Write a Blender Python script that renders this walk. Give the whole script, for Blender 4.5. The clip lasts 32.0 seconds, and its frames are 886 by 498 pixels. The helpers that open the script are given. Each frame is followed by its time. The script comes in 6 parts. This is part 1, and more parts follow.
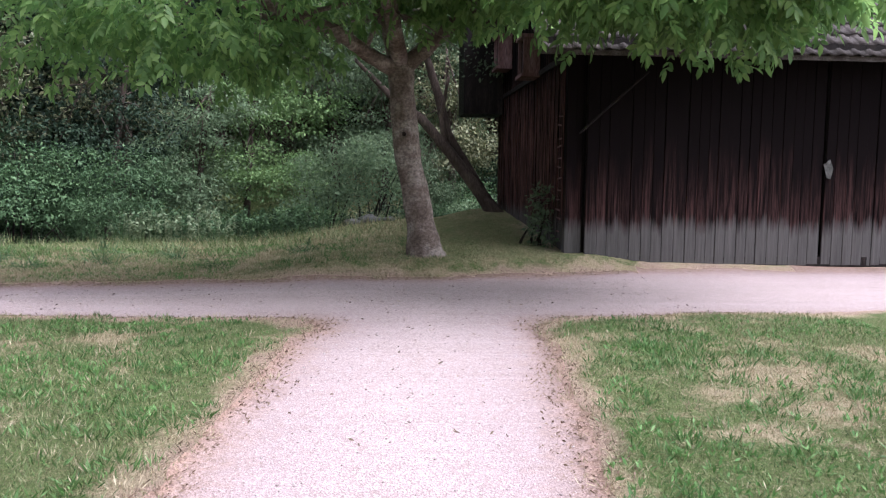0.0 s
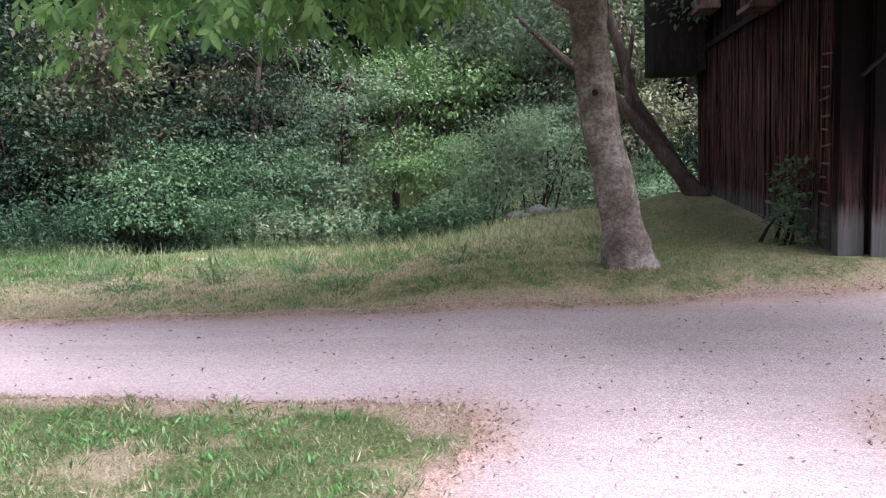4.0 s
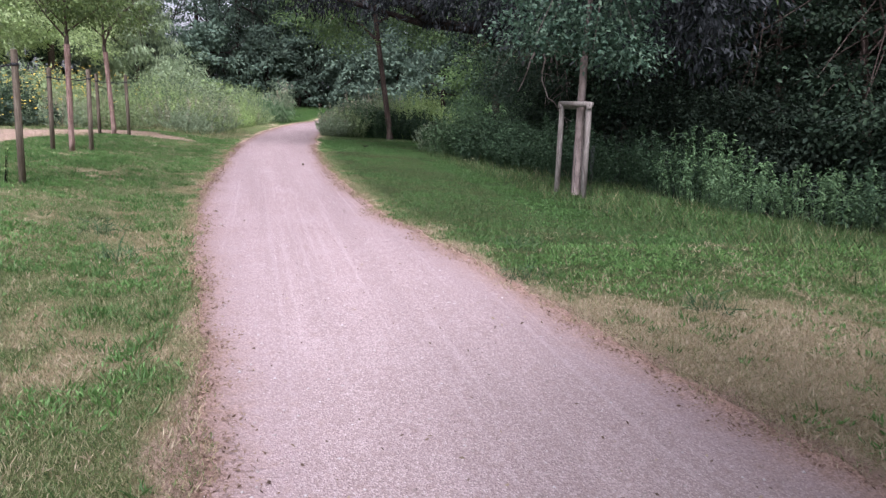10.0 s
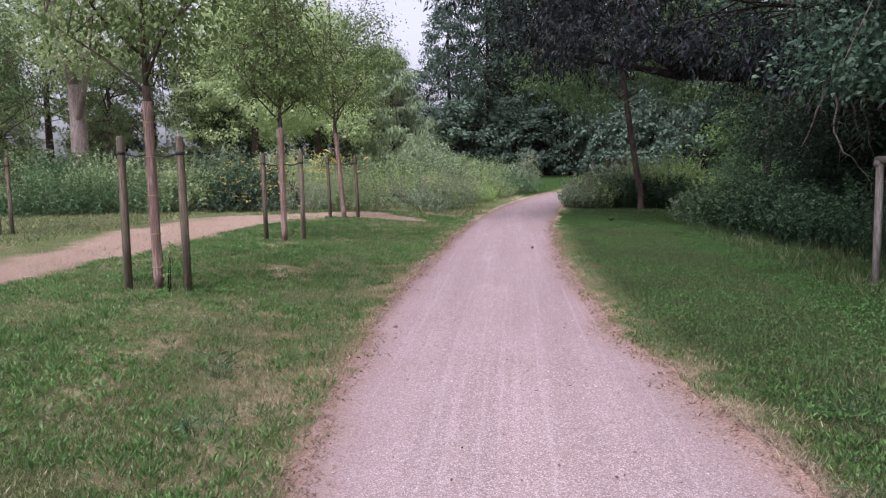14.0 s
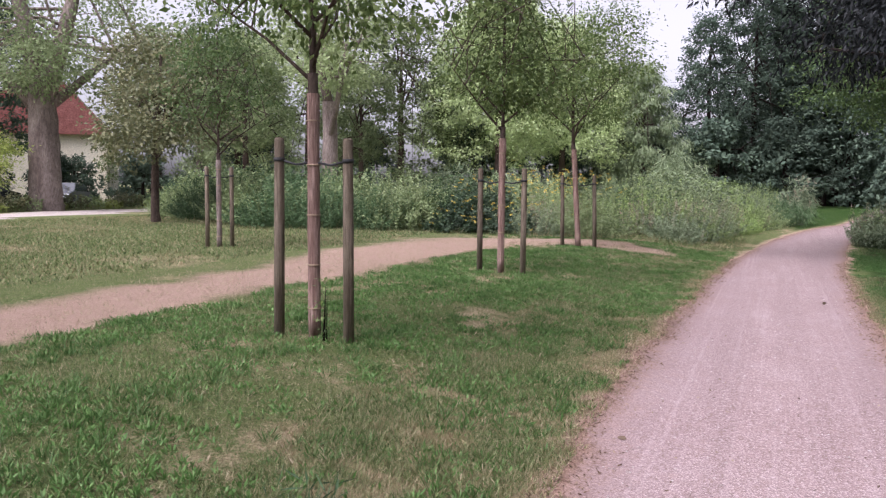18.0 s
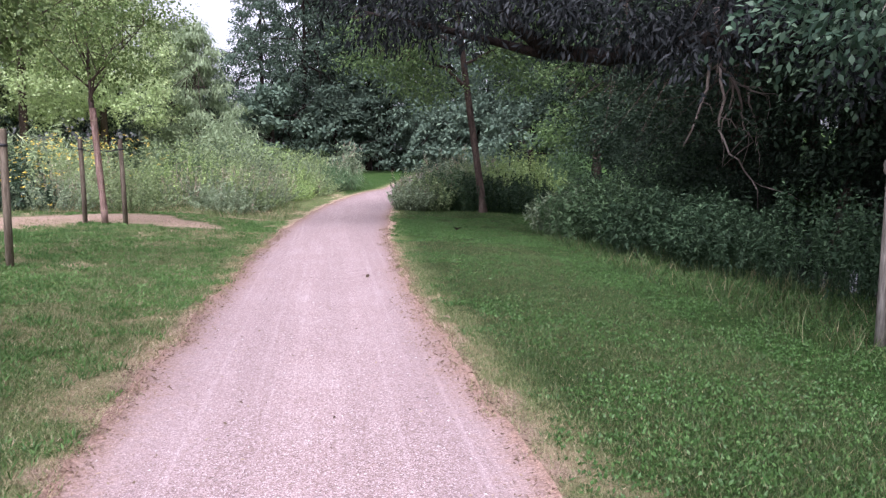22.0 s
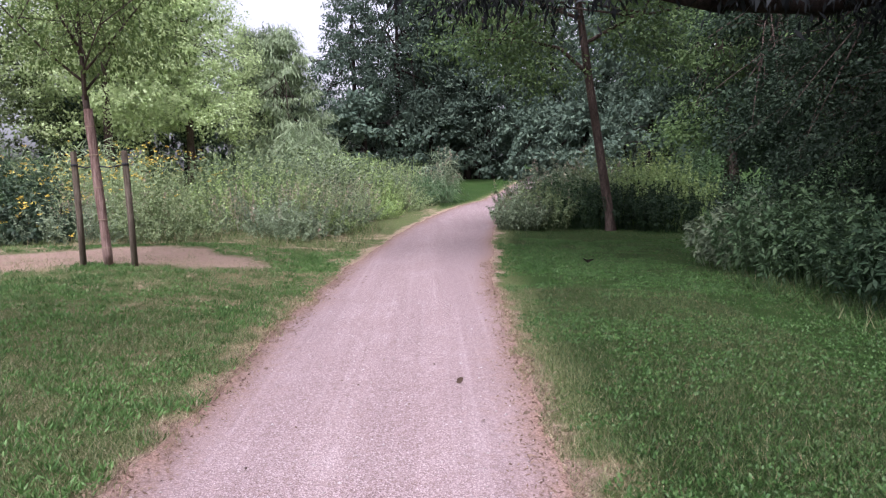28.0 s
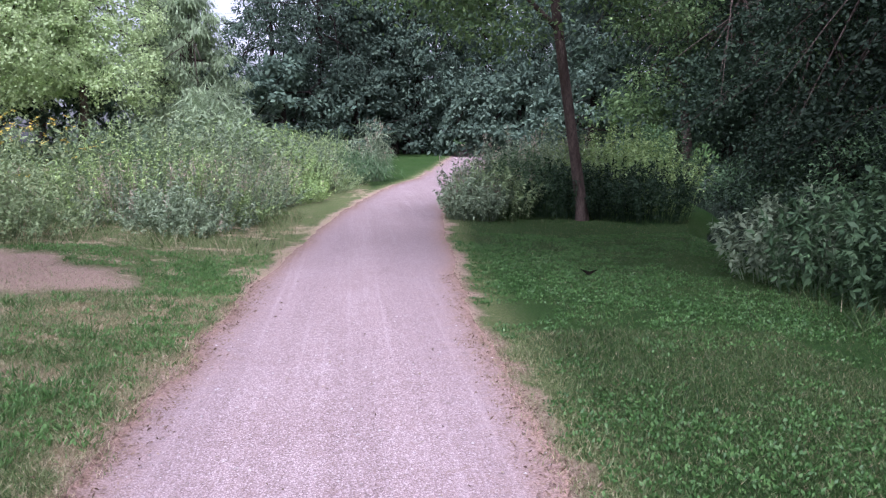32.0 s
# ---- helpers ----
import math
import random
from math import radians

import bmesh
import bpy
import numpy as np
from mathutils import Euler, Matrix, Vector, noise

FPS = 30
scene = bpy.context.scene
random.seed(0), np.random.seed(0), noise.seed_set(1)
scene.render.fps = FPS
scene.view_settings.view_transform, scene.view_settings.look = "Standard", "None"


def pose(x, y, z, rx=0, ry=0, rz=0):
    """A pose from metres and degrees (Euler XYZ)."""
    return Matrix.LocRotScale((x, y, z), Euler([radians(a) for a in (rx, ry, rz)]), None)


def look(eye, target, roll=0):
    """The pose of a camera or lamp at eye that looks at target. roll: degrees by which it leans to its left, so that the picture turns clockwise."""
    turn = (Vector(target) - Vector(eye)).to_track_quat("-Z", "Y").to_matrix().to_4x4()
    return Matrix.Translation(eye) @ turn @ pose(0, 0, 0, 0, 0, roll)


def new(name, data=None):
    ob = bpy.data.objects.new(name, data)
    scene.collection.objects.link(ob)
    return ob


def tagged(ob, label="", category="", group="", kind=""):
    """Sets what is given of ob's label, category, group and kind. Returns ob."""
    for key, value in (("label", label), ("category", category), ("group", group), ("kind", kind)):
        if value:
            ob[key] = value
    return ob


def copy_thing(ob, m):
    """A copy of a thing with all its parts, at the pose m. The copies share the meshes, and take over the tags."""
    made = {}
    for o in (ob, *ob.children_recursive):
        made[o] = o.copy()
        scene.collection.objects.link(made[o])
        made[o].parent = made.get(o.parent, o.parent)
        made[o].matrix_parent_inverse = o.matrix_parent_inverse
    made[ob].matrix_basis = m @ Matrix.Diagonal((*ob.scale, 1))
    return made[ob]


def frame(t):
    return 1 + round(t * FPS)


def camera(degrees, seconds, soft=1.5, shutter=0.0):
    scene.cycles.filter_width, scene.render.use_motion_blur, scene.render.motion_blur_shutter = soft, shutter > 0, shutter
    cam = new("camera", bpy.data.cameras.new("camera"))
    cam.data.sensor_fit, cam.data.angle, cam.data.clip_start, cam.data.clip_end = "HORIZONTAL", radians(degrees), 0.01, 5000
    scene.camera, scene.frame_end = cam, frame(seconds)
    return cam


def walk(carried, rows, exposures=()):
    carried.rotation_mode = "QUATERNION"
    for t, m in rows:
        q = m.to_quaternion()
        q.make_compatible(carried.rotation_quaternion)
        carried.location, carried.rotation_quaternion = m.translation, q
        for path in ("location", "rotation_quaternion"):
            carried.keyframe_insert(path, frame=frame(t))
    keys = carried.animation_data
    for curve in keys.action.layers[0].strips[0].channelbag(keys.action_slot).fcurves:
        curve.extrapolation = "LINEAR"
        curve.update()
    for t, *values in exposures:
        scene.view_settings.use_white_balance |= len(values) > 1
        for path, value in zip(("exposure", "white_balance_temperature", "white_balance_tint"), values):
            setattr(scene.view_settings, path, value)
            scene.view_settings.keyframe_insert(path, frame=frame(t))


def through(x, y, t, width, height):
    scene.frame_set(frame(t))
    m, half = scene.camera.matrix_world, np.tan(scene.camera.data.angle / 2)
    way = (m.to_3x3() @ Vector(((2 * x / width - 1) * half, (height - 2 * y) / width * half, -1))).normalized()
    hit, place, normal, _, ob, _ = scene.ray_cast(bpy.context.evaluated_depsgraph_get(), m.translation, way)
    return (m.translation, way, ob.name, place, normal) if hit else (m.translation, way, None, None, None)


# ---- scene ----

cam = camera(59.0, 32.0, soft=1.2, shutter=0.12)
# seconds, stops, kelvin, tint
EXPOSURES = [(0, 1.58, 5650, 17.5), (1, 1.9, 5700, 19), (2, 2.05, 5700, 20.5), (4, 2.08, 5600, 20), (6.5, 2.4, 5700, 20), (8, 2.58, 5600, 21), (9, 1.58, 5650, 22), (10, 1.22, 5800, 23.5), (12, 0.86, 5750, 26.0), (13, 1.1, 5850, 26.0), (14, 0.86, 5850, 26.0), (17, 1.0, 6050, 26.5), (19, 0.98, 6000, 27.0), (21, 1.15, 5650, 25.5), (23, 1.5, 5950, 26.0), (24, 1.35, 5900, 26.0), (27, 1.34, 5850, 26.5), (28, 1.12, 5850, 26.0), (32, 1.22, 5400, 28.0)]
PATH = [
    (0, (-0.308, 0.108, 1.385), (-0.242, 2.099, 1.198), 0.7),
    (0.5, (-0.296, 0.64, 1.375), (-0.289, 2.638, 1.282), 0.5),
    (1, (-0.334, 0.984, 1.408), (-0.44, 2.981, 1.42), -1.0),
    (1.5, (-0.375, 1.409, 1.425), (-0.602, 3.395, 1.465), -0.7),
    (2, (-0.471, 1.817, 1.396), (-0.689, 3.804, 1.33), -0.1),
    (2.5, (-0.535, 2.177, 1.373), (-0.783, 4.157, 1.242), -1.4),
    (3, (-0.592, 2.59, 1.383), (-0.946, 4.55, 1.204), -2.2),
    (3.5, (-0.694, 3.003, 1.361), (-1.059, 4.959, 1.164), -2.3),
    (4, (-0.724, 3.398, 1.352), (-1.058, 5.357, 1.13), -2.2),
    (4.5, (-0.72, 3.852, 1.361), (-0.944, 5.822, 1.103), -1.3),
    (6.5, (-0.901, 5.732, 1.54), (-1.188, 7.68, 1.185), 0.1),
    (7, (-0.908, 6.157, 1.57), (-1.519, 8.028, 1.216), 0.1),
    (7.5, (-0.979, 6.5, 1.575), (-1.761, 8.32, 1.298), 0.3),
    (8, (-1.143, 6.858, 1.582), (-2.197, 8.537, 1.314), -1.5),
    (8.5, (-1.288, 7.162, 1.569), (-2.634, 8.598, 1.215), 0.2),
    (9, (-1.603, 7.429, 1.545), (-3.18, 8.576, 1.099), 1.1),
    (9.5, (-1.904, 7.619, 1.579), (-3.691, 8.405, 1.145), 1.5),
    (10, (-2.261, 7.852, 1.594), (-4.17, 8.318, 1.219), 2.1),
    (10.5, (-2.517, 7.902, 1.621), (-4.479, 8.209, 1.38), 0.6),
    (11, (-2.83, 7.984, 1.609), (-4.819, 8.152, 1.48), -0.3),
    (11.5, (-3.178, 8.087, 1.622), (-5.173, 8.096, 1.487), -0.9),
    (12, (-3.625, 8.218, 1.592), (-5.619, 8.216, 1.428), -0.6),
    (12.5, (-4.024, 8.377, 1.601), (-6.014, 8.381, 1.407), -0.7),
    (13, (-4.402, 8.453, 1.629), (-6.386, 8.374, 1.391), -0.1),
    (13.5, (-4.885, 8.478, 1.632), (-6.866, 8.335, 1.396), -0.9),
    (14, (-5.3, 8.552, 1.657), (-7.281, 8.376, 1.443), -1.2),
    (14.5, (-5.676, 8.551, 1.649), (-7.656, 8.363, 1.439), -0.8),
    (16.5, (-7.365, 8.377, 1.608), (-9.356, 8.245, 1.468), -1.2),
    (17, (-7.701, 8.311, 1.609), (-9.641, 7.853, 1.44), -1.4),
    (17.5, (-7.914, 8.267, 1.615), (-9.802, 7.631, 1.443), -0.3),
    (18, (-8.106, 8.19, 1.628), (-9.944, 7.419, 1.472), 0.6),
    (18.5, (-8.199, 8.143, 1.618), (-9.942, 7.178, 1.442), 0.1),
    (19, (-8.373, 8.162, 1.615), (-10.059, 7.104, 1.424), 0.1),
    (19.5, (-8.505, 8.195, 1.615), (-10.219, 7.197, 1.36), 0.3),
    (20, (-8.767, 8.173, 1.619), (-10.633, 7.514, 1.331), 0.9),
    (20.5, (-8.997, 8.205, 1.626), (-10.946, 7.865, 1.335), 0.8),
    (21, (-9.243, 8.255, 1.656), (-11.217, 8.117, 1.36), 0.8),
    (21.5, (-9.529, 8.327, 1.637), (-11.511, 8.366, 1.371), 0.8),
    (22, (-9.963, 8.427, 1.637), (-11.928, 8.714, 1.405), 0.4),
    (22.5, (-10.314, 8.588, 1.645), (-12.274, 8.921, 1.43), 0.0),
    (23, (-10.615, 8.73, 1.664), (-12.582, 9.017, 1.444), 0.0),
    (23.5, (-11.033, 8.788, 1.665), (-13.005, 9.052, 1.454), 0.0),
    (24, (-11.524, 8.897, 1.653), (-13.511, 9.023, 1.465), 0.5),
    (24.5, (-11.895, 8.905, 1.649), (-13.883, 8.923, 1.428), -0.2),
    (26.5, (-13.713, 8.822, 1.59), (-15.691, 8.923, 1.313), -0.9),
    (27, (-14.157, 8.842, 1.589), (-16.134, 8.964, 1.312), -0.9),
    (27.5, (-14.582, 8.804, 1.613), (-16.568, 8.889, 1.392), -0.7),
    (28, (-14.935, 8.748, 1.628), (-16.923, 8.78, 1.416), -1.3),
    (28.5, (-15.392, 8.715, 1.641), (-17.379, 8.68, 1.42), -1.8),
    (29, (-15.821, 8.618, 1.617), (-17.805, 8.531, 1.382), -2.0),
    (29.5, (-16.196, 8.524, 1.624), (-18.174, 8.391, 1.362), -2.1),
    (30, (-16.652, 8.488, 1.645), (-18.624, 8.322, 1.359), -1.7),
    (30.5, (-17.07, 8.382, 1.687), (-19.049, 8.334, 1.404), -2.0),
    (31, (-17.678, 8.461, 1.614), (-19.66, 8.526, 1.353), -1.5),
    (31.5, (-18.198, 8.538, 1.637), (-20.176, 8.673, 1.369), -0.8),
    (32, (-18.632, 8.522, 1.65), (-20.599, 8.749, 1.369), -0.7),
]
walk(cam, [(t, look(eye, target, roll)) for t, eye, target, roll in PATH], EXPOSURES)

# ---- sky and light ----
world = bpy.data.worlds.new("overcast_sky")
scene.world = world
world.use_nodes = True
wn = world.node_tree
wn.nodes.clear()
sky = wn.nodes.new("ShaderNodeTexSky")
sky.sky_type = "NISHITA"
sky.sun_disc = False
sky.sun_elevation = radians(57)
sky.sun_rotation = radians(109)
sky.dust_density = 4.0
veil = wn.nodes.new("ShaderNodeHueSaturation")
veil.inputs["Saturation"].default_value = 0.13
backg = wn.nodes.new("ShaderNodeBackground")
backg.inputs["Strength"].default_value = 0.13
wout = wn.nodes.new("ShaderNodeOutputWorld")
wn.links.new(sky.outputs[0], veil.inputs["Color"])
wn.links.new(veil.outputs[0], backg.inputs["Color"])
wn.links.new(backg.outputs[0], wout.inputs["Surface"])

sun = new("sun", bpy.data.lights.new("sun", "SUN"))
sun.data.energy = 1.95
sun.data.angle = radians(45)
sun.data.color = (1.0, 0.96, 0.9)
sun.matrix_world = look((15.4, -5.3, 25), (0, 0, 0))

# ---- small tools ----
RNG = np.random.default_rng(7)


def sstep(v):
    v = np.clip(v, 0, 1)
    return v * v * (3 - 2 * v)


def vnoise(x, y, scale, seed=0):
    """Smooth value noise in 0..1 over the plan; scale in metres."""
    x, y = np.asarray(x, float) / scale, np.asarray(y, float) / scale
    xi, yi = np.floor(x).astype(np.int64), np.floor(y).astype(np.int64)
    fx, fy = sstep(x - xi), sstep(y - yi)

    def h(a, b):
        n = (a * 374761393 + b * 668265263 + seed * 1442695041) & 0x7FFFFFFF
        n = ((n ^ (n >> 13)) * 1274126177) & 0x7FFFFFFF
        return ((n ^ (n >> 16)) & 0xFFFF) / 65535.0

    return (h(xi, yi) * (1 - fx) + h(xi + 1, yi) * fx) * (1 - fy) + (h(xi, yi + 1) * (1 - fx) + h(xi + 1, yi + 1) * fx) * fy


def fbm(x, y, scale, seed=0):
    return 0.5 * vnoise(x, y, scale, seed) + 0.3 * vnoise(x, y, scale / 2.3, seed + 1) + 0.2 * vnoise(x, y, scale / 5.1, seed + 2)


def interp(v, pts):
    xs, ys = zip(*sorted(pts))
    return np.interp(v, xs, ys)


# the plan of the place: edges of the paths, the bank of the stream, the lie of the land
def path_south(x):
    return interp(x, [(-95, 20.5), (-83, 17.3), (-60, 12.9), (-52, 11.3), (-46, 9.9), (-42, 9.1), (-34, 7.95), (-27, 7.35), (-22, 7.12), (-18, 7.05), (-14, 7.03), (-11, 7.22), (-8, 7.45), (-5, 7.62), (-3, 7.55), (0, 7.6), (3, 7.95), (6, 8.4), (14, 9.8)])


def path_north(x):
    return interp(x, [(-95, 23.2), (-83, 20), (-60, 15.6), (-52, 13.9), (-46, 12.3), (-40, 11.0), (-31, 10.0), (-26, 9.64), (-20, 9.46), (-16, 9.46), (-13, 9.57), (-10, 10.0), (-8, 10.3), (-5, 10.8), (-3, 10.75), (-2, 10.62), (0, 10.75), (0.5, 10.95), (1.5, 11.1), (2.5, 11.55), (3.2, 11.8), (6, 12.0), (14, 12.4)])


def sd_path(x, y):
    main = np.maximum(path_south(x) - y, y - path_north(x))
    xl = interp(y, [(-30, -1.9), (3, -1.5), (5.2, -1.42), (6.6, -1.35), (7.2, -1.25), (9, -1.1)])
    xr = interp(y, [(-30, 0.3), (3.4, 0.52), (5, 0.68), (6.5, 0.82), (7, 0.86), (9, 0.95)])
    spur = np.maximum(np.maximum(xl - x, x - xr), y - 9.0)
    k = 0.7
    h = np.clip(0.5 + 0.5 * (spur - main) / k, 0, 1)
    d = spur + (main - spur) * h - k * h * (1 - h)
    return d + 0.10 * (vnoise(x, y, 0.9, 11) - 0.5) + 0.07 * (vnoise(x, y, 0.22, 12) - 0.5)


def sd_road(x, y):
    """The pale road beyond the far lawn."""
    c = interp(x, [(-120, -45), (-60, -26), (-48, -24.0), (-38, -23.2), (-29, -21.6), (-21.7, -18.8), (-5, -10), (20, 6 - 12)])
    w = interp(x, [(-60, 2.2), (-30, 2.0), (20, 2.0)])
    return np.abs(y - c) - w


def bank_line(x):
    return interp(x, [(-100, 40), (-60, 25), (-45, 19.2), (-39, 17.6), (-36, 16.8), (-34, 15.5), (-32, 14.6), (-30, 14.3), (-25, 14.6), (-20, 15.2), (-14, 16.2), (-10, 17.2), (-6, 17.9), (-1, 18.0), (3, 19), (20, 24)]) - 1.3 * np.exp(-((np.asarray(x) + 8.4) / 1.25) ** 2) - 0.6 * np.exp(-((np.asarray(x) + 2.5) / 0.6) ** 2)


def ground_z(x, y):
    x, y = np.asarray(x, float), np.asarray(y, float)
    z = 0.24 * sstep((6.9 - y) / 2.6) * sstep((-7.0 - x) / 3.5)
    z = z + sstep((x + 4.2) / 3.6) * sstep((y - path_north(x) + 0.02) / 0.42) * (0.205 - 0.025 * sstep((x - 0.6) / 1.2) + (0.028 + 0.035 * sstep((x + 0.2) / 1.4)) * np.clip(y - 11.2, 0, 7))
    z = z - 0.13 * np.clip(1 - ((x + 5.8) / 4.2) ** 2, 0, 1) * sstep((y - 8.2) / 2.2)
    z = z - 0.1 * sstep((y - 10.2) / 2.5) * sstep((-9 - x) / 4)
    d = y - bank_line(x)
    z = z - 1.15 * sstep((d + 0.2) / 1.5) + 1.7 * sstep((d - 5.0) / 4.0) + 0.22 * np.clip(d - 8, 0, 40)
    z = z + 0.018 * np.clip(-52 - x, 0, 50)
    near = np.clip(1 - np.abs(sd_path(x, y)) / 0.12, 0, 1)
    inside = sd_path(x, y) < 0
    z = z + np.where(inside, -0.025 * (1 - near), 0.012 * near)
    return z + 0.016 * (vnoise(x, y, 1.7, 3) - 0.5) * (~inside)


TRACK = [(-8.5, 2.3, 0.5), (-12, 1.2, 0.85), (-16, 1.05, 0.9), (-19, 1.15, 0.95), (-23, 0.7, 1.4), (-27, 1.2, 1.7), (-28.3, 3.2, 1.3), (-27.6, 5.2, 0.9)]


def dirt_at(x, y):
    """How bare the trodden track is, 0 to 1."""
    d = np.full(np.shape(x), 9.0)
    for (ax, ay, ar), (bx, by, br) in zip(TRACK, TRACK[1:]):
        ux, uy = bx - ax, by - ay
        s = np.clip(((x - ax) * ux + (y - ay) * uy) / (ux * ux + uy * uy), 0, 1)
        d = np.minimum(d, np.hypot(x - ax - s * ux, y - ay - s * uy) - (ar + (br - ar) * s))
    d = d + 1.1 * (fbm(x, y, 0.9, 21) - 0.5)
    verge = sstep((0.2 - sd_path(x, y) + 0.34 * (vnoise(x, y, 0.3, 6) - 0.5)) / 0.24)
    foot = 0.62 * sstep((x - 1.1 + 0.8 * (fbm(x, y, 0.8, 23) - 0.5)) / 0.9) * sstep((y - 11.8) / 0.6) * sstep((17 - y) / 2) * sstep((4 - x) / 1)
    return np.maximum(np.maximum(0.92 * sstep(0.5 - d / 0.9), 0.85 * verge), foot)


def dry_at(x, y):
    """How straw-dry the lawn is, 0 to 1."""
    near = sstep((y + 3) / 4)
    n = 0.6 * (near * fbm(x, y, 0.42, 31) + (1 - near) * (0.36 + 0.2 * fbm(x, y, 1.6, 33))) + 0.4 * fbm(x, y, 2.2, 35)
    sd = sd_path(x, y)
    base = 0.175 + 0.02 * sstep((-14 - x) / 4) * sstep((8 - y) / 1)
    base = base + 0.33 * sstep((x + 9.5) / 2.5) * sstep((-2.2 - x) / 2.0) * sstep((y - 10.0) / 0.8) * sstep((14.4 - y) / 2.2)
    base = base + 0.06 * sstep((x + 2.8) / 2) * sstep((y - 10.5) / 0.8)
    base = base - 0.22 * sstep((-10.5 - x) / 2) * sstep((y - 9.9) / 0.9)
    base = base - 0.02 * sstep((9 - np.abs(x + 9)) / 3) * sstep((7 - y) / 1)
    base = base + 0.03 * sstep((-2 - y) / 3) + 0.03 * sstep((x + 7) / 1) * sstep((-0.8 - x) / 0.8) * sstep((7.2 - y) / 0.6)
    base = base + 0.02 * sstep((x + 3) / 2) * sstep((8 - y) / 1)
    d = 0.88 * sstep((n + base - 0.60) / 0.36)
    calm = 0.85 * sstep((x + 4.2) / 3) * sstep((y - 10.6) / 0.6)
    d = d * (1 - calm) + calm * (0.32 + 0.3 * fbm(x, y, 0.3, 37))
    verge = sstep((0.3 - sd + 0.4 * (vnoise(x, y, 0.35, 5) - 0.5)) / 0.3) * (1 - 0.7 * sstep((-10 - x) / 2) * sstep((y - 9) / 1))
    return np.clip(np.maximum(d, 0.9 * verge) * (1 - 0.8 * lush_shade_at(x, y)), 0, 1)


def lush_shade_at(x, y):
    """Where the lawn stays dense and deep green, near the stream; tree shade is painted in too."""
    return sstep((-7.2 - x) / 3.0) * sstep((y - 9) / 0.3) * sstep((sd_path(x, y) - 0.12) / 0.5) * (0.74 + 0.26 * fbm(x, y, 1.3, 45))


# ---- materials ----
def shader(name):
    m = bpy.data.materials.new(name)
    m.use_nodes = True
    t = m.node_tree
    b = t.nodes["Principled BSDF"]
    return m, t, b


def nd(t, kind, **inputs):
    n = t.nodes.new(kind)
    for k, v in inputs.items():
        n.inputs[k.replace("_", " ")].default_value = v
    return n


def ramp(t, src, stops):
    r = t.nodes.new("ShaderNodeValToRGB")
    while len(r.color_ramp.elements) < len(stops):
        r.color_ramp.elements.new(0.5)
    for e, (p, c) in zip(r.color_ramp.elements, stops):
        e.position, e.color = p, (*c, 1)
    t.links.new(src, r.inputs[0])
    return r.outputs[0]


def blend(t, fac, a, b, mode="MIX"):
    m = t.nodes.new("ShaderNodeMix")
    m.data_type, m.blend_type = "RGBA", mode
    for sock, v in ((m.inputs[0], fac), (m.inputs[6], a), (m.inputs[7], b)):
        if isinstance(v, (int, float)):
            sock.default_value = v
        elif isinstance(v, tuple):
            sock.default_value = (*v, 1)
        else:
            t.links.new(v, sock)
    return m.outputs[2]


def bump(t, b, height, strength, dist=0.01):
    n = nd(t, "ShaderNodeBump", Strength=strength, Distance=dist)
    t.links.new(height, n.inputs["Height"])
    t.links.new(n.outputs[0], b.inputs["Normal"])


def place(t, scale=(1, 1, 1), world_space=True):
    mp = t.nodes.new("ShaderNodeMapping")
    mp.inputs["Scale"].default_value = scale
    if world_space:
        t.links.new(t.nodes.new("ShaderNodeNewGeometry").outputs["Position"], mp.inputs[0])
    else:
        t.links.new(t.nodes.new("ShaderNodeTexCoord").outputs["Object"], mp.inputs[0])
    return mp.outputs[0]


def noise_tex(t, vec, scale, detail=4.0, rough=0.6):
    n = nd(t, "ShaderNodeTexNoise", Scale=scale, Detail=detail, Roughness=rough)
    t.links.new(vec, n.inputs["Vector"])
    return n.outputs["Fac"]


def leaf_mat(name, dark, mid, light, rough=0.45, through=0.3, patch=0.8, gloss=0.3, shade=0.4):
    m, t, b = shader(name)
    dark, light = tuple(0.6 * a + 0.4 * c for a, c in zip(dark, mid)), tuple(0.65 * a + 0.35 * c for a, c in zip(light, mid))
    geo = t.nodes.new("ShaderNodeNewGeometry")
    c = ramp(t, geo.outputs["Random Per Island"], [(0.0, dark), (0.5, mid), (0.88, light), (1.0, tuple(min(1, v * 1.15) for v in light))])
    n = noise_tex(t, place(t), patch, 3.0)
    c = blend(t, ramp(t, n, [(0.35, (0, 0, 0)), (0.65, (1, 1, 1))]), blend(t, shade, c, dark), c)
    info = t.nodes.new("ShaderNodeObjectInfo")
    hs = nd(t, "ShaderNodeHueSaturation", Saturation=0.93)
    val = nd(t, "ShaderNodeMapRange", To_Min=0.68, To_Max=1.32)
    t.links.new(info.outputs["Random"], val.inputs["Value"])
    t.links.new(val.outputs[0], hs.inputs["Value"])
    t.links.new(c, hs.inputs["Color"])
    t.links.new(hs.outputs[0], b.inputs["Base Color"])
    b.inputs["Roughness"].default_value = rough
    b.inputs["Specular IOR Level"].default_value = gloss
    tr = t.nodes.new("ShaderNodeBsdfTranslucent")
    t.links.new(hs.outputs[0], tr.inputs["Color"])
    mx = t.nodes.new("ShaderNodeMixShader")
    mx.inputs[0].default_value = through
    t.links.new(b.outputs[0], mx.inputs[1])
    t.links.new(tr.outputs[0], mx.inputs[2])
    t.links.new(mx.outputs[0], t.nodes["Material Output"].inputs["Surface"])
    return m


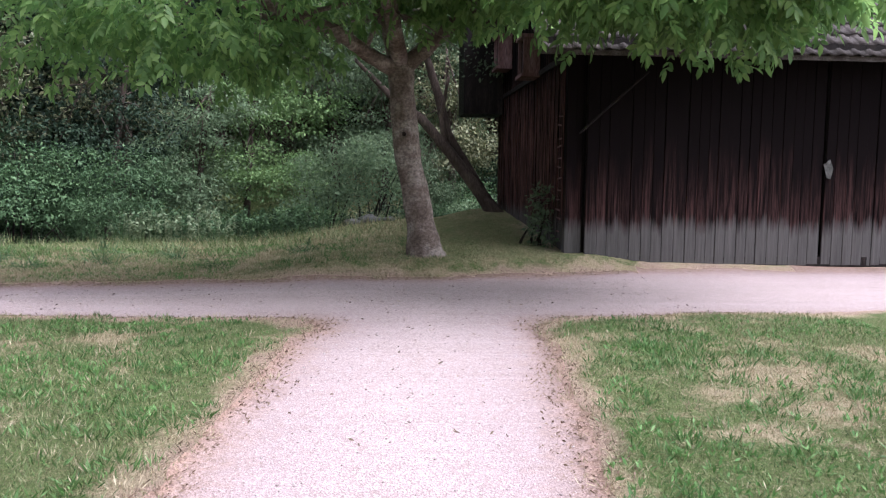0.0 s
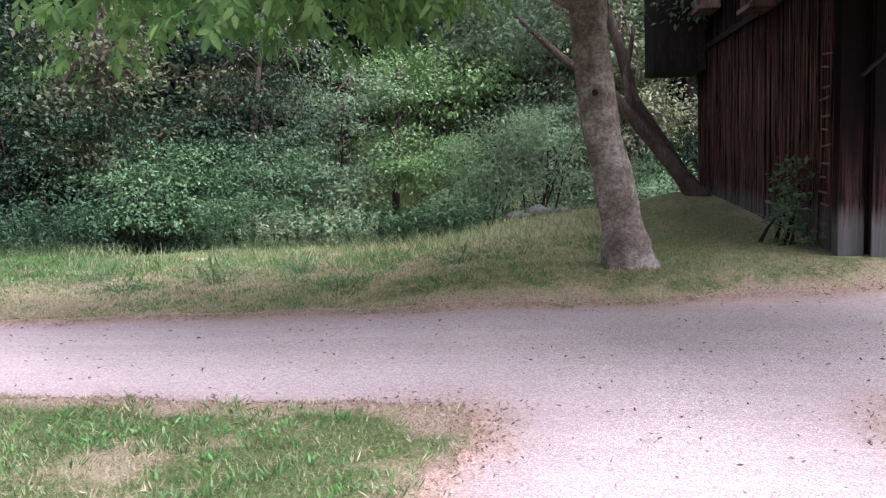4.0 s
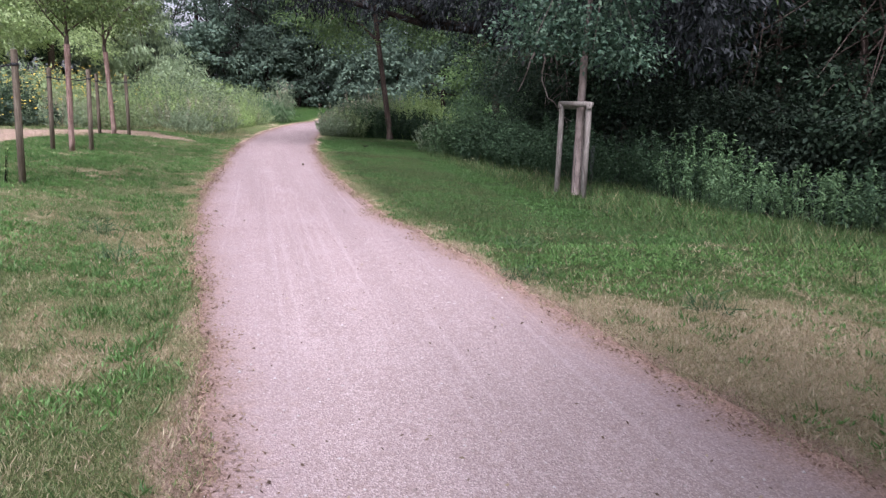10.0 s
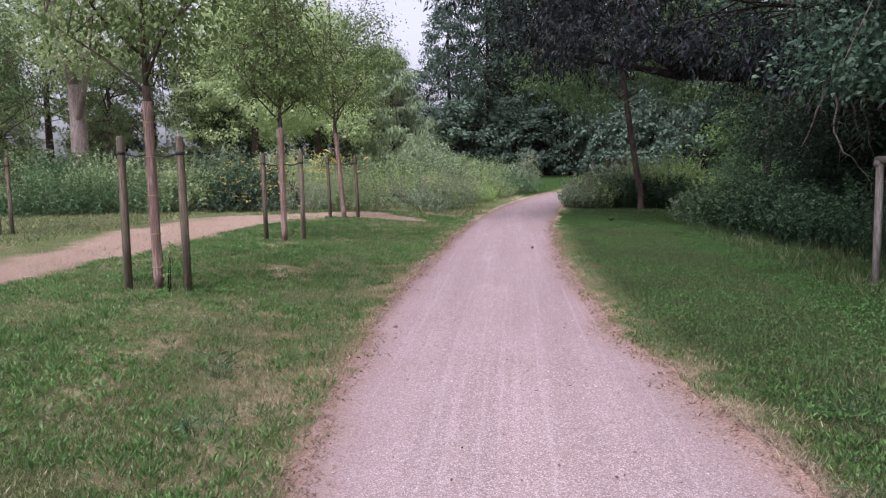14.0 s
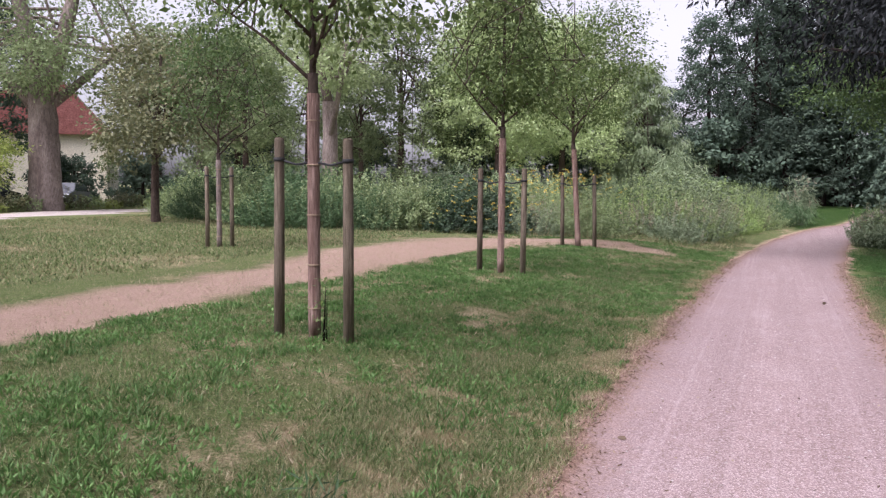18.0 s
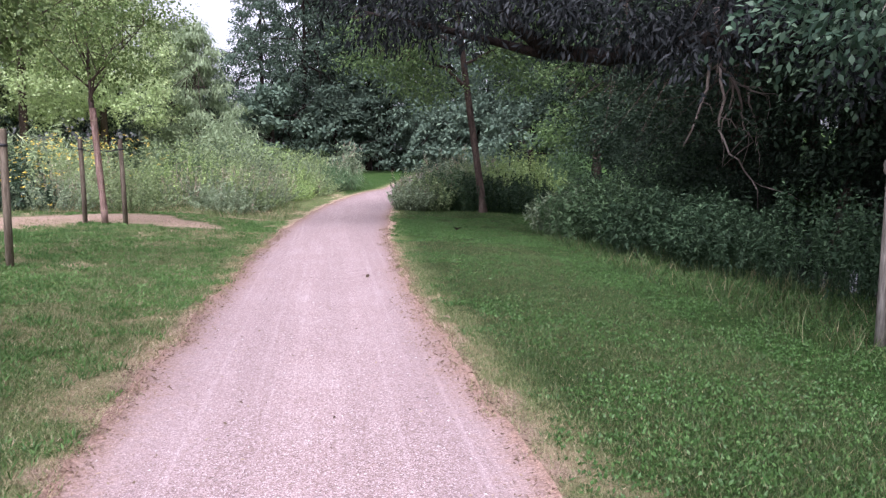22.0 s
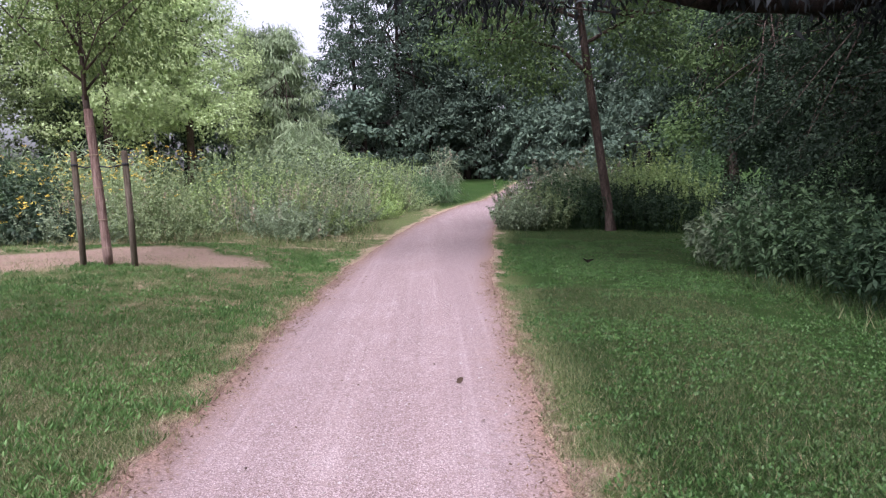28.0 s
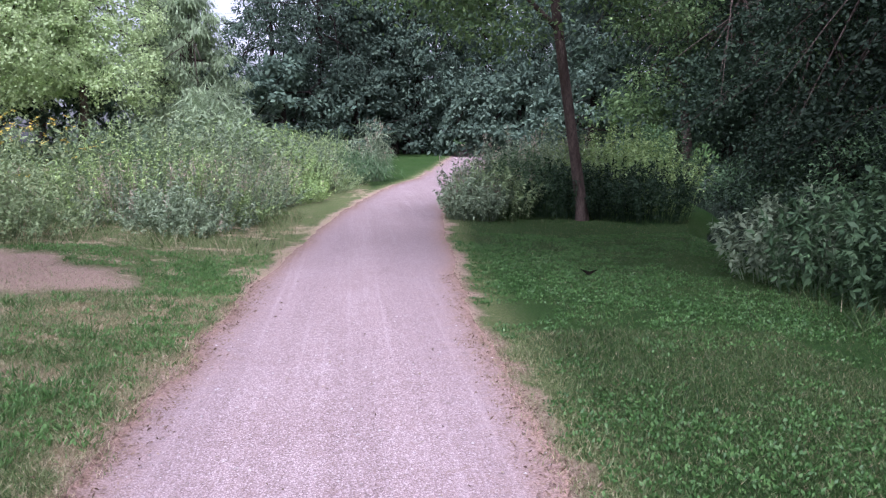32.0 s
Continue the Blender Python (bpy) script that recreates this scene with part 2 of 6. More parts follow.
def rough_mat(name, c1, c2, c3, scale, fine, rough=0.85, strength=0.5, stretch=(1, 1, 1), world_space=False, spread=0.25, metal=0.0):
    m, t, b = shader(name)
    v = place(t, stretch, world_space)
    big = noise_tex(t, v, scale, 5.0)
    small = noise_tex(t, v, fine, 4.0, 0.7)
    c = ramp(t, big, [(0.3, c1), (0.5, c2), (0.7, c3)])
    c = blend(t, ramp(t, small, [(0.36, (0.7,) * 3), (0.62, (0, 0, 0))]), c, tuple(v * 0.5 for v in c1))
    info = t.nodes.new("ShaderNodeObjectInfo")
    hs = nd(t, "ShaderNodeHueSaturation")
    val = nd(t, "ShaderNodeMapRange", To_Min=1 - spread, To_Max=1 + spread)
    t.links.new(info.outputs["Random"], val.inputs["Value"])
    t.links.new(val.outputs[0], hs.inputs["Value"])
    t.links.new(c, hs.inputs["Color"])
    t.links.new(hs.outputs[0], b.inputs["Base Color"])
    b.inputs["Roughness"].default_value = rough
    b.inputs["Metallic"].default_value = metal
    b.inputs["Specular IOR Level"].default_value = 0.15
    bump(t, b, small, strength, 0.02)
    return m


def plain(name, c, rough=0.5, metal=0.0):
    m, t, b = shader(name)
    n = noise_tex(t, place(t, (1, 1, 1), False), 9.0, 4.0)
    t.links.new(blend(t, ramp(t, n, [(0.35, (0, 0, 0)), (0.7, (1, 1, 1))]), tuple(v * 0.85 for v in c), c), b.inputs["Base Color"])
    b.inputs["Roughness"].default_value, b.inputs["Metallic"].default_value = rough, metal
    return m


LEAF_WALNUT = leaf_mat("walnut_leaf", (0.05, 0.108, 0.032), (0.128, 0.238, 0.062), (0.26, 0.385, 0.112), 0.4, 0.68, gloss=0.35)
LEAF_WOOD = leaf_mat("woodland_leaf", (0.075, 0.118, 0.064), (0.135, 0.195, 0.10), (0.22, 0.285, 0.155), 0.55, 0.45, gloss=0.12)
LEAF_PARK = leaf_mat("park_tree_leaf", (0.09, 0.13, 0.055), (0.18, 0.235, 0.105), (0.30, 0.36, 0.18), 0.55, 0.45, gloss=0.12)
# darker copy of the woodland leaf, with the wood's shade in its colour
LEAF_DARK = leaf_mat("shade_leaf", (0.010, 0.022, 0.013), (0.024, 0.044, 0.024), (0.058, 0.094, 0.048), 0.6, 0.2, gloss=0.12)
# grey willow leaf, lowered so its colour includes the shade inside the crown
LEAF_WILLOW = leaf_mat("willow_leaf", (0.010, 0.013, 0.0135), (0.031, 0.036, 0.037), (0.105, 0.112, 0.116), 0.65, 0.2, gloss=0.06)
LEAF_FRESH = leaf_mat("fresh_leaf", (0.05, 0.10, 0.035), (0.115, 0.195, 0.06), (0.22, 0.32, 0.105), 0.5, 0.35, gloss=0.2)
LEAF_YOUNG = leaf_mat("young_tree_leaf", (0.05, 0.09, 0.024), (0.125, 0.195, 0.05), (0.27, 0.35, 0.11), 0.45, 0.45)
LEAF_LIME = leaf_mat("lime_leaf", (0.25, 0.33, 0.125), (0.41, 0.52, 0.23), (0.52, 0.61, 0.32), 0.5, 0.5, gloss=0.35, shade=0.1)
# dark leaf made paler and bluer, distance haze painted into the colour
LEAF_CONIFER = leaf_mat("dark_far_leaf", (0.042, 0.069, 0.051), (0.082, 0.123, 0.086), (0.14, 0.195, 0.13), 0.75, 0.25, gloss=0.05)
LEAF_WEEP = leaf_mat("weeping_leaf", (0.11, 0.155, 0.085), (0.19, 0.25, 0.13), (0.29, 0.36, 0.19), 0.5, 0.3)
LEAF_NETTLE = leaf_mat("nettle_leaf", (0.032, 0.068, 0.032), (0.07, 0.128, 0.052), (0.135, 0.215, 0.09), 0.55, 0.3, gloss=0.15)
# nettle green darkened to carry the shade that tall trees throw on the bank
LEAF_BANK_SHADED = leaf_mat("shaded_bank_leaf", (0.011, 0.026, 0.012), (0.028, 0.056, 0.026), (0.066, 0.108, 0.052), 0.55, 0.25, gloss=0.1)
LEAF_BED = leaf_mat("perennial_leaf", (0.085, 0.13, 0.05), (0.19, 0.26, 0.10), (0.34, 0.41, 0.19), 0.5, 0.18)
LEAF_GREY = leaf_mat("grey_leaf", (0.10, 0.14, 0.085), (0.185, 0.242, 0.135), (0.31, 0.365, 0.22), 0.6, 0.18, gloss=0.15)
LEAF_GOLD = leaf_mat("goldenrod_leaf", (0.10, 0.17, 0.045), (0.225, 0.335, 0.095), (0.42, 0.51, 0.17), 0.5, 0.2)
# clover green, lowered along with the lawn for the painted tree shade
WEED_DEEP = leaf_mat("clover_leaf", (0.020, 0.056, 0.010), (0.043, 0.106, 0.020), (0.095, 0.175, 0.046), 0.5, 0.3, gloss=0.3)
STRAW_LEAF = leaf_mat("dry_straw", (0.24, 0.185, 0.105), (0.43, 0.35, 0.225), (0.62, 0.53, 0.37), 0.8, 0.3, gloss=0.1)
LEAF_FRAMED = leaf_mat("bluish_leaf", (0.019, 0.046, 0.028), (0.052, 0.102, 0.062), (0.14, 0.21, 0.13), 0.5, 0.32, gloss=0.2)
# near-black leaf: the shade under the willow is put into its colour
LEAF_SHADED = leaf_mat("deep_shaded_leaf", (0.008, 0.016, 0.010), (0.019, 0.032, 0.019), (0.042, 0.062, 0.036), 0.6, 0.15, gloss=0.1)
# pale green bushes, raised further to paint in the clearing's light
LEAF_PALE = leaf_mat("pale_glade_leaf", (0.13, 0.18, 0.095), (0.27, 0.34, 0.18), (0.44, 0.51, 0.31), 0.5, 0.4, gloss=0.2)
LEAF_SUN = leaf_mat("broad_dark_leaf", (0.018, 0.036, 0.02), (0.04, 0.075, 0.036), (0.10, 0.15, 0.08), 0.5, 0.25)
LEAF_MAPLE = leaf_mat("yellow_green_leaf", (0.14, 0.19, 0.04), (0.29, 0.36, 0.08), (0.48, 0.53, 0.15), 0.5, 0.35)
LEAF_BROWN = leaf_mat("tired_leaf", (0.07, 0.08, 0.04), (0.13, 0.14, 0.065), (0.22, 0.21, 0.10), 0.5, 0.3)
FLOWER = leaf_mat("yellow_petal", (0.55, 0.36, 0.03), (0.72, 0.52, 0.05), (0.85, 0.68, 0.10), 0.6, 0.3)
PLUME = leaf_mat("dry_plume", (0.25, 0.18, 0.13), (0.38, 0.29, 0.22), (0.5, 0.42, 0.33), 0.8, 0.3)
WEED = leaf_mat("broad_weed_leaf", (0.030, 0.076, 0.014), (0.074, 0.164, 0.034), (0.17, 0.285, 0.092), 0.5, 0.3, gloss=0.2)

BARK_GREY = rough_mat("grey_bark", (0.08, 0.056, 0.045), (0.19, 0.15, 0.125), (0.37, 0.32, 0.285), 4.0, 26.0, 0.95, 0.8, (0.85, 0.85, 1.05), spread=0.1)
BARK_DARK = rough_mat("dark_bark", (0.012, 0.009, 0.008), (0.028, 0.02, 0.017), (0.055, 0.041, 0.034), 4.0, 25.0, 0.9, 0.9, (1, 1, 0.3), spread=0.1)
BARK_BROWN = rough_mat("brown_bark", (0.045, 0.031, 0.025), (0.088, 0.064, 0.052), (0.145, 0.108, 0.09), 4.0, 30.0, 0.9, 0.8, (1, 1, 0.3), spread=0.15)
BARK_PALE = rough_mat("pale_bark", (0.15, 0.115, 0.10), (0.26, 0.21, 0.188), (0.37, 0.31, 0.275), 2.0, 14.0, 0.9, 0.6, (1, 1, 0.3), spread=0.1)
REED = rough_mat("reed_wrap", (0.17, 0.10, 0.082), (0.30, 0.20, 0.168), (0.43, 0.31, 0.265), 30.0, 90.0, 0.9, 0.9, (1, 1, 0.06), spread=0.12)
STAKE = rough_mat("weathered_stake", (0.10, 0.078, 0.056), (0.18, 0.145, 0.108), (0.28, 0.23, 0.18), 12.0, 60.0, 0.9, 0.6, (1, 1, 0.08), spread=0.18)
PALE_WOOD = rough_mat("pale_post_wood", (0.17, 0.145, 0.125), (0.26, 0.23, 0.205), (0.35, 0.32, 0.29), 12.0, 50.0, 0.85, 0.5, (1, 1, 0.1), spread=0.1)
STRAP = plain("black_strap", (0.02, 0.02, 0.022), 0.7)
TWINE = plain("coir_twine", (0.30, 0.22, 0.15), 0.9)
ROCK = rough_mat("stream_rock", (0.06, 0.06, 0.056), (0.12, 0.115, 0.108), (0.20, 0.195, 0.183), 3.0, 18.0, 0.9, 0.8, spread=0.1)
PLASTER = rough_mat("cream_plaster", (0.80, 0.74, 0.60), (0.85, 0.80, 0.66), (0.88, 0.84, 0.72), 0.8, 12.0, 0.9, 0.1, spread=0.05)
ROOF_RED = rough_mat("red_roof_tile", (0.22, 0.085, 0.075), (0.30, 0.12, 0.105), (0.36, 0.165, 0.145), 2.0, 9.0, 0.85, 0.4, spread=0.1)
TILE = rough_mat("barn_roof_tile", (0.04, 0.03, 0.027), (0.07, 0.057, 0.053), (0.14, 0.12, 0.114), 6.0, 40.0, 0.8, 0.5, spread=0.35)
GLASS_DARK = plain("dark_pane", (0.03, 0.035, 0.04), 0.08)
WHITE = plain("white_paint", (0.72, 0.71, 0.69), 0.5)
CAR_SILVER = plain("silver_paint", (0.42, 0.43, 0.45), 0.25, 0.6)
CAR_DARK = plain("dark_car_paint", (0.04, 0.045, 0.06), 0.2, 0.4)
TYRE = plain("tyre_rubber", (0.02, 0.02, 0.02), 0.9)
CRUMB = leaf_mat("brown_crumb", (0.12, 0.078, 0.052), (0.22, 0.145, 0.098), (0.42, 0.31, 0.22), 0.9, 0.1, gloss=0.1)
LITTER = leaf_mat("fallen_leaf", (0.05, 0.03, 0.02), (0.11, 0.07, 0.045), (0.45, 0.36, 0.24), 0.8, 0.15)


def barn_wood(name, weather, top=2.9, red=(0.082, 0.040, 0.036)):
    """Dark stained boards, redder lower down where the stain has worn, grey and bare at the splash height."""
    m, t, b = shader(name)
    grain = noise_tex(t, place(t, (1, 1, 0.035)), 30.0, 6.0, 0.75)
    info = t.nodes.new("ShaderNodeObjectInfo")
    sep = t.nodes.new("ShaderNodeSeparateXYZ")
    t.links.new(place(t), sep.inputs[0])
    n2 = noise_tex(t, place(t, (9.0, 9.0, 0.5)), 1.6, 5.0, 0.7)

    def shifted(a_rand, a_noise):
        s1 = nd(t, "ShaderNodeMath")
        s1.operation = "MULTIPLY_ADD"
        t.links.new(info.outputs["Random"], s1.inputs[0])
        s1.inputs[1].default_value = a_rand
        t.links.new(sep.outputs[2], s1.inputs[2])
        s2 = nd(t, "ShaderNodeMath")
        s2.operation = "MULTIPLY_ADD"
        t.links.new(n2, s2.inputs[0])
        s2.inputs[1].default_value = a_noise
        t.links.new(s1.outputs[0], s2.inputs[2])
        return s2.outputs[0]

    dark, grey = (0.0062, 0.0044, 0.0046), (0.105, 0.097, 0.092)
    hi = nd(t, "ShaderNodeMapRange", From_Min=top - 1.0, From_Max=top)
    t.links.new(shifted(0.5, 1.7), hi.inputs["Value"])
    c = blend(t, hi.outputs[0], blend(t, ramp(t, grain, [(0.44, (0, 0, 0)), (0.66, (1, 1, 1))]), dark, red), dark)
    lo = nd(t, "ShaderNodeMapRange", From_Min=0.94, From_Max=1.16, To_Min=1.0, To_Max=0.0)
    t.links.new(shifted(0.14, 0.6), lo.inputs["Value"])
    lo2 = nd(t, "ShaderNodeMath")
    lo2.operation = "MULTIPLY"
    t.links.new(lo.outputs[0], lo2.inputs[0])
    lo2.inputs[1].default_value = weather
    bare = blend(t, ramp(t, grain, [(0.35, (0, 0, 0)), (0.7, (1, 1, 1))]), tuple(v * 0.6 for v in grey), grey)
    c = blend(t, lo2.outputs[0], c, bare)
    t.links.new(c, b.inputs["Base Color"])
    b.inputs["Roughness"].default_value = 0.8
    b.inputs["Specular IOR Level"].default_value = 0.02
    bump(t, b, grain, 0.6, 0.006)
    return m


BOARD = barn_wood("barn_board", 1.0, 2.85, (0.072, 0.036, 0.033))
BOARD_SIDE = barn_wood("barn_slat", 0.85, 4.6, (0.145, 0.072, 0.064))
BOX_WOOD = rough_mat("faded_red_boards", (0.09, 0.045, 0.042), (0.17, 0.095, 0.09), (0.25, 0.155, 0.15), 6.0, 40.0, 0.85, 0.5, (1, 1, 0.2), spread=0.1)
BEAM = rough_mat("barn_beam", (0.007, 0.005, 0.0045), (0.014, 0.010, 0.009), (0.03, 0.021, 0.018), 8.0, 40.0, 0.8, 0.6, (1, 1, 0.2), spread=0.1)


def attr(t, name):
    a = t.nodes.new("ShaderNodeAttribute")
    a.attribute_name = name
    return a.outputs["Fac"]


def math_node(t, op, a, b, c=0.0):
    n = t.nodes.new("ShaderNodeMath")
    n.operation = op
    for s, v in zip(n.inputs, (a, b, c)):
        if isinstance(v, (int, float)):
            s.default_value = v
        else:
            t.links.new(v, s)
    return n.outputs[0]


def broken(t, fac, noise_fac, amount, soft=0.3):
    """A 0..1 cover whose border is broken up by a noise."""
    v = math_node(t, "MULTIPLY_ADD", noise_fac, amount, fac)
    m = nd(t, "ShaderNodeMapRange", From_Min=0.5 + amount * 0.5 - soft, From_Max=0.5 + amount * 0.5 + soft)
    t.links.new(v, m.inputs["Value"])
    return m.outputs[0]


def gravel_material():
    m, t, b = shader("pinkish_fine_gravel")
    v = place(t)
    vo = nd(t, "ShaderNodeTexVoronoi", Scale=105.0)
    t.links.new(v, vo.inputs["Vector"])
    chip = nd(t, "ShaderNodeTexVoronoi", Scale=26.0)
    t.links.new(place(t, (1, 1.7, 1)), chip.inputs["Vector"])
    wash = noise_tex(t, v, 0.9, 6.0, 0.65)
    streak = noise_tex(t, place(t, (0.12, 2.6, 1)), 1.0, 5.0, 0.6)
    spot = noise_tex(t, v, 9.0, 6.0, 0.75)
    sepc = t.nodes.new("ShaderNodeSeparateColor")
    t.links.new(vo.outputs["Color"], sepc.inputs[0])
    stone = ramp(t, sepc.outputs[0], [(0.0, (0.05, 0.032, 0.03)), (0.15, (0.14, 0.092, 0.09)), (0.5, (0.32, 0.236, 0.234)), (0.85, (0.47, 0.37, 0.367)), (1.0, (0.62, 0.53, 0.525))])
    base = ramp(t, wash, [(0.3, (0.215, 0.143, 0.137)), (0.5, (0.325, 0.238, 0.233)), (0.7, (0.46, 0.368, 0.365))])
    base = blend(t, ramp(t, streak, [(0.40, (0.8,) * 3), (0.58, (0, 0, 0))]), base, (0.20, 0.142, 0.14))
    c = blend(t, 0.6, base, stone)
    c = blend(t, ramp(t, vo.outputs["Distance"], [(0.45, (0, 0, 0)), (0.75, (0.6,) * 3)]), c, (0.115, 0.075, 0.07))
    c = blend(t, ramp(t, spot, [(0.3, (0.55,) * 3), (0.47, (0, 0, 0))]), c, (0.165, 0.105, 0.09))
    sepd = t.nodes.new("ShaderNodeSeparateColor")
    t.links.new(chip.outputs["Color"], sepd.inputs[0])
    near = ramp(t, chip.outputs["Distance"], [(0.10, (1, 1, 1)), (0.22, (0, 0, 0))])
    pick = ramp(t, sepd.outputs[1], [(0.90, (0, 0, 0)), (0.93, (0.8,) * 3)])
    c = blend(t, blend(t, 1.0, near, pick, "MULTIPLY"), c, (0.085, 0.052, 0.042))
    pick = ramp(t, sepd.outputs[2], [(0.965, (0, 0, 0)), (0.98, (0.5,) * 3)])
    c = blend(t, blend(t, 1.0, near, pick, "MULTIPLY"), c, (0.55, 0.47, 0.44))
    pale = nd(t, "ShaderNodeMapRange", From_Min=-13.0, From_Max=-5.0, To_Min=0.06, To_Max=0.22)
    sepx = t.nodes.new("ShaderNodeSeparateXYZ")
    t.links.new(v, sepx.inputs[0])
    t.links.new(sepx.outputs[0], pale.inputs["Value"])
    c = blend(t, pale.outputs[0], c, (0.62, 0.53, 0.50))
    soft_rim = math_node(t, "MULTIPLY", broken(t, attr(t, "rim"), wash, 0.8, 0.55), 0.6)
    c = blend(t, soft_rim, c, blend(t, sepc.outputs[1], (0.15, 0.105, 0.105), (0.34, 0.262, 0.262)))
    grit = ramp(t, noise_tex(t, v, 210.0, 2.0, 0.6), [(0.30, (0.75,) * 3), (0.45, (0, 0, 0))])
    c = blend(t, grit, c, (0.10, 0.068, 0.064))
    lines = ramp(t, noise_tex(t, place(t, (0.12, 16.0, 1)), 1.0, 3.0, 0.5), [(0.55, (0, 0, 0)), (0.70, (0.12,) * 3)])
    c = blend(t, lines, c, (0.58, 0.48, 0.475))
    rim = math_node(t, "MULTIPLY", broken(t, math_node(t, "POWER", attr(t, "rim"), 4.0), spot, 1.3, 0.45), 0.95)
    c = blend(t, rim, c, blend(t, sepc.outputs[1], (0.13, 0.078, 0.056), (0.31, 0.205, 0.155)))
    t.links.new(c, b.inputs["Base Color"])
    b.inputs["Roughness"].default_value = 0.95
    b.inputs["Specular IOR Level"].default_value = 0.2
    hgt = math_node(t, "MULTIPLY_ADD", spot, 0.7, vo.outputs["Distance"])
    bump(t, b, hgt, 0.6, 0.008)
    return m


def lawn_material():
    m, t, b = shader("patchy_lawn")
    v = place(t)
    n0 = noise_tex(t, v, 150.0, 3.0, 0.7)
    n1 = noise_tex(t, v, 46.0, 6.0, 0.85)
    n2 = noise_tex(t, v, 2.2, 4.0)
    n3 = noise_tex(t, v, 8.0, 5.0, 0.7)
    n4 = noise_tex(t, v, 5.0, 6.0, 0.75)
    blade = ramp(t, n0, [(0.38, (0, 0, 0)), (0.62, (1, 1, 1))])
    fine = blend(t, 0.5, blade, ramp(t, n1, [(0.40, (0, 0, 0)), (0.62, (1, 1, 1))]))
    green = blend(t, fine, (0.038, 0.068, 0.018), (0.172, 0.232, 0.076))
    green = blend(t, ramp(t, n2, [(0.35, (0, 0, 0)), (0.65, (0.5,) * 3)]), green, blend(t, fine, (0.08, 0.08, 0.035), (0.27, 0.25, 0.13)))
    green = blend(t, ramp(t, n4, [(0.52, (0, 0, 0)), (0.60, (0.5,) * 3)]), green, blend(t, fine, (0.03, 0.055, 0.014), (0.10, 0.16, 0.042)))
    straw = blend(t, fine, (0.19, 0.14, 0.075), (0.56, 0.46, 0.31))
    green = blend(t, ramp(t, noise_tex(t, v, 34.0, 6.0, 0.8), [(0.53, (0, 0, 0)), (0.63, (0.6,) * 3)]), green, straw)
    soil = blend(t, fine, (0.21, 0.126, 0.092), (0.60, 0.445, 0.355))
    # deep green of dense grass, plus the canopy's shade as darker colour
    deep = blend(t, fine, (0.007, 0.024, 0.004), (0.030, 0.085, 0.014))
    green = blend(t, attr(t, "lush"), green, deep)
    c = blend(t, broken(t, attr(t, "dry"), blend(t, 0.5, n3, noise_tex(t, v, 30.0, 5.0, 0.85)), 2.2, 0.22), green, straw)
    c = blend(t, broken(t, attr(t, "dirt"), n3, 0.8, 0.35), c, soil)
    t.links.new(c, b.inputs["Base Color"])
    b.inputs["Roughness"].default_value = 0.95
    b.inputs["Specular IOR Level"].default_value = 0.1
    bump(t, b, math_node(t, "MULTIPLY_ADD", n0, 0.5, n1), 1.0, 0.04)
    return m


def blade_material():
    m, t, b = shader("grass_blade")
    dry = t.nodes.new("ShaderNodeAttribute")
    dry.attribute_name = "dry"
    geo = t.nodes.new("ShaderNodeNewGeometry")
    green = ramp(t, geo.outputs["Random Per Island"], [(0.0, (0.026, 0.055, 0.015)), (0.42, (0.074, 0.132, 0.036)), (0.70, (0.17, 0.222, 0.086)), (0.80, (0.28, 0.27, 0.15)), (1.0, (0.36, 0.31, 0.19))])
    straw = ramp(t, geo.outputs["Random Per Island"], [(0.0, (0.18, 0.13, 0.07)), (0.5, (0.35, 0.275, 0.165)), (0.70, (0.50, 0.41, 0.27)), (0.74, (0.07, 0.12, 0.03)), (1.0, (0.13, 0.20, 0.06))])
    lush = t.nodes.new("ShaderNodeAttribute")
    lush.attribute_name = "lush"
    # blades of the dense grass, tree shade included in their green
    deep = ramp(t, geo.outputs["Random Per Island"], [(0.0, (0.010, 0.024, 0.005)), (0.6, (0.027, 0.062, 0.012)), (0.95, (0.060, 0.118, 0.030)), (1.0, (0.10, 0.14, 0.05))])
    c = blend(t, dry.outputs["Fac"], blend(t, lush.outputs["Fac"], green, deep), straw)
    t.links.new(c, b.inputs["Base Color"])
    b.inputs["Roughness"].default_value = 0.6
    b.inputs["Specular IOR Level"].default_value = 0.25
    tr = t.nodes.new("ShaderNodeBsdfTranslucent")
    t.links.new(c, tr.inputs["Color"])
    mx = t.nodes.new("ShaderNodeMixShader")
    mx.inputs[0].default_value = 0.25
    t.links.new(b.outputs[0], mx.inputs[1])
    t.links.new(tr.outputs[0], mx.inputs[2])
    t.links.new(mx.outputs[0], t.nodes["Material Output"].inputs["Surface"])
    return m


GRAVEL, LAWN, BLADE = gravel_material(), lawn_material(), blade_material()
ROAD = rough_mat("pale_road", (0.40, 0.34, 0.31), (0.48, 0.42, 0.39), (0.56, 0.50, 0.47), 1.5, 40.0, 0.95, 0.2, world_space=True, spread=0.0)


def water_material():
    m, t, b = shader("dark_stream_water")
    b.inputs["Base Color"].default_value = (0.012, 0.014, 0.012, 1)
    b.inputs["Roughness"].default_value = 0.06
    bump(t, b, noise_tex(t, place(t), 3.5, 3.0), 0.25, 0.03)
    return m


WATER = water_material()


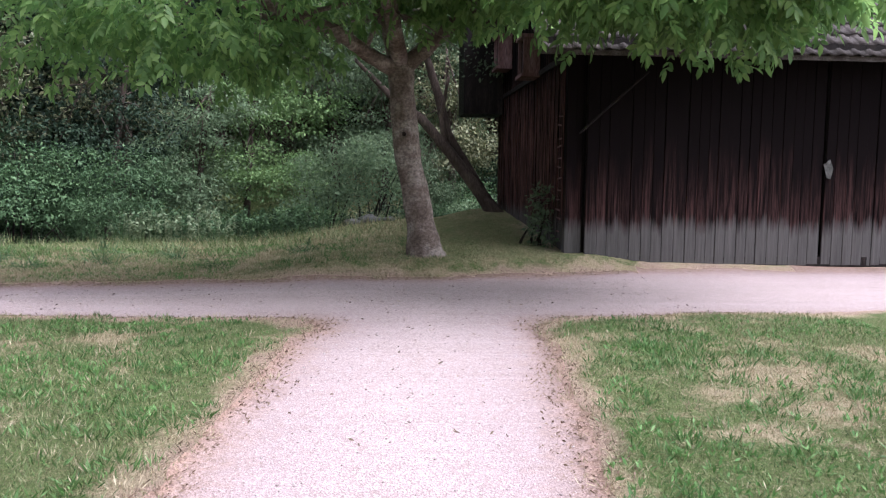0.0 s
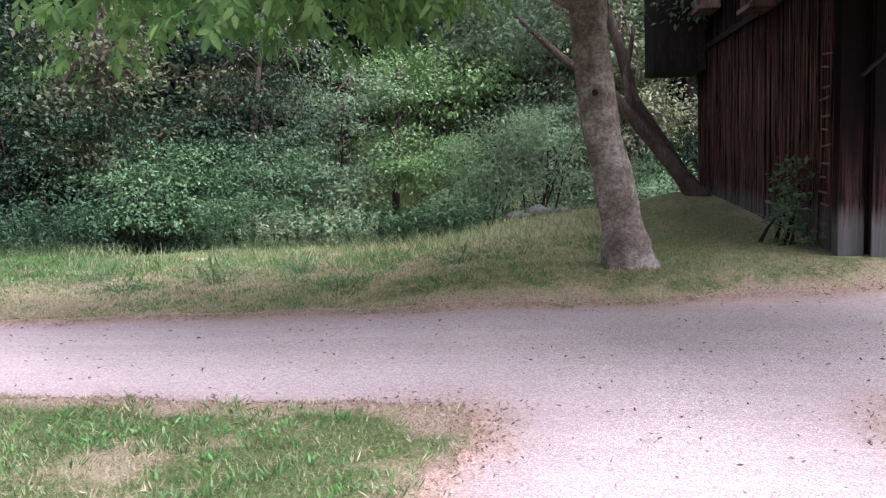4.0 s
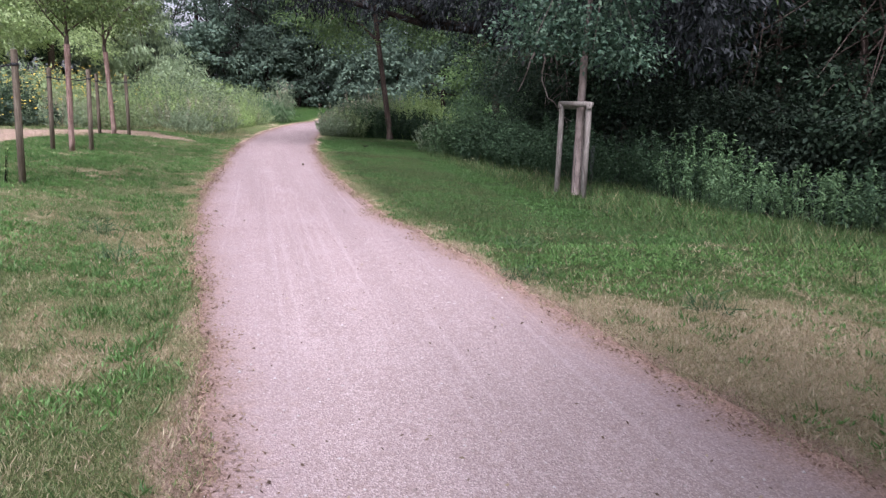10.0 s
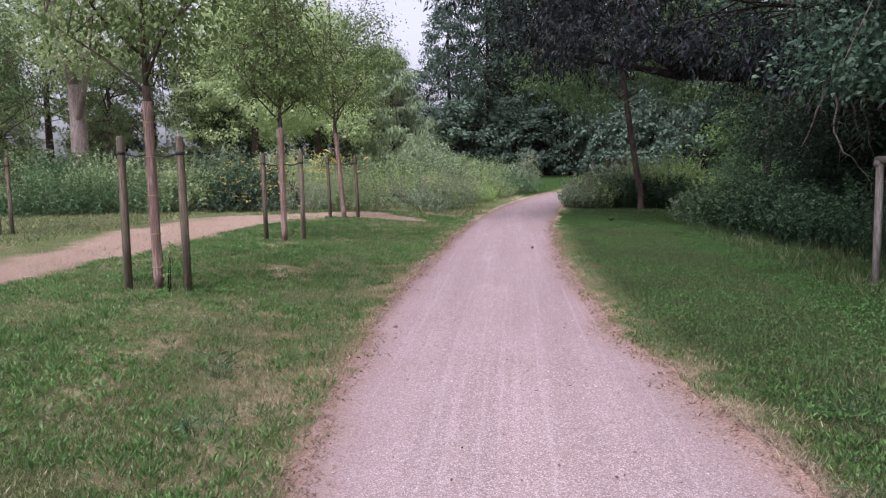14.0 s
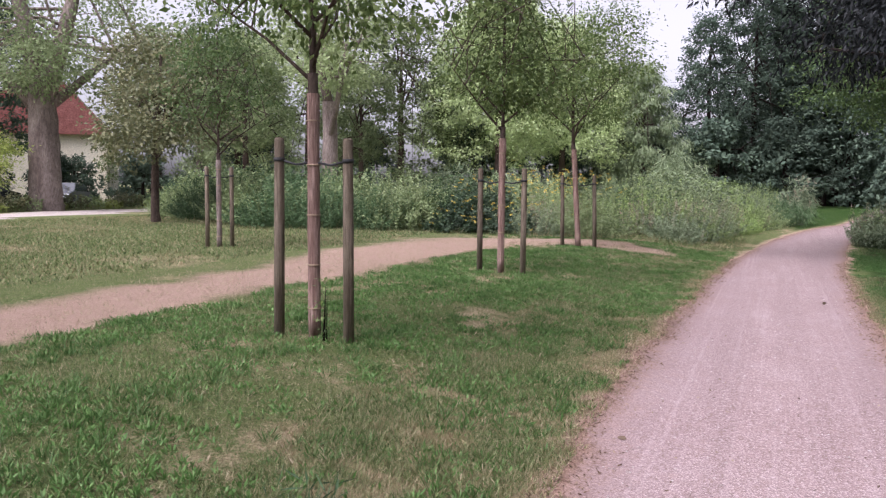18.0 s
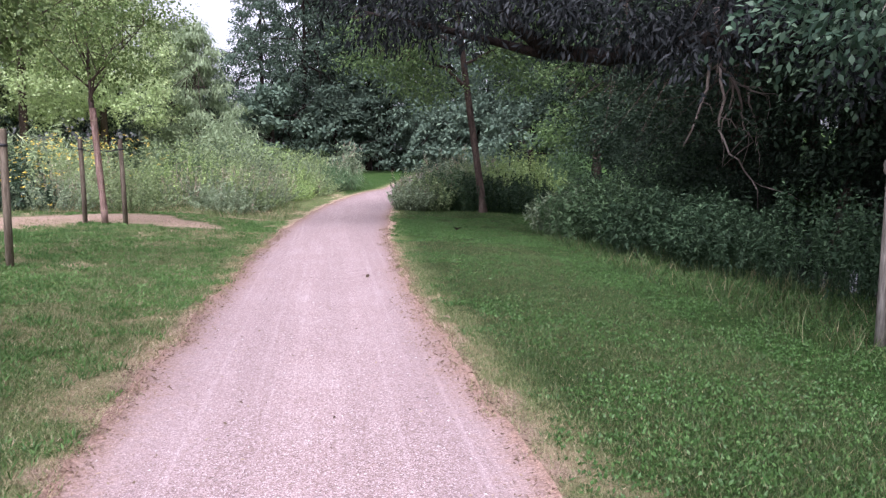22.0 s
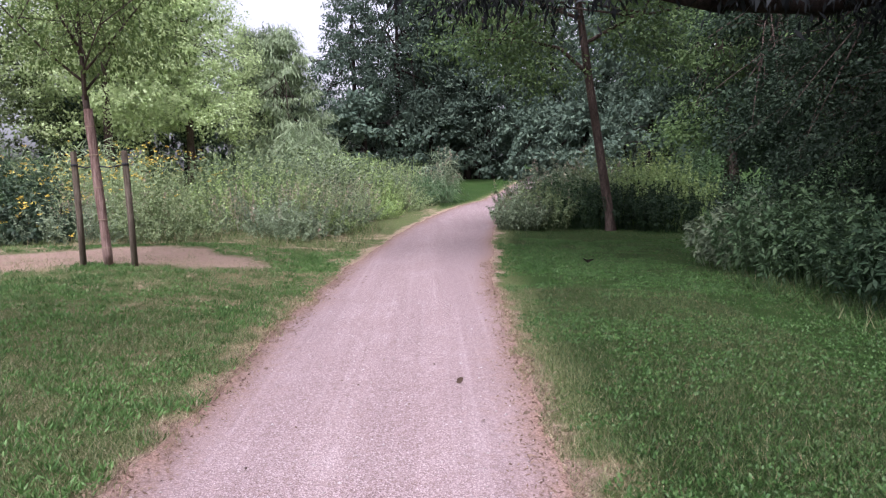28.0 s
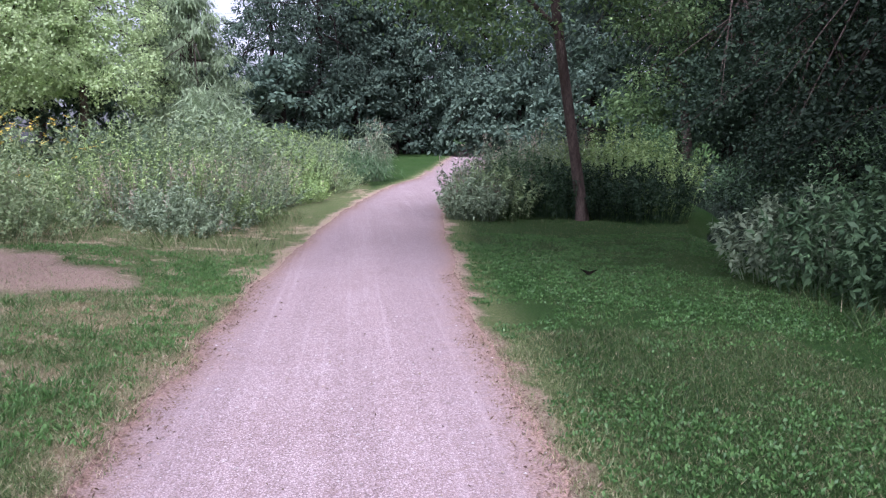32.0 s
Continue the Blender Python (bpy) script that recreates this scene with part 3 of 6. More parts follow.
# ---- mesh builders ----
class Buf:
    """Collects vertices and faces of one part."""

    def __init__(self):
        self.v, self.f = [], []

    def tube(self, pts, radii, sides=8, cap=True, wobble=0.0):
        pts = [Vector(p) for p in pts]
        start = len(self.v)
        up = Vector((0, 0, 1))
        side = None
        for i, p in enumerate(pts):
            d = (pts[min(i + 1, len(pts) - 1)] - pts[max(i - 1, 0)]).normalized()
            if side is None:
                side = d.cross(up if abs(d.z) < 0.95 else Vector((1, 0, 0))).normalized()
            side = (side - d * side.dot(d)).normalized()
            other = d.cross(side)
            for k in range(sides):
                a = 2 * math.pi * k / sides
                r = radii[i] * (1 + wobble * (RNG.random() - 0.5))
                self.v.append(tuple(p + (side * math.cos(a) + other * math.sin(a)) * r))
        for i in range(len(pts) - 1):
            for k in range(sides):
                a, b = start + i * sides + k, start + i * sides + (k + 1) % sides
                self.f.append((a, b, b + sides, a + sides))
        if cap:
            self.f.append(tuple(start + k for k in reversed(range(sides))))
            self.f.append(tuple(start + (len(pts) - 1) * sides + k for k in range(sides)))
        return self

    def box(self, x0, y0, z0, x1, y1, z1):
        s = len(self.v)
        self.v += [(x0, y0, z0), (x1, y0, z0), (x1, y1, z0), (x0, y1, z0), (x0, y0, z1), (x1, y0, z1), (x1, y1, z1), (x0, y1, z1)]
        for q in ((3, 2, 1, 0), (4, 5, 6, 7), (0, 1, 5, 4), (1, 2, 6, 5), (2, 3, 7, 6), (3, 0, 4, 7)):
            self.f.append(tuple(s + i for i in q))
        return self

    def mesh(self, name, material, smooth=True):
        me = bpy.data.meshes.new(name)
        me.from_pydata(self.v, [], self.f)
        if smooth:
            me.polygons.foreach_set("use_smooth", [True] * len(me.polygons))
        me.materials.append(material)
        me.update()
        return me


def part(name, data, parent, label=""):
    ob = new(name, data)
    ob.parent = parent
    if label:
        ob["label"] = label
    return ob


def thing(name, label, category, at=(0, 0, 0), group="", turn=0.0):
    ob = new(name)
    ob.empty_display_size = 0.1
    ob.matrix_basis = pose(*at, 0, 0, turn)
    return tagged(ob, label, category, group)


def bevel_box(sx, sy, sz, r=0.01, seg=1):
    bm = bmesh.new()
    bmesh.ops.create_cube(bm, size=1.0)
    bmesh.ops.scale(bm, vec=(sx, sy, sz), verts=bm.verts)
    bmesh.ops.translate(bm, vec=(0, 0, sz / 2), verts=bm.verts)
    bmesh.ops.bevel(bm, geom=list(bm.edges), offset=r, segments=seg, affect="EDGES")
    return bm


def to_mesh(bm, name, material, smooth=False):
    me = bpy.data.meshes.new(name)
    bm.to_mesh(me)
    bm.free()
    me.materials.append(material)
    if smooth:
        me.polygons.foreach_set("use_smooth", [True] * len(me.polygons))
    return me


def unit(a):
    return a / np.maximum(np.linalg.norm(a, axis=1, keepdims=True), 1e-6)


def leaves(name, pos, out, size, material, width=0.5, droop=0.3, flat=0.6, rng=RNG, fine=False, face=0.55):
    """One mesh of folded leaves at pos (n, 3), growing along out."""
    n = len(pos)
    axis = unit(out * 0.7 + rng.normal(0, 0.6, (n, 3)) + np.array([0, 0, -droop]))
    nrm = unit(rng.normal(0, 1, (n, 3)) * (1 - flat) + np.array([0, 0, flat]) + out * face)
    side = unit(np.cross(axis, nrm))
    nrm = np.cross(side, axis)
    ln = (size * rng.uniform(0.6, 1.25, (n, 1)))
    w = ln * width * 0.5
    mid = pos + axis * ln * 0.45
    if fine:
        rows = [pos, pos + axis * ln * 0.3 + side * w + nrm * w * 0.25, pos + axis * ln * 0.7 + side * w * 0.75 + nrm * w * 0.1, pos + axis * ln - nrm * w * 0.3,
                pos + axis * ln * 0.7 - side * w * 0.75 + nrm * w * 0.1, pos + axis * ln * 0.3 - side * w + nrm * w * 0.25]
        quads = np.array([[0, 1, 2, 3], [0, 3, 4, 5]])
    else:
        rows = [pos, mid + side * w + nrm * w * 0.35, pos + axis * ln, mid - side * w + nrm * w * 0.35]
        quads = np.array([[0, 1, 2, 3]])
    k = len(rows)
    v = np.stack(rows, 1).reshape(-1, 3)
    f = (np.arange(n)[:, None, None] * k + quads[None]).reshape(-1, 4)
    return quad_mesh(name, v, f, material)


def sprays(name, pos, out, length, leaflet, material, rng):
    """One mesh of compound leaves: seven leaflets along each stalk."""
    n = len(pos)
    axis = unit(out * 0.8 + rng.normal(0, 0.45, (n, 3)) + np.array([0, 0, -0.4]))
    nrm = unit(rng.normal(0, 0.3, (n, 3)) + np.array([0, 0, 0.7]) + out * 0.4)
    side = unit(np.cross(axis, nrm))
    nrm = np.cross(side, axis)
    ln0 = length * rng.uniform(0.7, 1.2, (n, 1))
    rows = []
    for s, sg in ((0.35, 1), (0.37, -1), (0.62, 1), (0.64, -1), (0.85, 1), (0.87, -1), (1.0, 0)):
        p = pos + axis * ln0 * s
        a = unit(axis * (0.5 if sg else 1.0) + side * sg * 0.85 + np.array([0, 0, -0.3]) + rng.normal(0, 0.14, (n, 3)))
        sd = unit(np.cross(a, nrm))
        ln = leaflet * rng.uniform(0.75, 1.2, (n, 1)) * (1.2 if sg == 0 else 0.7 + 0.4 * s)
        w = ln * 0.21
        rows += [p, p + a * ln * 0.3 + sd * w + nrm * w * 0.25, p + a * ln * 0.7 + sd * w * 0.85, p + a * ln - nrm * w * 0.6, p + a * ln * 0.7 - sd * w * 0.85, p + a * ln * 0.3 - sd * w + nrm * w * 0.25]
    v = np.stack(rows, 1).reshape(-1, 3)
    quads = np.array([[0, 1, 2, 3], [0, 3, 4, 5]])
    f = (np.arange(n * 7)[:, None, None] * 6 + quads[None]).reshape(-1, 4)
    return quad_mesh(name, v, f, material)


def quad_mesh(name, v, f, material, corners=4):
    me = bpy.data.meshes.new(name)
    me.vertices.add(len(v))
    me.vertices.foreach_set("co", np.asarray(v, np.float32).ravel())
    me.loops.add(f.size)
    me.loops.foreach_set("vertex_index", f.ravel().astype(np.int32))
    me.polygons.add(len(f))
    me.polygons.foreach_set("loop_start", np.arange(0, f.size, corners, dtype=np.int32))
    me.materials.append(material)
    me.update(calc_edges=True)
    return me


def in_blob(blobs, n, rng, shell=0.45):
    """Random points in a union of ellipsoids, denser towards their skins, with the way outward."""
    w = np.array([(b[3] * b[4] + b[4] * b[5] + b[3] * b[5]) * (b[6] if len(b) > 6 else 1.0) for b in blobs])
    which = rng.choice(len(blobs), n, p=w / w.sum())
    bl = np.array([b[:6] for b in blobs])[which]
    d = unit(rng.normal(0, 1, (n, 3)))
    r = rng.uniform(shell, 1.0, (n, 1)) ** 0.6
    lump = 0.82 + 0.3 * np.sin(d[:, :1] * 5 + which[:, None]) * np.cos(d[:, 2:] * 4 + d[:, 1:2] * 5)
    p = bl[:, :3] + d * bl[:, 3:6] * r * lump
    return p, d


def tree(name, label, base, stems, blobs, count, size, leaf, bark, rng, category="tree", group="", clump=0.35, per=22, limbs=10, width=0.5, droop=0.3, fine=False, shell=0.45, zmin=0.15, sides=9, limb_r=0.05, wob=0.06, dz=0.0, src_n=9, face=0.55, spray=0.0, layer=0.6):
    """A tree: stems are lists of (x, y, z, radius) from the foot; blobs are the ellipsoids that its crown fills."""
    bx, by = base
    root = thing(name, label, category, (bx, by, float(ground_z(bx, by)) - 0.03 + dz), group)
    for k, st in enumerate(stems):
        pts, rad = [], []
        for (ax, ay, az, ar), (cx, cy, cz, cr) in zip(st, st[1:]):
            for s in np.linspace(0, 1, 5)[:-1]:
                pts.append((ax + (cx - ax) * s, ay + (cy - ay) * s, az + (cz - az) * s))
                rad.append(ar + (cr - ar) * s)
        pts.append(st[-1][:3])
        rad.append(st[-1][3])
        nm = "limb" if k else "trunk"
        part(nm, Buf().tube(pts, rad, sides, wobble=wob).mesh(nm, bark), root)
    nc = max(4, count // per)
    c, d = in_blob(blobs, nc, rng, shell)
    if limbs:
        b = Buf()
        src = stems[1:1 + src_n] or stems
        tops = [st[-1] for st in src]
        lows = [st[max(0, len(st) - 3)] if len(src) > 1 else st[len(st) // 2] for st in src]
        if stems[1:]:
            lows = [st[min(1, len(st) - 1)] for st in src]
        for i in range(limbs):
            k = i % len(src)
            s = rng.uniform(0.0, 0.95)
            a = Vector(lows[k][:3]).lerp(Vector(tops[k][:3]), s)
            e = Vector(c[int(rng.integers(nc))])
            m = a.lerp(e, 0.45) + Vector((0, 0, 0.12 * (e - a).length)) + Vector(rng.normal(0, 0.06 * (e - a).length, 3))
            b.tube([a, a.lerp(m, 0.5), m, m.lerp(e, 0.55), e], [limb_r, limb_r * 0.8, limb_r * 0.6, limb_r * 0.35, limb_r * 0.12], 5, cap=False)
            for _ in range(2):
                e2 = m.lerp(e, 0.5) + Vector(rng.normal(0, 0.25 * (e - a).length, 3))
                e2.z = max(e2.z, min(e.z, m.z) - 0.1)
                m2 = m.lerp(e2, 0.5) + Vector((0, 0, 0.05))
                b.tube([m, m2, e2], [limb_r * 0.45, limb_r * 0.3, limb_r * 0.08], 4, cap=False)
        part("branchwork", b.mesh("branchwork", bark), root)
    idx = rng.integers(0, nc, count)
    spread = rng.normal(0, clump, (count, 3)) * np.array([1, 1, layer])
    pos = c[idx] + spread
    out = unit(d[idx] * 0.6 + spread / max(clump, 1e-3) * 0.5)
    keep = pos[:, 2] > zmin
    if spray:
        part("crown", sprays("crown", pos[keep], out[keep], spray, size, leaf, rng), root)
        return root
    part("crown", leaves("crown", pos[keep], out[keep], size, leaf, width, droop, rng=rng, fine=fine, face=face), root)
    return root


def stems_clump(name, label, at, rx, ry, h, n, leaf, rng, per=22, size=0.09, width=0.4, category="plant", group="", tips=1.5, flowers=0, flower_mat=None, flower_size=0.06, lean=0.12, bare=0.15, droop=0.5, turn=0.0, stem_mat=None, plume=0, dome=0.45):
    """A stand of upright leafy stems with rounded outline."""
    x, y = at
    root = thing(name, label, category, (x, y, float(ground_z(x, y)) - 0.04), group, turn)
    a, r = rng.uniform(0, 2 * math.pi, n), np.sqrt(rng.uniform(0, 1, n))
    foot = np.stack([np.cos(a) * r * rx, np.sin(a) * r * ry, np.zeros(n)], 1)
    co, si = math.cos(radians(turn)), math.sin(radians(turn))
    wx, wy = x + foot[:, 0] * co - foot[:, 1] * si, y + foot[:, 0] * si + foot[:, 1] * co
    foot[:, 2] = ground_z(wx, wy) - float(ground_z(x, y))
    hs = h * (1 - dome * r ** 2) * rng.uniform(0.72, 1.12, n)
    tip = foot + np.stack([np.cos(a) * r * lean * h * 1.5 + rng.normal(0, lean * h * 0.6, n), np.sin(a) * r * lean * h * 1.5 + rng.normal(0, lean * h * 0.6, n), hs], 1)
    wv = 0.006
    v = np.stack([foot + (wv, 0, 0), foot - (wv, 0, 0), tip], 1)
    v2 = np.stack([foot + (0, wv, 0), foot - (0, wv, 0), tip], 1)
    vv = np.concatenate([v, v2]).reshape(-1, 3)
    tagged(part("stalkwork", quad_mesh("stalkwork", vv, np.arange(len(vv)).reshape(-1, 3), stem_mat or leaf, 3), root), kind="stuff")
    s = bare + (1.0 - bare) * (1.0 - rng.uniform(0, 1, (n, per)) ** tips * rng.uniform(0.6, 1.0, (n, 1)))
    pos = (foot[:, None] + (tip - foot)[:, None] * s[..., None]).reshape(-1, 3)
    ang = rng.uniform(0, 2 * math.pi, n * per)
    way = np.repeat(np.stack([np.cos(a), np.sin(a)], 1) * r[:, None], per, 0)
    out = unit(np.stack([np.cos(ang) * 0.6 + way[:, 0], np.sin(ang) * 0.6 + way[:, 1], np.full(n * per, 0.4)], 1))
    part("foliage", leaves("foliage", pos, out, size, leaf, width, droop, 0.6, rng), root)
    if flowers:
        k = rng.choice(n, min(n, flowers), replace=False)
        fp = np.repeat(tip[k], 7, 0) + rng.normal(0, 0.015, (7 * len(k), 3))
        fa = np.tile(np.linspace(0, 2 * math.pi, 8)[:-1], len(k))
        fo = np.stack([np.cos(fa), np.sin(fa), np.full(len(fa), 0.25)], 1) * 3
        tagged(part("bloom", leaves("bloom", fp, fo, flower_size, flower_mat or FLOWER, 0.45, 0.0, 0.8, rng), root), kind="stuff")
    if plume:
        k = rng.choice(n, min(n, plume), replace=False)
        fp = np.repeat(tip[k], 26, 0) + rng.normal(0, 1, (26 * len(k), 3)) * (0.03, 0.03, 0.11)
        tagged(part("plume", leaves("plume", fp, np.tile((0, 0, 1.0), (len(fp), 1)), 0.07, PLUME, 0.25, -0.2, 0.2, rng), root), kind="stuff")
    return root


def shrub(name, label, at, blobs, count, size, leaf, rng, category="shrub", group="", clump=0.16, per=16, width=0.5, droop=0.25, stems=5, fine=False, zmin=0.03, bark=None, stem_r=0.03):
    x, y = at
    root = thing(name, label, category, (x, y, float(ground_z(x, y)) - 0.04), group)
    b = Buf()
    nc = max(6, count // per)
    c, d = in_blob(blobs, nc, rng, 0.5)
    for i in range(stems):
        e = Vector(c[int(rng.integers(nc))])
        f = Vector((rng.normal(0, 4 * stem_r), rng.normal(0, 4 * stem_r), 0))
        m = f.lerp(e, 0.5) + Vector((0, 0, 0.1 * e.length))
        b.tube([f, m, e], [stem_r, stem_r * 0.6, stem_r * 0.17], 5)
    part("stalkwork", b.mesh("stalkwork", bark or BARK_DARK), root)
    idx = rng.integers(0, nc, count)
    sp = rng.normal(0, clump, (count, 3)) * np.array([1, 1, 0.34])
    pos = c[idx] + sp
    keep = pos[:, 2] > zmin
    part("foliage", leaves("foliage", pos[keep], unit(d[idx] * 0.6 + sp / clump * 0.5)[keep], size, leaf, width, droop, 0.72, rng, fine, 0.35), root)
    return root


# ---- ground, paths, water ----
def axis(parts):
    out = []
    for a, b, step in parts:
        out += list(np.arange(a, b, step))
    return np.array(out + [parts[-1][1]])


def build_ground():
    xs = axis([(-900, -120, 60), (-120, -56, 1.6), (-56, -34, 0.4), (-34, 5, 0.125), (5, 14, 0.5), (14, 60, 4), (60, 900, 70)])
    ys = axis([(-900, -60, 60), (-60, -12, 1.2), (-12, 2, 0.25), (2, 6.4, 0.16), (6.4, 11.6, 0.1), (11.6, 20, 0.25), (20, 60, 2), (60, 900, 70)])
    gx, gy = np.meshgrid(xs, ys, indexing="ij")
    sx = np.gradient(xs)[:, None] + 0 * gy
    sy = np.gradient(ys)[None, :] + 0 * gx
    # draw the grid's lines onto the edge of the gravel, so that the border is smooth
    sd = sd_path(gx, gy)
    e = 0.03
    dx, dy = (sd_path(gx + e, gy) - sd) / e, (sd_path(gx, gy + e) - sd) / e
    g2 = np.maximum(dx * dx + dy * dy, 0.3)
    move = (np.abs(sd) < 0.55 * np.maximum(sx, sy)) & (np.maximum(sx, sy) < 0.5)
    px = gx - np.where(move, np.clip(sd * dx / g2, -0.45 * sx, 0.45 * sx), 0)
    py = gy - np.where(move, np.clip(sd * dy / g2, -0.45 * sy, 0.45 * sy), 0)
    gz = ground_z(px, py)
    far = np.hypot(px + 20, py) > 120
    gz = np.where(far, np.minimum(gz, 4.0), gz)
    nx, ny = gx.shape
    i = np.arange(nx * ny).reshape(nx, ny)
    f = np.stack([i[:-1, :-1], i[1:, :-1], i[1:, 1:], i[:-1, 1:]], -1).reshape(-1, 4)
    v = np.stack([px, py, gz], -1).reshape(-1, 3)
    cx, cy = v[f][:, :, 0].mean(1), v[f][:, :, 1].mean(1)
    isp = (sd_path(cx, cy) < 0) & (cx > -95) & (cx < 14) & (cy > -30)
    isr = (sd_road(cx, cy) < 0) & (cx > -100) & (cx < 20) & ~isp
    for name, sel, material, label, cat in (("ground", ~isp & ~isr, LAWN, "patchy mown lawn, green with straw-dry spots", "lawn"), ("gravel_path", isp, GRAVEL, "pinkish fine gravel footpath with worn ragged edges", "path"), ("road", isr, ROAD, "pale grey road beyond the lawn", "road")):
        q = f[sel]
        used, inv = np.unique(q, return_inverse=True)
        me = quad_mesh(name, v[used], inv.reshape(-1, 4), material)
        me.polygons.foreach_set("use_smooth", [True] * len(me.polygons))
        if name == "ground":
            for key, fun in (("dry", dry_at), ("dirt", dirt_at), ("lush", lush_shade_at)):
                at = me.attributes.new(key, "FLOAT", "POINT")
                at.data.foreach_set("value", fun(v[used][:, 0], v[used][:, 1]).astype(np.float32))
        if name == "gravel_path":
            at = me.attributes.new("rim", "FLOAT", "POINT")
            qx, qy = v[used][:, 0], v[used][:, 1]
            wide = 0.55 + 0.55 * vnoise(qx, qy, 1.3, 15) + 0.3 * sstep((qx + 6) / 3) * sstep((qy - 9.3) / 1.2)
            at.data.foreach_set("value", np.clip(1 + sd_path(qx, qy) / wide, 0, 1).astype(np.float32))
        tagged(new(name, me), label, cat, kind="structure")


build_ground()

wb = []
for xx in np.arange(-70, 22, 0.5):
    yb = float(bank_line(xx))
    wb += [(xx, yb + 0.1, -0.4), (xx, yb + 7.5, -0.4)]
wf = np.array([(2 * k, 2 * k + 2, 2 * k + 3, 2 * k + 1) for k in range(len(wb) // 2 - 1)])
tagged(new("water", quad_mesh("water", np.array(wb), wf, WATER)), "dark shaded stream water below the grassy bank", "stream", kind="structure")


# ---- the timber barn ----
def build_barn():
    barn = thing("barn", "old dark-stained timber barn with grey weathered board ends and tiled roof", "barn", (1.94, 12.0, 0.2), turn=2.5)
    L, D, EAVE, PITCH = 8.6, 7.4, 3.32, 0.8
    ridge_y = D / 2
    core = Buf().box(0.06, 0.05, -0.25, L, D, EAVE - 0.02)
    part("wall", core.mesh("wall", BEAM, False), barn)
    g = Buf()
    g.v += [(0.06, 0.05, EAVE), (0.06, D, EAVE), (0.06, ridge_y, EAVE + ridge_y * PITCH), (0.2, 0.05, EAVE), (0.2, D, EAVE), (0.2, ridge_y, EAVE + ridge_y * PITCH)]
    g.f += [(0, 2, 1), (3, 4, 5), (0, 1, 4, 3), (1, 2, 5, 4), (2, 0, 3, 5)]
    part("gable", g.mesh("gable", BEAM, False), barn)
    for x0, y0, w, d, z1 in ((-0.01, -0.03, 0.15, 0.16, EAVE), (0.135, -0.02, 0.12, 0.12, EAVE)):
        ob = part("corner_post", to_mesh(bevel_box(w, d, z1 + 0.2, 0.008), "corner_post", BOARD), barn)
        ob.location = (x0 + w / 2, y0 + d / 2, -0.2)
    # the two gate leaves, board by board
    rng = np.random.default_rng(3)
    for k, (a, b) in enumerate(((0.29, 4.0), (4.05, L))):
        gate = part("gate", Buf().box(a, -0.075, 0.03, b, -0.03, 3.16).mesh("gate", BEAM, False), barn, "wide gate of upright dark boards, grey at the foot")
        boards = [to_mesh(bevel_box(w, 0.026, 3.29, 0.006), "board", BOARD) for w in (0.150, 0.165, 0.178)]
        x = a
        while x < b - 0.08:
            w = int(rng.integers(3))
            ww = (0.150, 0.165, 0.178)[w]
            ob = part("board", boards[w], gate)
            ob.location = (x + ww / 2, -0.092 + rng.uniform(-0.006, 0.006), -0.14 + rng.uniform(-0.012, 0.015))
            ob.rotation_euler = (0, radians(rng.uniform(-0.25, 0.25)), radians(rng.uniform(-1.2, 1.2)))
            x += ww + rng.uniform(0.002, 0.007)
    # added dark strip that stands in for the shaded gap below the gate
    part("sill", Buf().box(0.2, -0.1, -0.2, L, -0.005, -0.01).mesh("sill", BEAM, False), barn)
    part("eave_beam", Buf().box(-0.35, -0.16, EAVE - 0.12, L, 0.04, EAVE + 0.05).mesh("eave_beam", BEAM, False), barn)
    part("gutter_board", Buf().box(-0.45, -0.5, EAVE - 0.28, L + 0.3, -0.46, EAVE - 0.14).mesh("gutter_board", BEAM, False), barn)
    part("brace", Buf().tube([(0.16, -0.14, 1.84), (0.7, -0.2, 2.34), (1.15, -0.26, 2.76)], [0.02, 0.02, 0.02], 4).mesh("brace", BEAM, False), barn)
    # side wall of upright slats under the gable
    slat = [to_mesh(bevel_box(0.024, w, 1.0, 0.004), "slat", BOARD_SIDE) for w in (0.07, 0.09, 0.11)]
    y = 0.18
    while y < D - 0.1:
        w = int(rng.integers(3))
        top = EAVE + (y if y < ridge_y else D - y) * PITCH - 0.1
        low = -0.1
        ob = part("slat", slat[w], barn)
        ob.location = (0.02 + rng.uniform(-0.02, 0.015), y, low)
        ob.scale = (1, 1, top - low)
        ob.rotation_euler = (0, 0, radians(rng.uniform(-5, 5)))
        y += (0.07, 0.09, 0.11)[w] + rng.uniform(0.015, 0.05)
    for zz in (2.95,):
        part("rail", Buf().box(-0.045, 0.1, zz, -0.015, D, zz + 0.09).mesh("rail", BEAM, False), barn)
    for k in range(12):
        ob = part("batten", to_mesh(bevel_box(0.02, 0.16 + 0.05 * (k % 3), 0.02, 0.003), "batten", BOX_WOOD), barn)
        ob.location = (-0.035, 0.3 + rng.uniform(-0.06, 0.06), 0.35 + 0.16 * k + rng.uniform(-0.03, 0.03))
        ob.rotation_euler = (radians(rng.uniform(-6, 6)), 0, 0)
    # boxed openings under the gable
    for yy, zz, w in ((2.1, 3.0, 0.5), (5.2, 3.55, 0.6)):
        bx = part("window_box", Buf().box(-0.32, yy, zz, -0.02, yy + 0.06, zz + 0.62).box(-0.32, yy + w, zz, -0.02, yy + w + 0.06, zz + 0.62).box(-0.36, yy - 0.04, zz + 0.62, -0.02, yy + w + 0.1, zz + 0.68).box(-0.36, yy - 0.04, zz - 0.06, -0.02, yy + w + 0.1, zz).mesh("window_box", BOX_WOOD, False), barn, "small boxed wooden window bay")
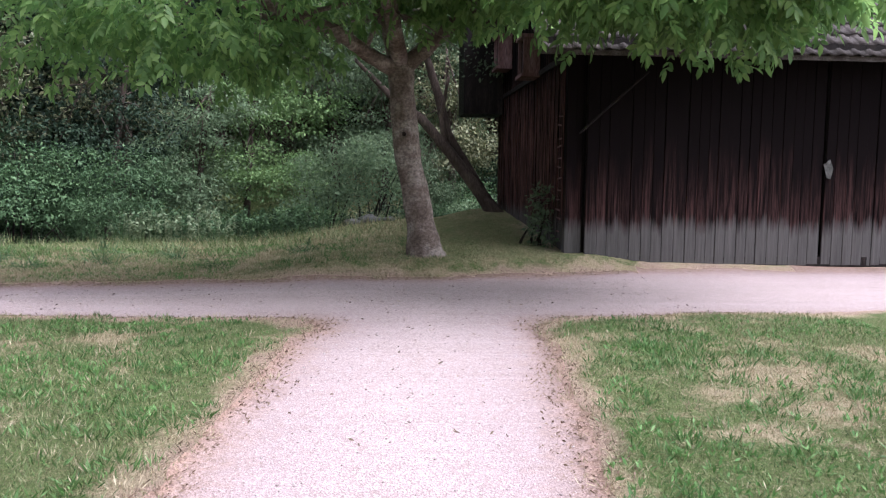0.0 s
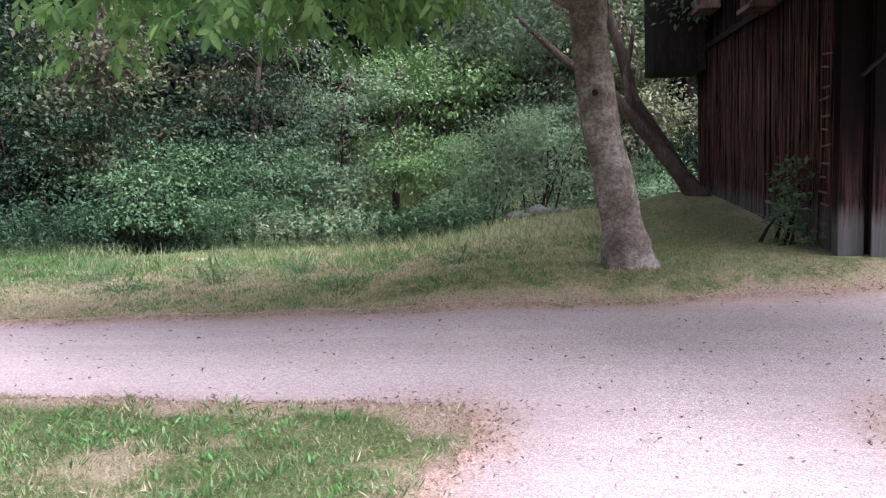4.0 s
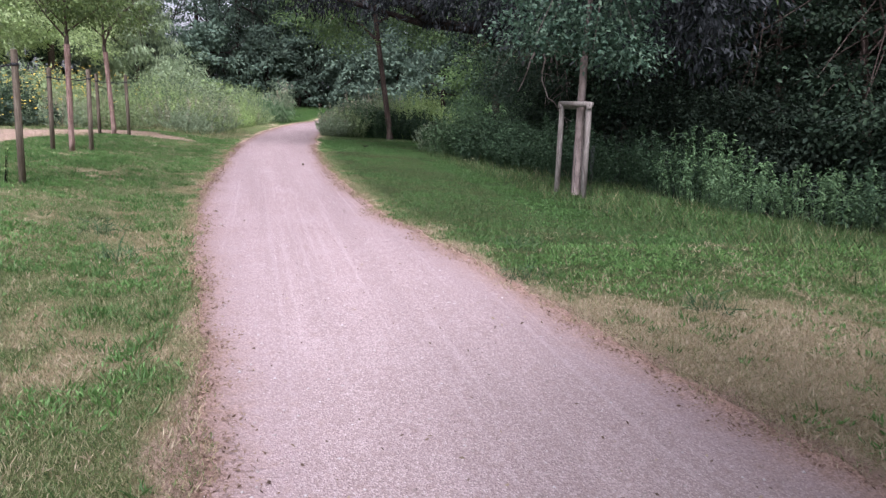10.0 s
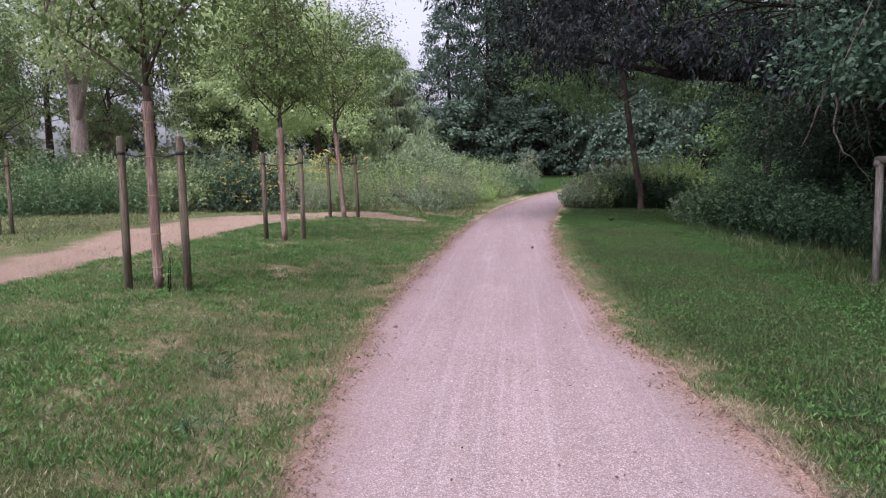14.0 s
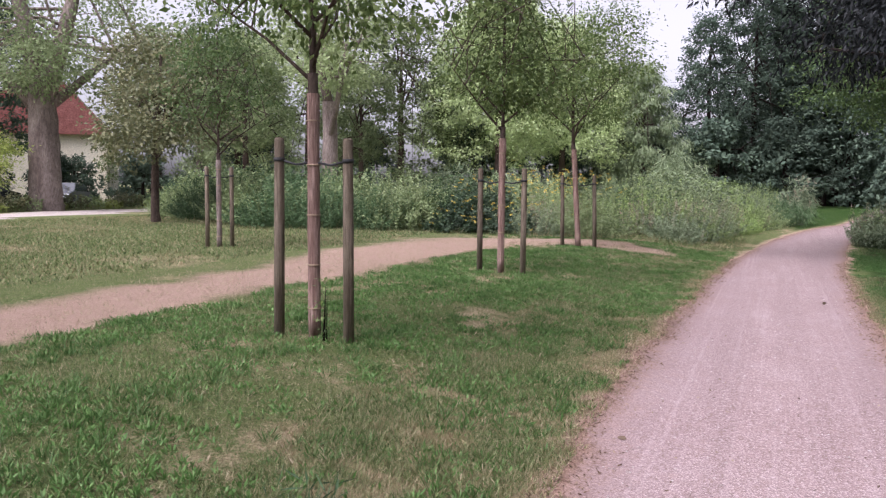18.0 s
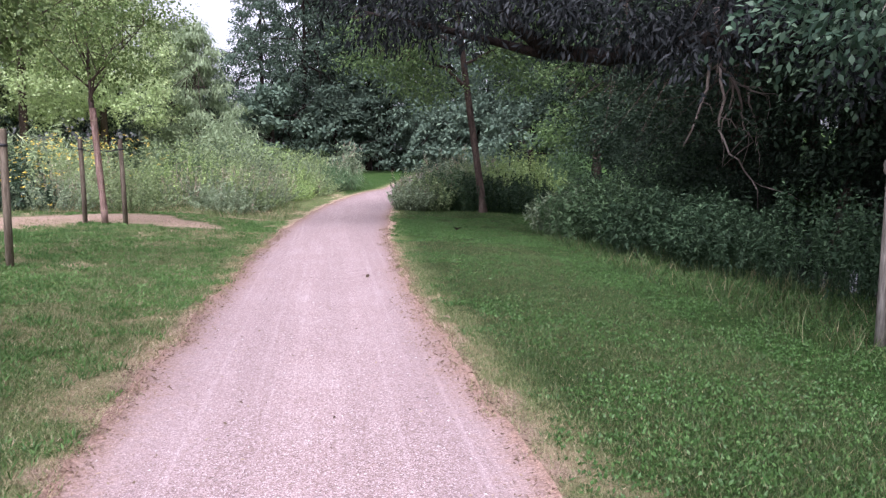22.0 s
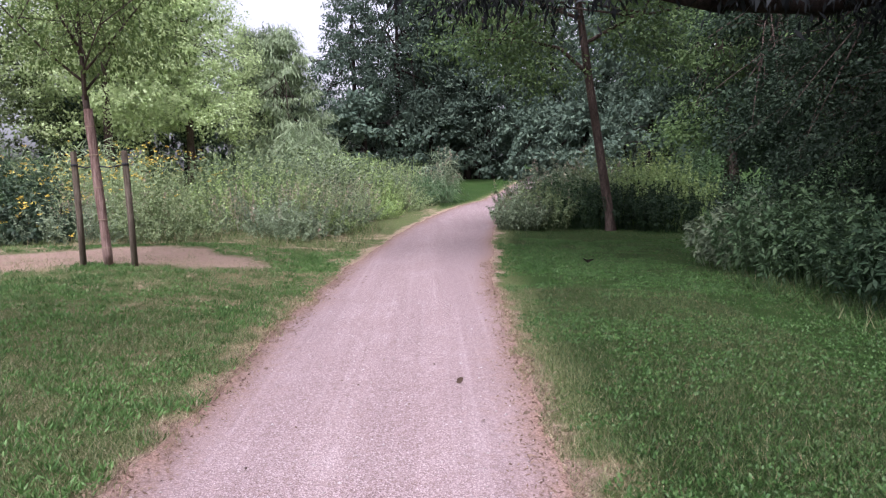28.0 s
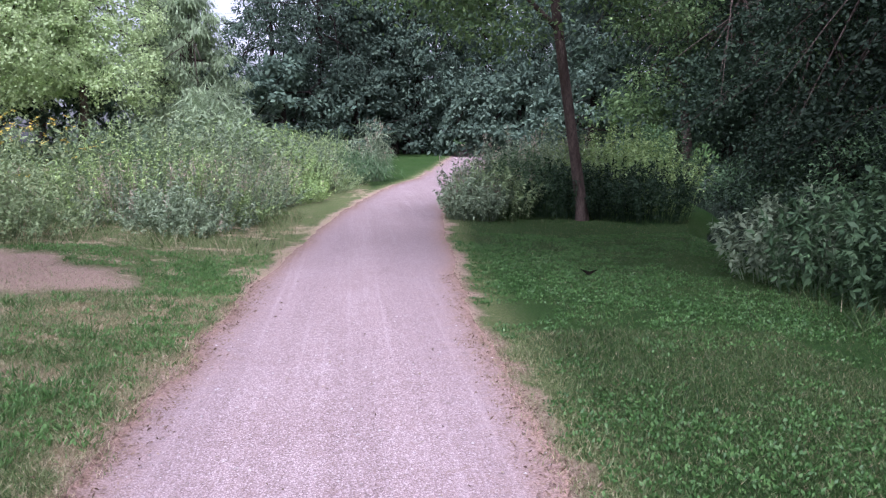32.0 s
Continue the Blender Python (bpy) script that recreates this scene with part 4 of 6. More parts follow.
        part("pane", Buf().box(-0.27, yy + 0.065, zz + 0.005, -0.25, yy + w - 0.005, zz + 0.615).mesh("pane", GLASS_DARK, False), bx)
    part("jetty", Buf().box(-0.95, 6.2, 2.6, -0.05, D, 6.2).mesh("jetty", BEAM, False), barn, "dark boarded rear gable hood")
    # roof slab and rafters, then its tiles
    r = Buf()
    top = EAVE + ridge_y * PITCH
    for (ya, za, yb, zb) in ((-0.55, EAVE - 0.55 * PITCH + 0.12, ridge_y, top + 0.12), (D + 0.5, EAVE - 0.5 * PITCH + 0.12, ridge_y, top + 0.12)):
        s = len(r.v)
        r.v += [(-0.55, ya, za), (L + 0.4, ya, za), (L + 0.4, yb, zb), (-0.55, yb, zb), (-0.55, ya, za - 0.07), (L + 0.4, ya, za - 0.07), (L + 0.4, yb, zb - 0.07), (-0.55, yb, zb - 0.07)]
        for q in ((0, 1, 2, 3), (7, 6, 5, 4), (0, 4, 5, 1), (1, 5, 6, 2), (2, 6, 7, 3), (3, 7, 4, 0)):
            r.f.append(tuple(s + i for i in q))
    roof = part("roof", r.mesh("roof", TILE, False), barn, "roof of brown-grey interlocking clay tiles")
    for k in range(10):
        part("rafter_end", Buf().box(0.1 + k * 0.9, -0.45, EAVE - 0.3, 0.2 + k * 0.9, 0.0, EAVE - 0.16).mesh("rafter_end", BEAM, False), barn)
    tb = Buf()
    prof = [(-0.115, 0.0), (-0.075, 0.028), (-0.03, 0.034), (0.015, 0.012), (0.06, 0.004), (0.115, 0.012)]
    for yy, zz in ((0, 0.03), (0.36, 0.0)):
        for px, pz in prof:
            tb.v.append((px, yy, pz + zz))
        for px, pz in prof:
            tb.v.append((px, yy, pz + zz - 0.018))
    n = len(prof)
    for k in range(n - 1):
        tb.f += [(k, k + 1, 2 * n + k + 1, 2 * n + k), (n + k, k, k + 1, n + k + 1)[::-1]]
    tile = tb.mesh("tile", TILE, True)
    ang = math.atan(PITCH)
    for row in range(8):
        for col in range(39):
            ob = part("tile", tile, roof)
            s = row * 0.31
            ob.location = (-0.45 + col * 0.232, -0.6 + s * math.cos(ang) + 0.0, EAVE - 0.59 * PITCH + 0.135 + s * math.sin(ang))
            ob.rotation_euler = (ang + radians(rng.uniform(-0.8, 0.8)), 0, radians(rng.uniform(-0.8, 0.8)))
    rag = Buf()
    rag.v += [(4.0, -0.125, 1.42), (4.09, -0.15, 1.5), (4.15, -0.14, 1.36), (4.12, -0.13, 1.2), (4.06, -0.13, 1.22), (4.0, -0.115, 1.42), (4.09, -0.135, 1.5), (4.15, -0.125, 1.36), (4.12, -0.115, 1.2), (4.06, -0.115, 1.22)]
    rag.f += [(4, 3, 2, 1, 0), (5, 6, 7, 8, 9), (0, 1, 6, 5), (1, 2, 7, 6), (2, 3, 8, 7), (3, 4, 9, 8), (4, 0, 5, 9)]
    part("handle_plate", rag.mesh("handle_plate", ROCK, False), barn, "small pale grey plate at the joint of the gate")


build_barn()
R = np.random.default_rng

# climbing plant at the barn's corner
shrub("climbing_plant", "straggly green climber at the foot of the barn wall", (1.62, 12.75), [(0.1, 0, 0.3, 0.28, 0.5, 0.35), (0.12, 0.1, 0.75, 0.15, 0.2, 0.3)], 520, 0.09, LEAF_WOOD, R(41), clump=0.07)

# ---- walnut tree by the barn ----
tree("walnut_tree", "walnut tree with pale grey trunk and wide hanging green crown", (-0.21, 11.52),
     [[(0.03, 0, -0.12, 0.36), (0.01, 0, 0.1, 0.27), (-0.03, 0, 0.4, 0.215), (-0.13, -0.02, 0.9, 0.195), (-0.25, -0.02, 1.5, 0.185), (-0.33, 0.05, 2.3, 0.175), (-0.36, 0.1, 2.8, 0.19)],
      [(-0.38, 0.1, 2.68, 0.13), (-0.78, -0.2, 2.86, 0.105), (-1.2, -0.75, 3.1, 0.085), (-2.6, -1.5, 3.5, 0.055), (-4.0, -2.1, 3.7, 0.025)],
      [(-0.34, 0.1, 2.72, 0.14), (0.1, 0.0, 3.1, 0.11), (1.0, -0.6, 3.8, 0.08), (2.8, -1.7, 4.3, 0.03)],
      [(-0.37, 0.1, 2.75, 0.14), (-0.6, 0.0, 3.6, 0.12), (-0.5, 0.2, 4.8, 0.08), (-0.3, 0.4, 6.4, 0.03)],
      [(-0.36, 0.05, 2.8, 0.12), (-0.5, -1.3, 3.45, 0.1), (-0.4, -2.9, 3.9, 0.06), (-0.2, -4.5, 4.15, 0.03)]],
     [(-0.3, -0.4, 5.3, 3.6, 3.0, 1.8, 0.4), (-3.0, -1.6, 3.3, 2.7, 1.7, 1.05), (-0.4, -4.0, 3.85, 3.0, 1.7, 0.7, 0.5), (2.7, -3.3, 3.45, 2.3, 1.7, 0.75, 1.7), (0.2, -1.6, 4.4, 2.4, 2.2, 0.8), (0.3, -0.9, 3.75, 1.5, 1.0, 0.5, 1.3), (3.4, -2.0, 3.6, 2.4, 1.3, 0.55, 1.8)],
     8200, 0.12, LEAF_WALNUT, BARK_GREY, R(5), clump=0.2, per=6, limbs=26, shell=0.3, sides=18, limb_r=0.04, wob=0.16, spray=0.3)
walnut = bpy.data.objects["walnut_tree"]
part("branch_collar", Buf().tube([(-0.27, -0.08, 1.76), (-0.29, -0.19, 1.78), (-0.295, -0.21, 1.78), (-0.295, -0.2, 1.78)], [0.12, 0.085, 0.055, 0.03], 12, wobble=0.15).mesh("branch_collar", BARK_GREY), walnut, "swollen collar where a branch was cut")
part("branch_scar", Buf().tube([(-0.29, -0.15, 1.78), (-0.297, -0.212, 1.78)], [0.04, 0.034], 10, wobble=0.2).mesh("branch_scar", BARK_DARK), walnut, "dark round scar of a cut branch")

# ---- leaning twin-stemmed tree behind it ----
tree("leaning_tree", "leaning twin-stemmed tree with dark bark beside the barn", (1.45, 17.7),
     [[(0.05, 0, -0.1, 0.2), (-0.4, 0, 0.5, 0.14), (-1.05, 0.1, 1.35, 0.125), (-1.7, 0.2, 2.1, 0.105), (-2.3, 0.2, 2.5, 0.08), (-3.2, 0.3, 3.4, 0.04)],
      [(0.0, 0.18, -0.1, 0.17), (-0.62, 0.2, 0.95, 0.13), (-1.1, 0.3, 1.75, 0.12), (-1.3, 0.4, 2.6, 0.1), (-1.65, 0.5, 3.7, 0.08), (-1.9, 0.6, 5.4, 0.04)],
      [(-1.15, 0.1, 1.45, 0.07), (-1.25, 0.1, 2.1, 0.055), (-1.1, 0.0, 3.0, 0.03)]],
     [(-1.8, 1.0, 6.0, 2.6, 2.4, 2.4), (-2.4, 1.2, 3.9, 1.4, 1.2, 0.8), (-3.4, 0.8, 3.2, 1.2, 1.0, 0.7), (0.2, 0.6, 3.6, 0.9, 0.8, 0.9)], 8500, 0.12, LEAF_WOOD, BARK_BROWN, R(6), clump=0.36, per=60, limbs=0, layer=0.35, face=0.3)


# ---- staked young trees on the lawn ----
def staked_tree(label, base, stakes, h_stake, trunk_r, fork, blobs, count, seed, leaf=LEAF_YOUNG, lean=(0.0, 0.0), size=0.082, mats=(REED, STAKE)):
    bx, by = base
    lx, ly = lean
    root = tree("young_tree", label, base,
                [[(0, 0, -0.1, trunk_r * 1.25), (0, 0, 0.1, trunk_r * 1.05), (lx * 0.5, ly * 0.5, fork * 0.5, trunk_r), (lx, ly, fork * 0.93, trunk_r * 0.92)],
                 [(lx, ly, fork * 0.9, trunk_r * 0.65), (lx * 1.1, ly * 1.1, fork * 1.3, trunk_r * 0.5), (lx * 1.2, ly * 1.2, fork * 2.2, trunk_r * 0.15)]]
                + [[(lx, ly, fork * (0.9 + 0.05 * k), trunk_r * 0.4), (lx + 0.5 * math.cos(a), ly + 0.5 * math.sin(a), fork * (1.06 + 0.05 * k), trunk_r * 0.27), (lx + 1.4 * math.cos(a + 0.2), ly + 1.4 * math.sin(a + 0.2), fork * (1.30 + 0.1 * k), trunk_r * 0.08)]
                   for k, a in enumerate(seed + 2.4 * i for i in range(6))],
                blobs, count, size, leaf, BARK_BROWN, R(seed), group="young trees on the lawn", clump=0.17, per=14, limbs=30, width=0.5, droop=0.6, shell=0.2, sides=8, limb_r=0.011, zmin=1.9)
    z = float(ground_z(bx, by))
    wrap = Buf()
    hs = np.linspace(0.04, fork * 0.86, 12)
    wrap.tube([(lx * s / fork, ly * s / fork, s) for s in hs], [trunk_r * (1.14 + 0.06 * math.sin(7 * s)) for s in hs], 16, wobble=0.12)
    part("reed_wrap", wrap.mesh("reed_wrap", mats[0]), root, "reddish reed mat wrapped round the trunk")
    for k, s in enumerate((0.25, 0.6, 1.0, 1.4, 1.75)):
        s = s * fork / 2.3
        part("twine", Buf().tube([(lx * s / fork, ly * s / fork, s + 0.01), (lx * s / fork, ly * s / fork, s + 0.024)], [trunk_r * 1.28] * 2, 14).mesh("twine", TWINE), root)
    for sx, sy, tx, ty in stakes:
        st = thing("tree_stake", "round weathered wooden tree stake", "stake", (sx, sy, float(ground_z(sx, sy))), "stakes of the young trees")
        hz = h_stake
        part("post", Buf().tube([(0, 0, -0.25), (tx * 0.5, ty * 0.5, hz * 0.5), (tx * 0.98, ty * 0.98, hz - 0.025), (tx, ty, hz)], [0.05, 0.048, 0.046, 0.038], 10).mesh("post", mats[1]), st)
        th = hz - 0.2
        a = Vector((tx * 0.9, ty * 0.9, th))
        b = Vector((bx + lx * th / fork - sx, by + ly * th / fork - sy, th + z - float(ground_z(sx, sy)) - 0.02))
        m = a.lerp(b, 0.5) - Vector((0, 0, 0.035))
        part("strap", Buf().tube([a, m, b], [0.012, 0.012, 0.012], 6).mesh("strap", STRAP), st, "black tie strap to the trunk")
        part("strap_loop", Buf().tube([a - Vector((0, 0, 0.018)), a + Vector((0, 0, 0.018))], [0.054, 0.054], 10).mesh("strap_loop", STRAP), st)
    return root


YT = "young tree with reed-wrapped trunk tied between two wooden stakes"
staked_tree(YT, (-14.24, 4.34), [(-14.26, 4.69, 0.02, 0.0), (-14.2, 3.98, -0.02, 0.0)], 1.83, 0.05, 2.62,
            [(0, 0, 4.2, 1.6, 1.6, 1.3), (0.1, 0.1, 3.25, 1.8, 1.8, 0.75), (-0.2, -0.4, 5.3, 1.1, 1.1, 1.2)], 9000, 11, lean=(-0.03, -0.03))
staked_tree(YT, (-20.38, 4.08), [(-20.35, 4.47, 0, 0), (-20.4, 3.70, 0, 0)], 1.72, 0.05, 2.6,
            [(0, 0, 3.9, 1.35, 1.35, 1.4), (0, 0, 5.0, 1.0, 1.0, 1.3), (0.1, 0.3, 3.1, 1.15, 1.15, 0.5)], 9500, 12)
staked_tree(YT, (-26.7, 3.92), [(-26.65, 4.33, 0.03, -0.05), (-26.75, 3.52, 0.0, -0.04)], 1.72, 0.056, 2.75,
            [(0, 0, 3.6, 1.9, 1.9, 1.0), (0.1, 0.3, 4.5, 1.7, 1.8, 1.0), (0, 0.5, 5.3, 1.0, 1.2, 0.7)], 10500, 13, lean=(0.02, -0.18))
staked_tree("young tree with pale trunk tied between two wooden stakes", (-22.43, -3.3), [(-22.6, -3.08, 0, 0), (-22.27, -3.5, 0, 0)], 1.8, 0.05, 2.3,
            [(0, 0, 3.6, 1.5, 1.5, 1.2), (0, 0, 4.9, 1.2, 1.2, 1.3)], 7000, 14, LEAF_FRESH, mats=(BARK_PALE, STAKE))

# slanting older tree at the end of the road
tree("slanting_tree", "slanting tree with tired brownish foliage on the lawn", (-30.8, -12.9),
     [[(0, 0, -0.1, 0.2), (0.05, 0, 0.4, 0.16), (-0.1, -0.1, 2.0, 0.14), (-0.6, -0.4, 4.0, 0.11), (-1.4, -0.9, 6.5, 0.05)]],
     [(-0.2, 0.2, 4.0, 3.0, 3.0, 1.7), (-1.2, -0.6, 6.0, 2.8, 2.8, 1.6), (1.6, 0.6, 3.0, 1.6, 1.6, 1.0)], 9500, 0.19, LEAF_BROWN, BARK_BROWN, R(15), clump=0.3, limbs=14, shell=0.3)


# ---- tree in a three-post frame ----
def framed_tree():
    tree("framed_tree", "young leafy tree standing in a pale three-post frame", (-16.04, 13.76),
         [[(0, 0, -0.1, 0.12), (0, 0, 0.1, 0.085), (-0.02, 0, 1.5, 0.075), (-0.06, 0.02, 2.6, 0.07)], [(-0.06, 0.02, 2.5, 0.055), (-0.1, 0.1, 4.2, 0.04), (-0.1, 0.2, 6.0, 0.02)]],
         [(0, 0, 3.7, 1.55, 1.55, 1.1), (0.1, 0.2, 5.2, 1.75, 1.75, 1.5), (-0.4, -0.6, 3.1, 1.1, 1.1, 0.6), (0.5, 0.4, 2.7, 0.9, 0.9, 0.5)], 14000, 0.1, LEAF_FRAMED, BARK_PALE, R(21), clump=0.2, limbs=14, limb_r=0.03, zmin=1.8)
    fr = thing("tree_guard", "pale wooden post frame round a young tree", "tree guard", (-16.05, 13.8, float(ground_z(-16.05, 13.8))))
    posts = [(-0.5, -0.22), (0.5, -0.1), (-0.7, 0.4)]
    H = 1.70
    for px, py in posts:
        ob = part("post", Buf().tube([(0, 0, -0.25), (0, 0, H * 0.6), (0, 0, H - 0.02), (0, 0, H)], [0.055, 0.053, 0.052, 0.044], 10).mesh("post", PALE_WOOD), fr)
        ob.location = (px, py, 0)
    for (ax, ay), (bx, by) in zip(posts, posts[1:] + posts[:1]):
        d = Vector((bx - ax, by - ay, 0))
        ex = d.normalized() * 0.07
        b = Buf()
        b.tube([Vector((ax, ay, H - 0.05)) - ex, Vector((bx, by, H - 0.05)) + ex], [0.05, 0.05], 8)
        ob = part("crossbar", b.mesh("crossbar", PALE_WOOD), fr)
        ob.location.z = 0.05 if d.x > 0.5 and abs(d.y) < 0.4 else 0.0
    mesh_guard = Buf()
    for k in range(10):
        a = 2 * math.pi * k / 10
        mesh_guard.tube([(0.19 * math.cos(a) - 0.05 + 0.1, 0.19 * math.sin(a) + 0.05, 0.0), (0.19 * math.cos(a) - 0.05 + 0.1, 0.19 * math.sin(a) + 0.05, 0.95)], [0.004, 0.004], 4)
    part("wire_guard", mesh_guard.mesh("wire_guard", STRAP), fr, "thin wire guard round the foot of the trunk")


framed_tree()

# ---- slender tree at the bend ----
tree("slender_tree", "slender leaning tree with dark brown trunk at the bend", (-34.5, 13.3),
     [[(0, 0, -0.1, 0.17), (0, -0.02, 0.3, 0.125), (0.1, -0.3, 2.0, 0.11), (0.2, -0.62, 4.0, 0.10), (0.25, -0.9, 6.0, 0.08), (0.2, -1.1, 9.0, 0.04)],
      [(0.2, -0.62, 3.9, 0.06), (0.3, -1.3, 4.5, 0.045), (0.4, -2.4, 4.75, 0.03), (0.5, -3.6, 4.7, 0.015)],
      [(0.2, -0.7, 4.6, 0.05), (0.3, 0.4, 5.2, 0.04), (0.3, 1.6, 5.4, 0.02)],
      [(0.22, -0.8, 5.2, 0.05), (0.4, -2.2, 5.7, 0.035), (0.5, -4.4, 5.9, 0.015)]],
     [(0.2, -1.0, 8.0, 3.4, 3.6, 2.2), (0.4, -2.8, 5.6, 1.8, 2.0, 0.9), (0.2, 0.9, 6.2, 1.8, 1.8, 1.0), (0.4, -2.8, 4.7, 1.5, 2.0, 0.7), (0.3, 0.6, 4.9, 1.2, 1.3, 0.6), (0.7, -1.9, 3.9, 1.3, 1.5, 0.6), (0.3, 1.3, 4.2, 1.2, 1.3, 0.6)], 24000, 0.12, LEAF_FRESH, BARK_BROWN, R(22), clump=0.25, limbs=16, shell=0.3, limb_r=0.035)

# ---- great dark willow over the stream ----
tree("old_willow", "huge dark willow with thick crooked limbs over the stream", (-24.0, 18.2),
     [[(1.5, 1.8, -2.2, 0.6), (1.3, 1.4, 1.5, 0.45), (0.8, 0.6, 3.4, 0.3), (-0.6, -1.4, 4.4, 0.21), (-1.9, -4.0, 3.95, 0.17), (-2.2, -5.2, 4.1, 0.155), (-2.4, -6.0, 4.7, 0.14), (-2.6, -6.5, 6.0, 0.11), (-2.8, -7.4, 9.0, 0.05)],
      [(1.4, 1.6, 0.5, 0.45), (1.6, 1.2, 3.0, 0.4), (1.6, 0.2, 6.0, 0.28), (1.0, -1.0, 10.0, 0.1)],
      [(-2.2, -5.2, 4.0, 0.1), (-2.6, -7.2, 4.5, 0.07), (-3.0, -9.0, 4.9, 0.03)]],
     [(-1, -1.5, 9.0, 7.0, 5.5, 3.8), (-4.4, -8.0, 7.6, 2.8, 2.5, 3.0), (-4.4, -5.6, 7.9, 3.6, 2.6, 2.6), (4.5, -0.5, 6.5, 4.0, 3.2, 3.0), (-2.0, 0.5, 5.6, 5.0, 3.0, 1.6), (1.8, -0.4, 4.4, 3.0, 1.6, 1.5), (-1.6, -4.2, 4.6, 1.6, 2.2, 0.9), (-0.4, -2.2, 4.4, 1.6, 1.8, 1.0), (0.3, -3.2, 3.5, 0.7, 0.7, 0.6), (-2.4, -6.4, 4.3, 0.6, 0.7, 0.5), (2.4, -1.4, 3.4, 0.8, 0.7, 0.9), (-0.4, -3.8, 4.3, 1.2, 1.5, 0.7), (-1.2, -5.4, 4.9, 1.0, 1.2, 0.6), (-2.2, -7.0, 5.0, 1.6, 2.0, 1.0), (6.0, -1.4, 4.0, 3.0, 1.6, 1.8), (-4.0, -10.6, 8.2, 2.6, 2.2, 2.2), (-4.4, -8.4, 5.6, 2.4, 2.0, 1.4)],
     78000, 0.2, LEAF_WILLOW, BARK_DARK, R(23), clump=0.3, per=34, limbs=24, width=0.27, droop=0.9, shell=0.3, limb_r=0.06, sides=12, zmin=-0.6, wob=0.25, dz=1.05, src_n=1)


def dead_branch():
    root = thing("dead_branch", "bare pale dead branch hanging from the willow", "branch", (-25.1, 16.15, 3.75))
    rng = R(77)

    def prong(name, pts, r, twigs=0):
        b = Buf()
        pts = [Vector((rng.normal(0, 0.08), y, z)) for y, z in pts]
        fine = []
        for a, c in zip(pts, pts[1:]):
            fine += [a, a.lerp(c, 0.5) + Vector(rng.normal(0, 0.035, 3))]
        fine.append(pts[-1])
        b.tube(fine, [r * (1 - 0.75 * k / len(fine)) for k in range(len(fine))], 6, wobble=0.3)
        ob = part(name, b.mesh(name, BARK_PALE), root)
        for _ in range(twigs):
            p = fine[int(rng.integers(1, len(fine)))]
            d = Vector((rng.normal(0, 0.25), rng.normal(0.12, 0.3), rng.uniform(-0.75, -0.15)))
            e = p + d
            tw = Buf().tube([p, p.lerp(e, 0.5) + Vector((0, 0.06, 0.07)), e], [r * 0.35, r * 0.28, r * 0.12], 5)
            part("twig", tw.mesh("twig", BARK_PALE), ob)

    prong("stem", [(-0.05, 0.9), (0.02, 0.4), (0.0, 0.0), (0.12, -0.35)], 0.07, 2)
    prong("prong", [(0.0, 0.0), (-0.1, -0.7), (-0.35, -1.3), (-0.55, -1.85)], 0.04, 1)
    prong("prong", [(0.08, -0.2), (0.2, -0.9), (0.22, -1.5), (0.35, -2.0), (0.75, -2.35), (1.15, -2.65)], 0.036, 4)
    prong("prong", [(0.1, -0.25), (0.45, -0.55), (0.8, -0.72), (1.2, -0.82)], 0.04, 6)
    prong("prong", [(0.4, -0.5), (0.42, -1.1), (0.3, -1.6)], 0.03, 4)
    prong("prong", [(0.75, -0.75), (0.9, -1.2), (0.95, -1.75)], 0.025, 4)
    prong("prong", [(0.3, -0.4), (0.62, -1.0), (0.72, -1.5), (0.85, -1.75)], 0.03, 4)
    prong("prong", [(0.2, -0.3), (0.7, -0.15), (1.3, 0.05), (1.8, 0.25)], 0.02, 0)


dead_branch()

# ---- banks, nettles and bushes along the stream ----
rs = R(50)
for x in np.arange(-26.6, -6.6, 1.15):
    x0 = x + rs.uniform(-0.3, 0.3)
    if -9.6 < x0 < -7.2:
        continue
    y0 = float(bank_line(x0)) - 0.25 + rs.uniform(-0.25, 0.3)
    h = 1.25 + rs.uniform(-0.35, 0.3) if x0 > -19.5 else 1.0 + rs.uniform(-0.3, 0.4)
    stems_clump("nettle_clump", "dense stand of green nettles on the bank", (x0, y0), 0.85, 0.6, h + 0.1, 80, LEAF_NETTLE if x0 > -17 and rs.random() < 0.6 else LEAF_BANK_SHADED, rs, 28, 0.085, 0.34, group="nettles along the stream", droop=0.5)
for x in np.arange(-6.4, -2.4, 0.7):
    stems_clump("bank_weeds", "low leafy weeds on the edge of the bank", (x, float(bank_line(x)) - 0.2 + rs.uniform(-0.2, 0.2)), 0.8, 0.55, 0.75, 60, (LEAF_FRESH, LEAF_NETTLE, LEAF_PALE)[int(rs.integers(3))], rs, 24, 0.09, 0.5, group="weeds along the stream")
for x, y, h, r, leaf in ((-27.5, 13.95, 1.1, 0.8, LEAF_GREY), (-26.4, 13.95, 1.35, 0.95, LEAF_NETTLE), (-25.0, 14.0, 1.3, 1.1, LEAF_NETTLE), (-23.4, 14.3, 1.2, 1.0, LEAF_BANK_SHADED), (-21.8, 14.7, 1.1, 0.9, LEAF_BANK_SHADED)):
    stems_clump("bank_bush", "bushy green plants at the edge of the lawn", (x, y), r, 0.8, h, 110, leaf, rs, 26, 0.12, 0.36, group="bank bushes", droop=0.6)
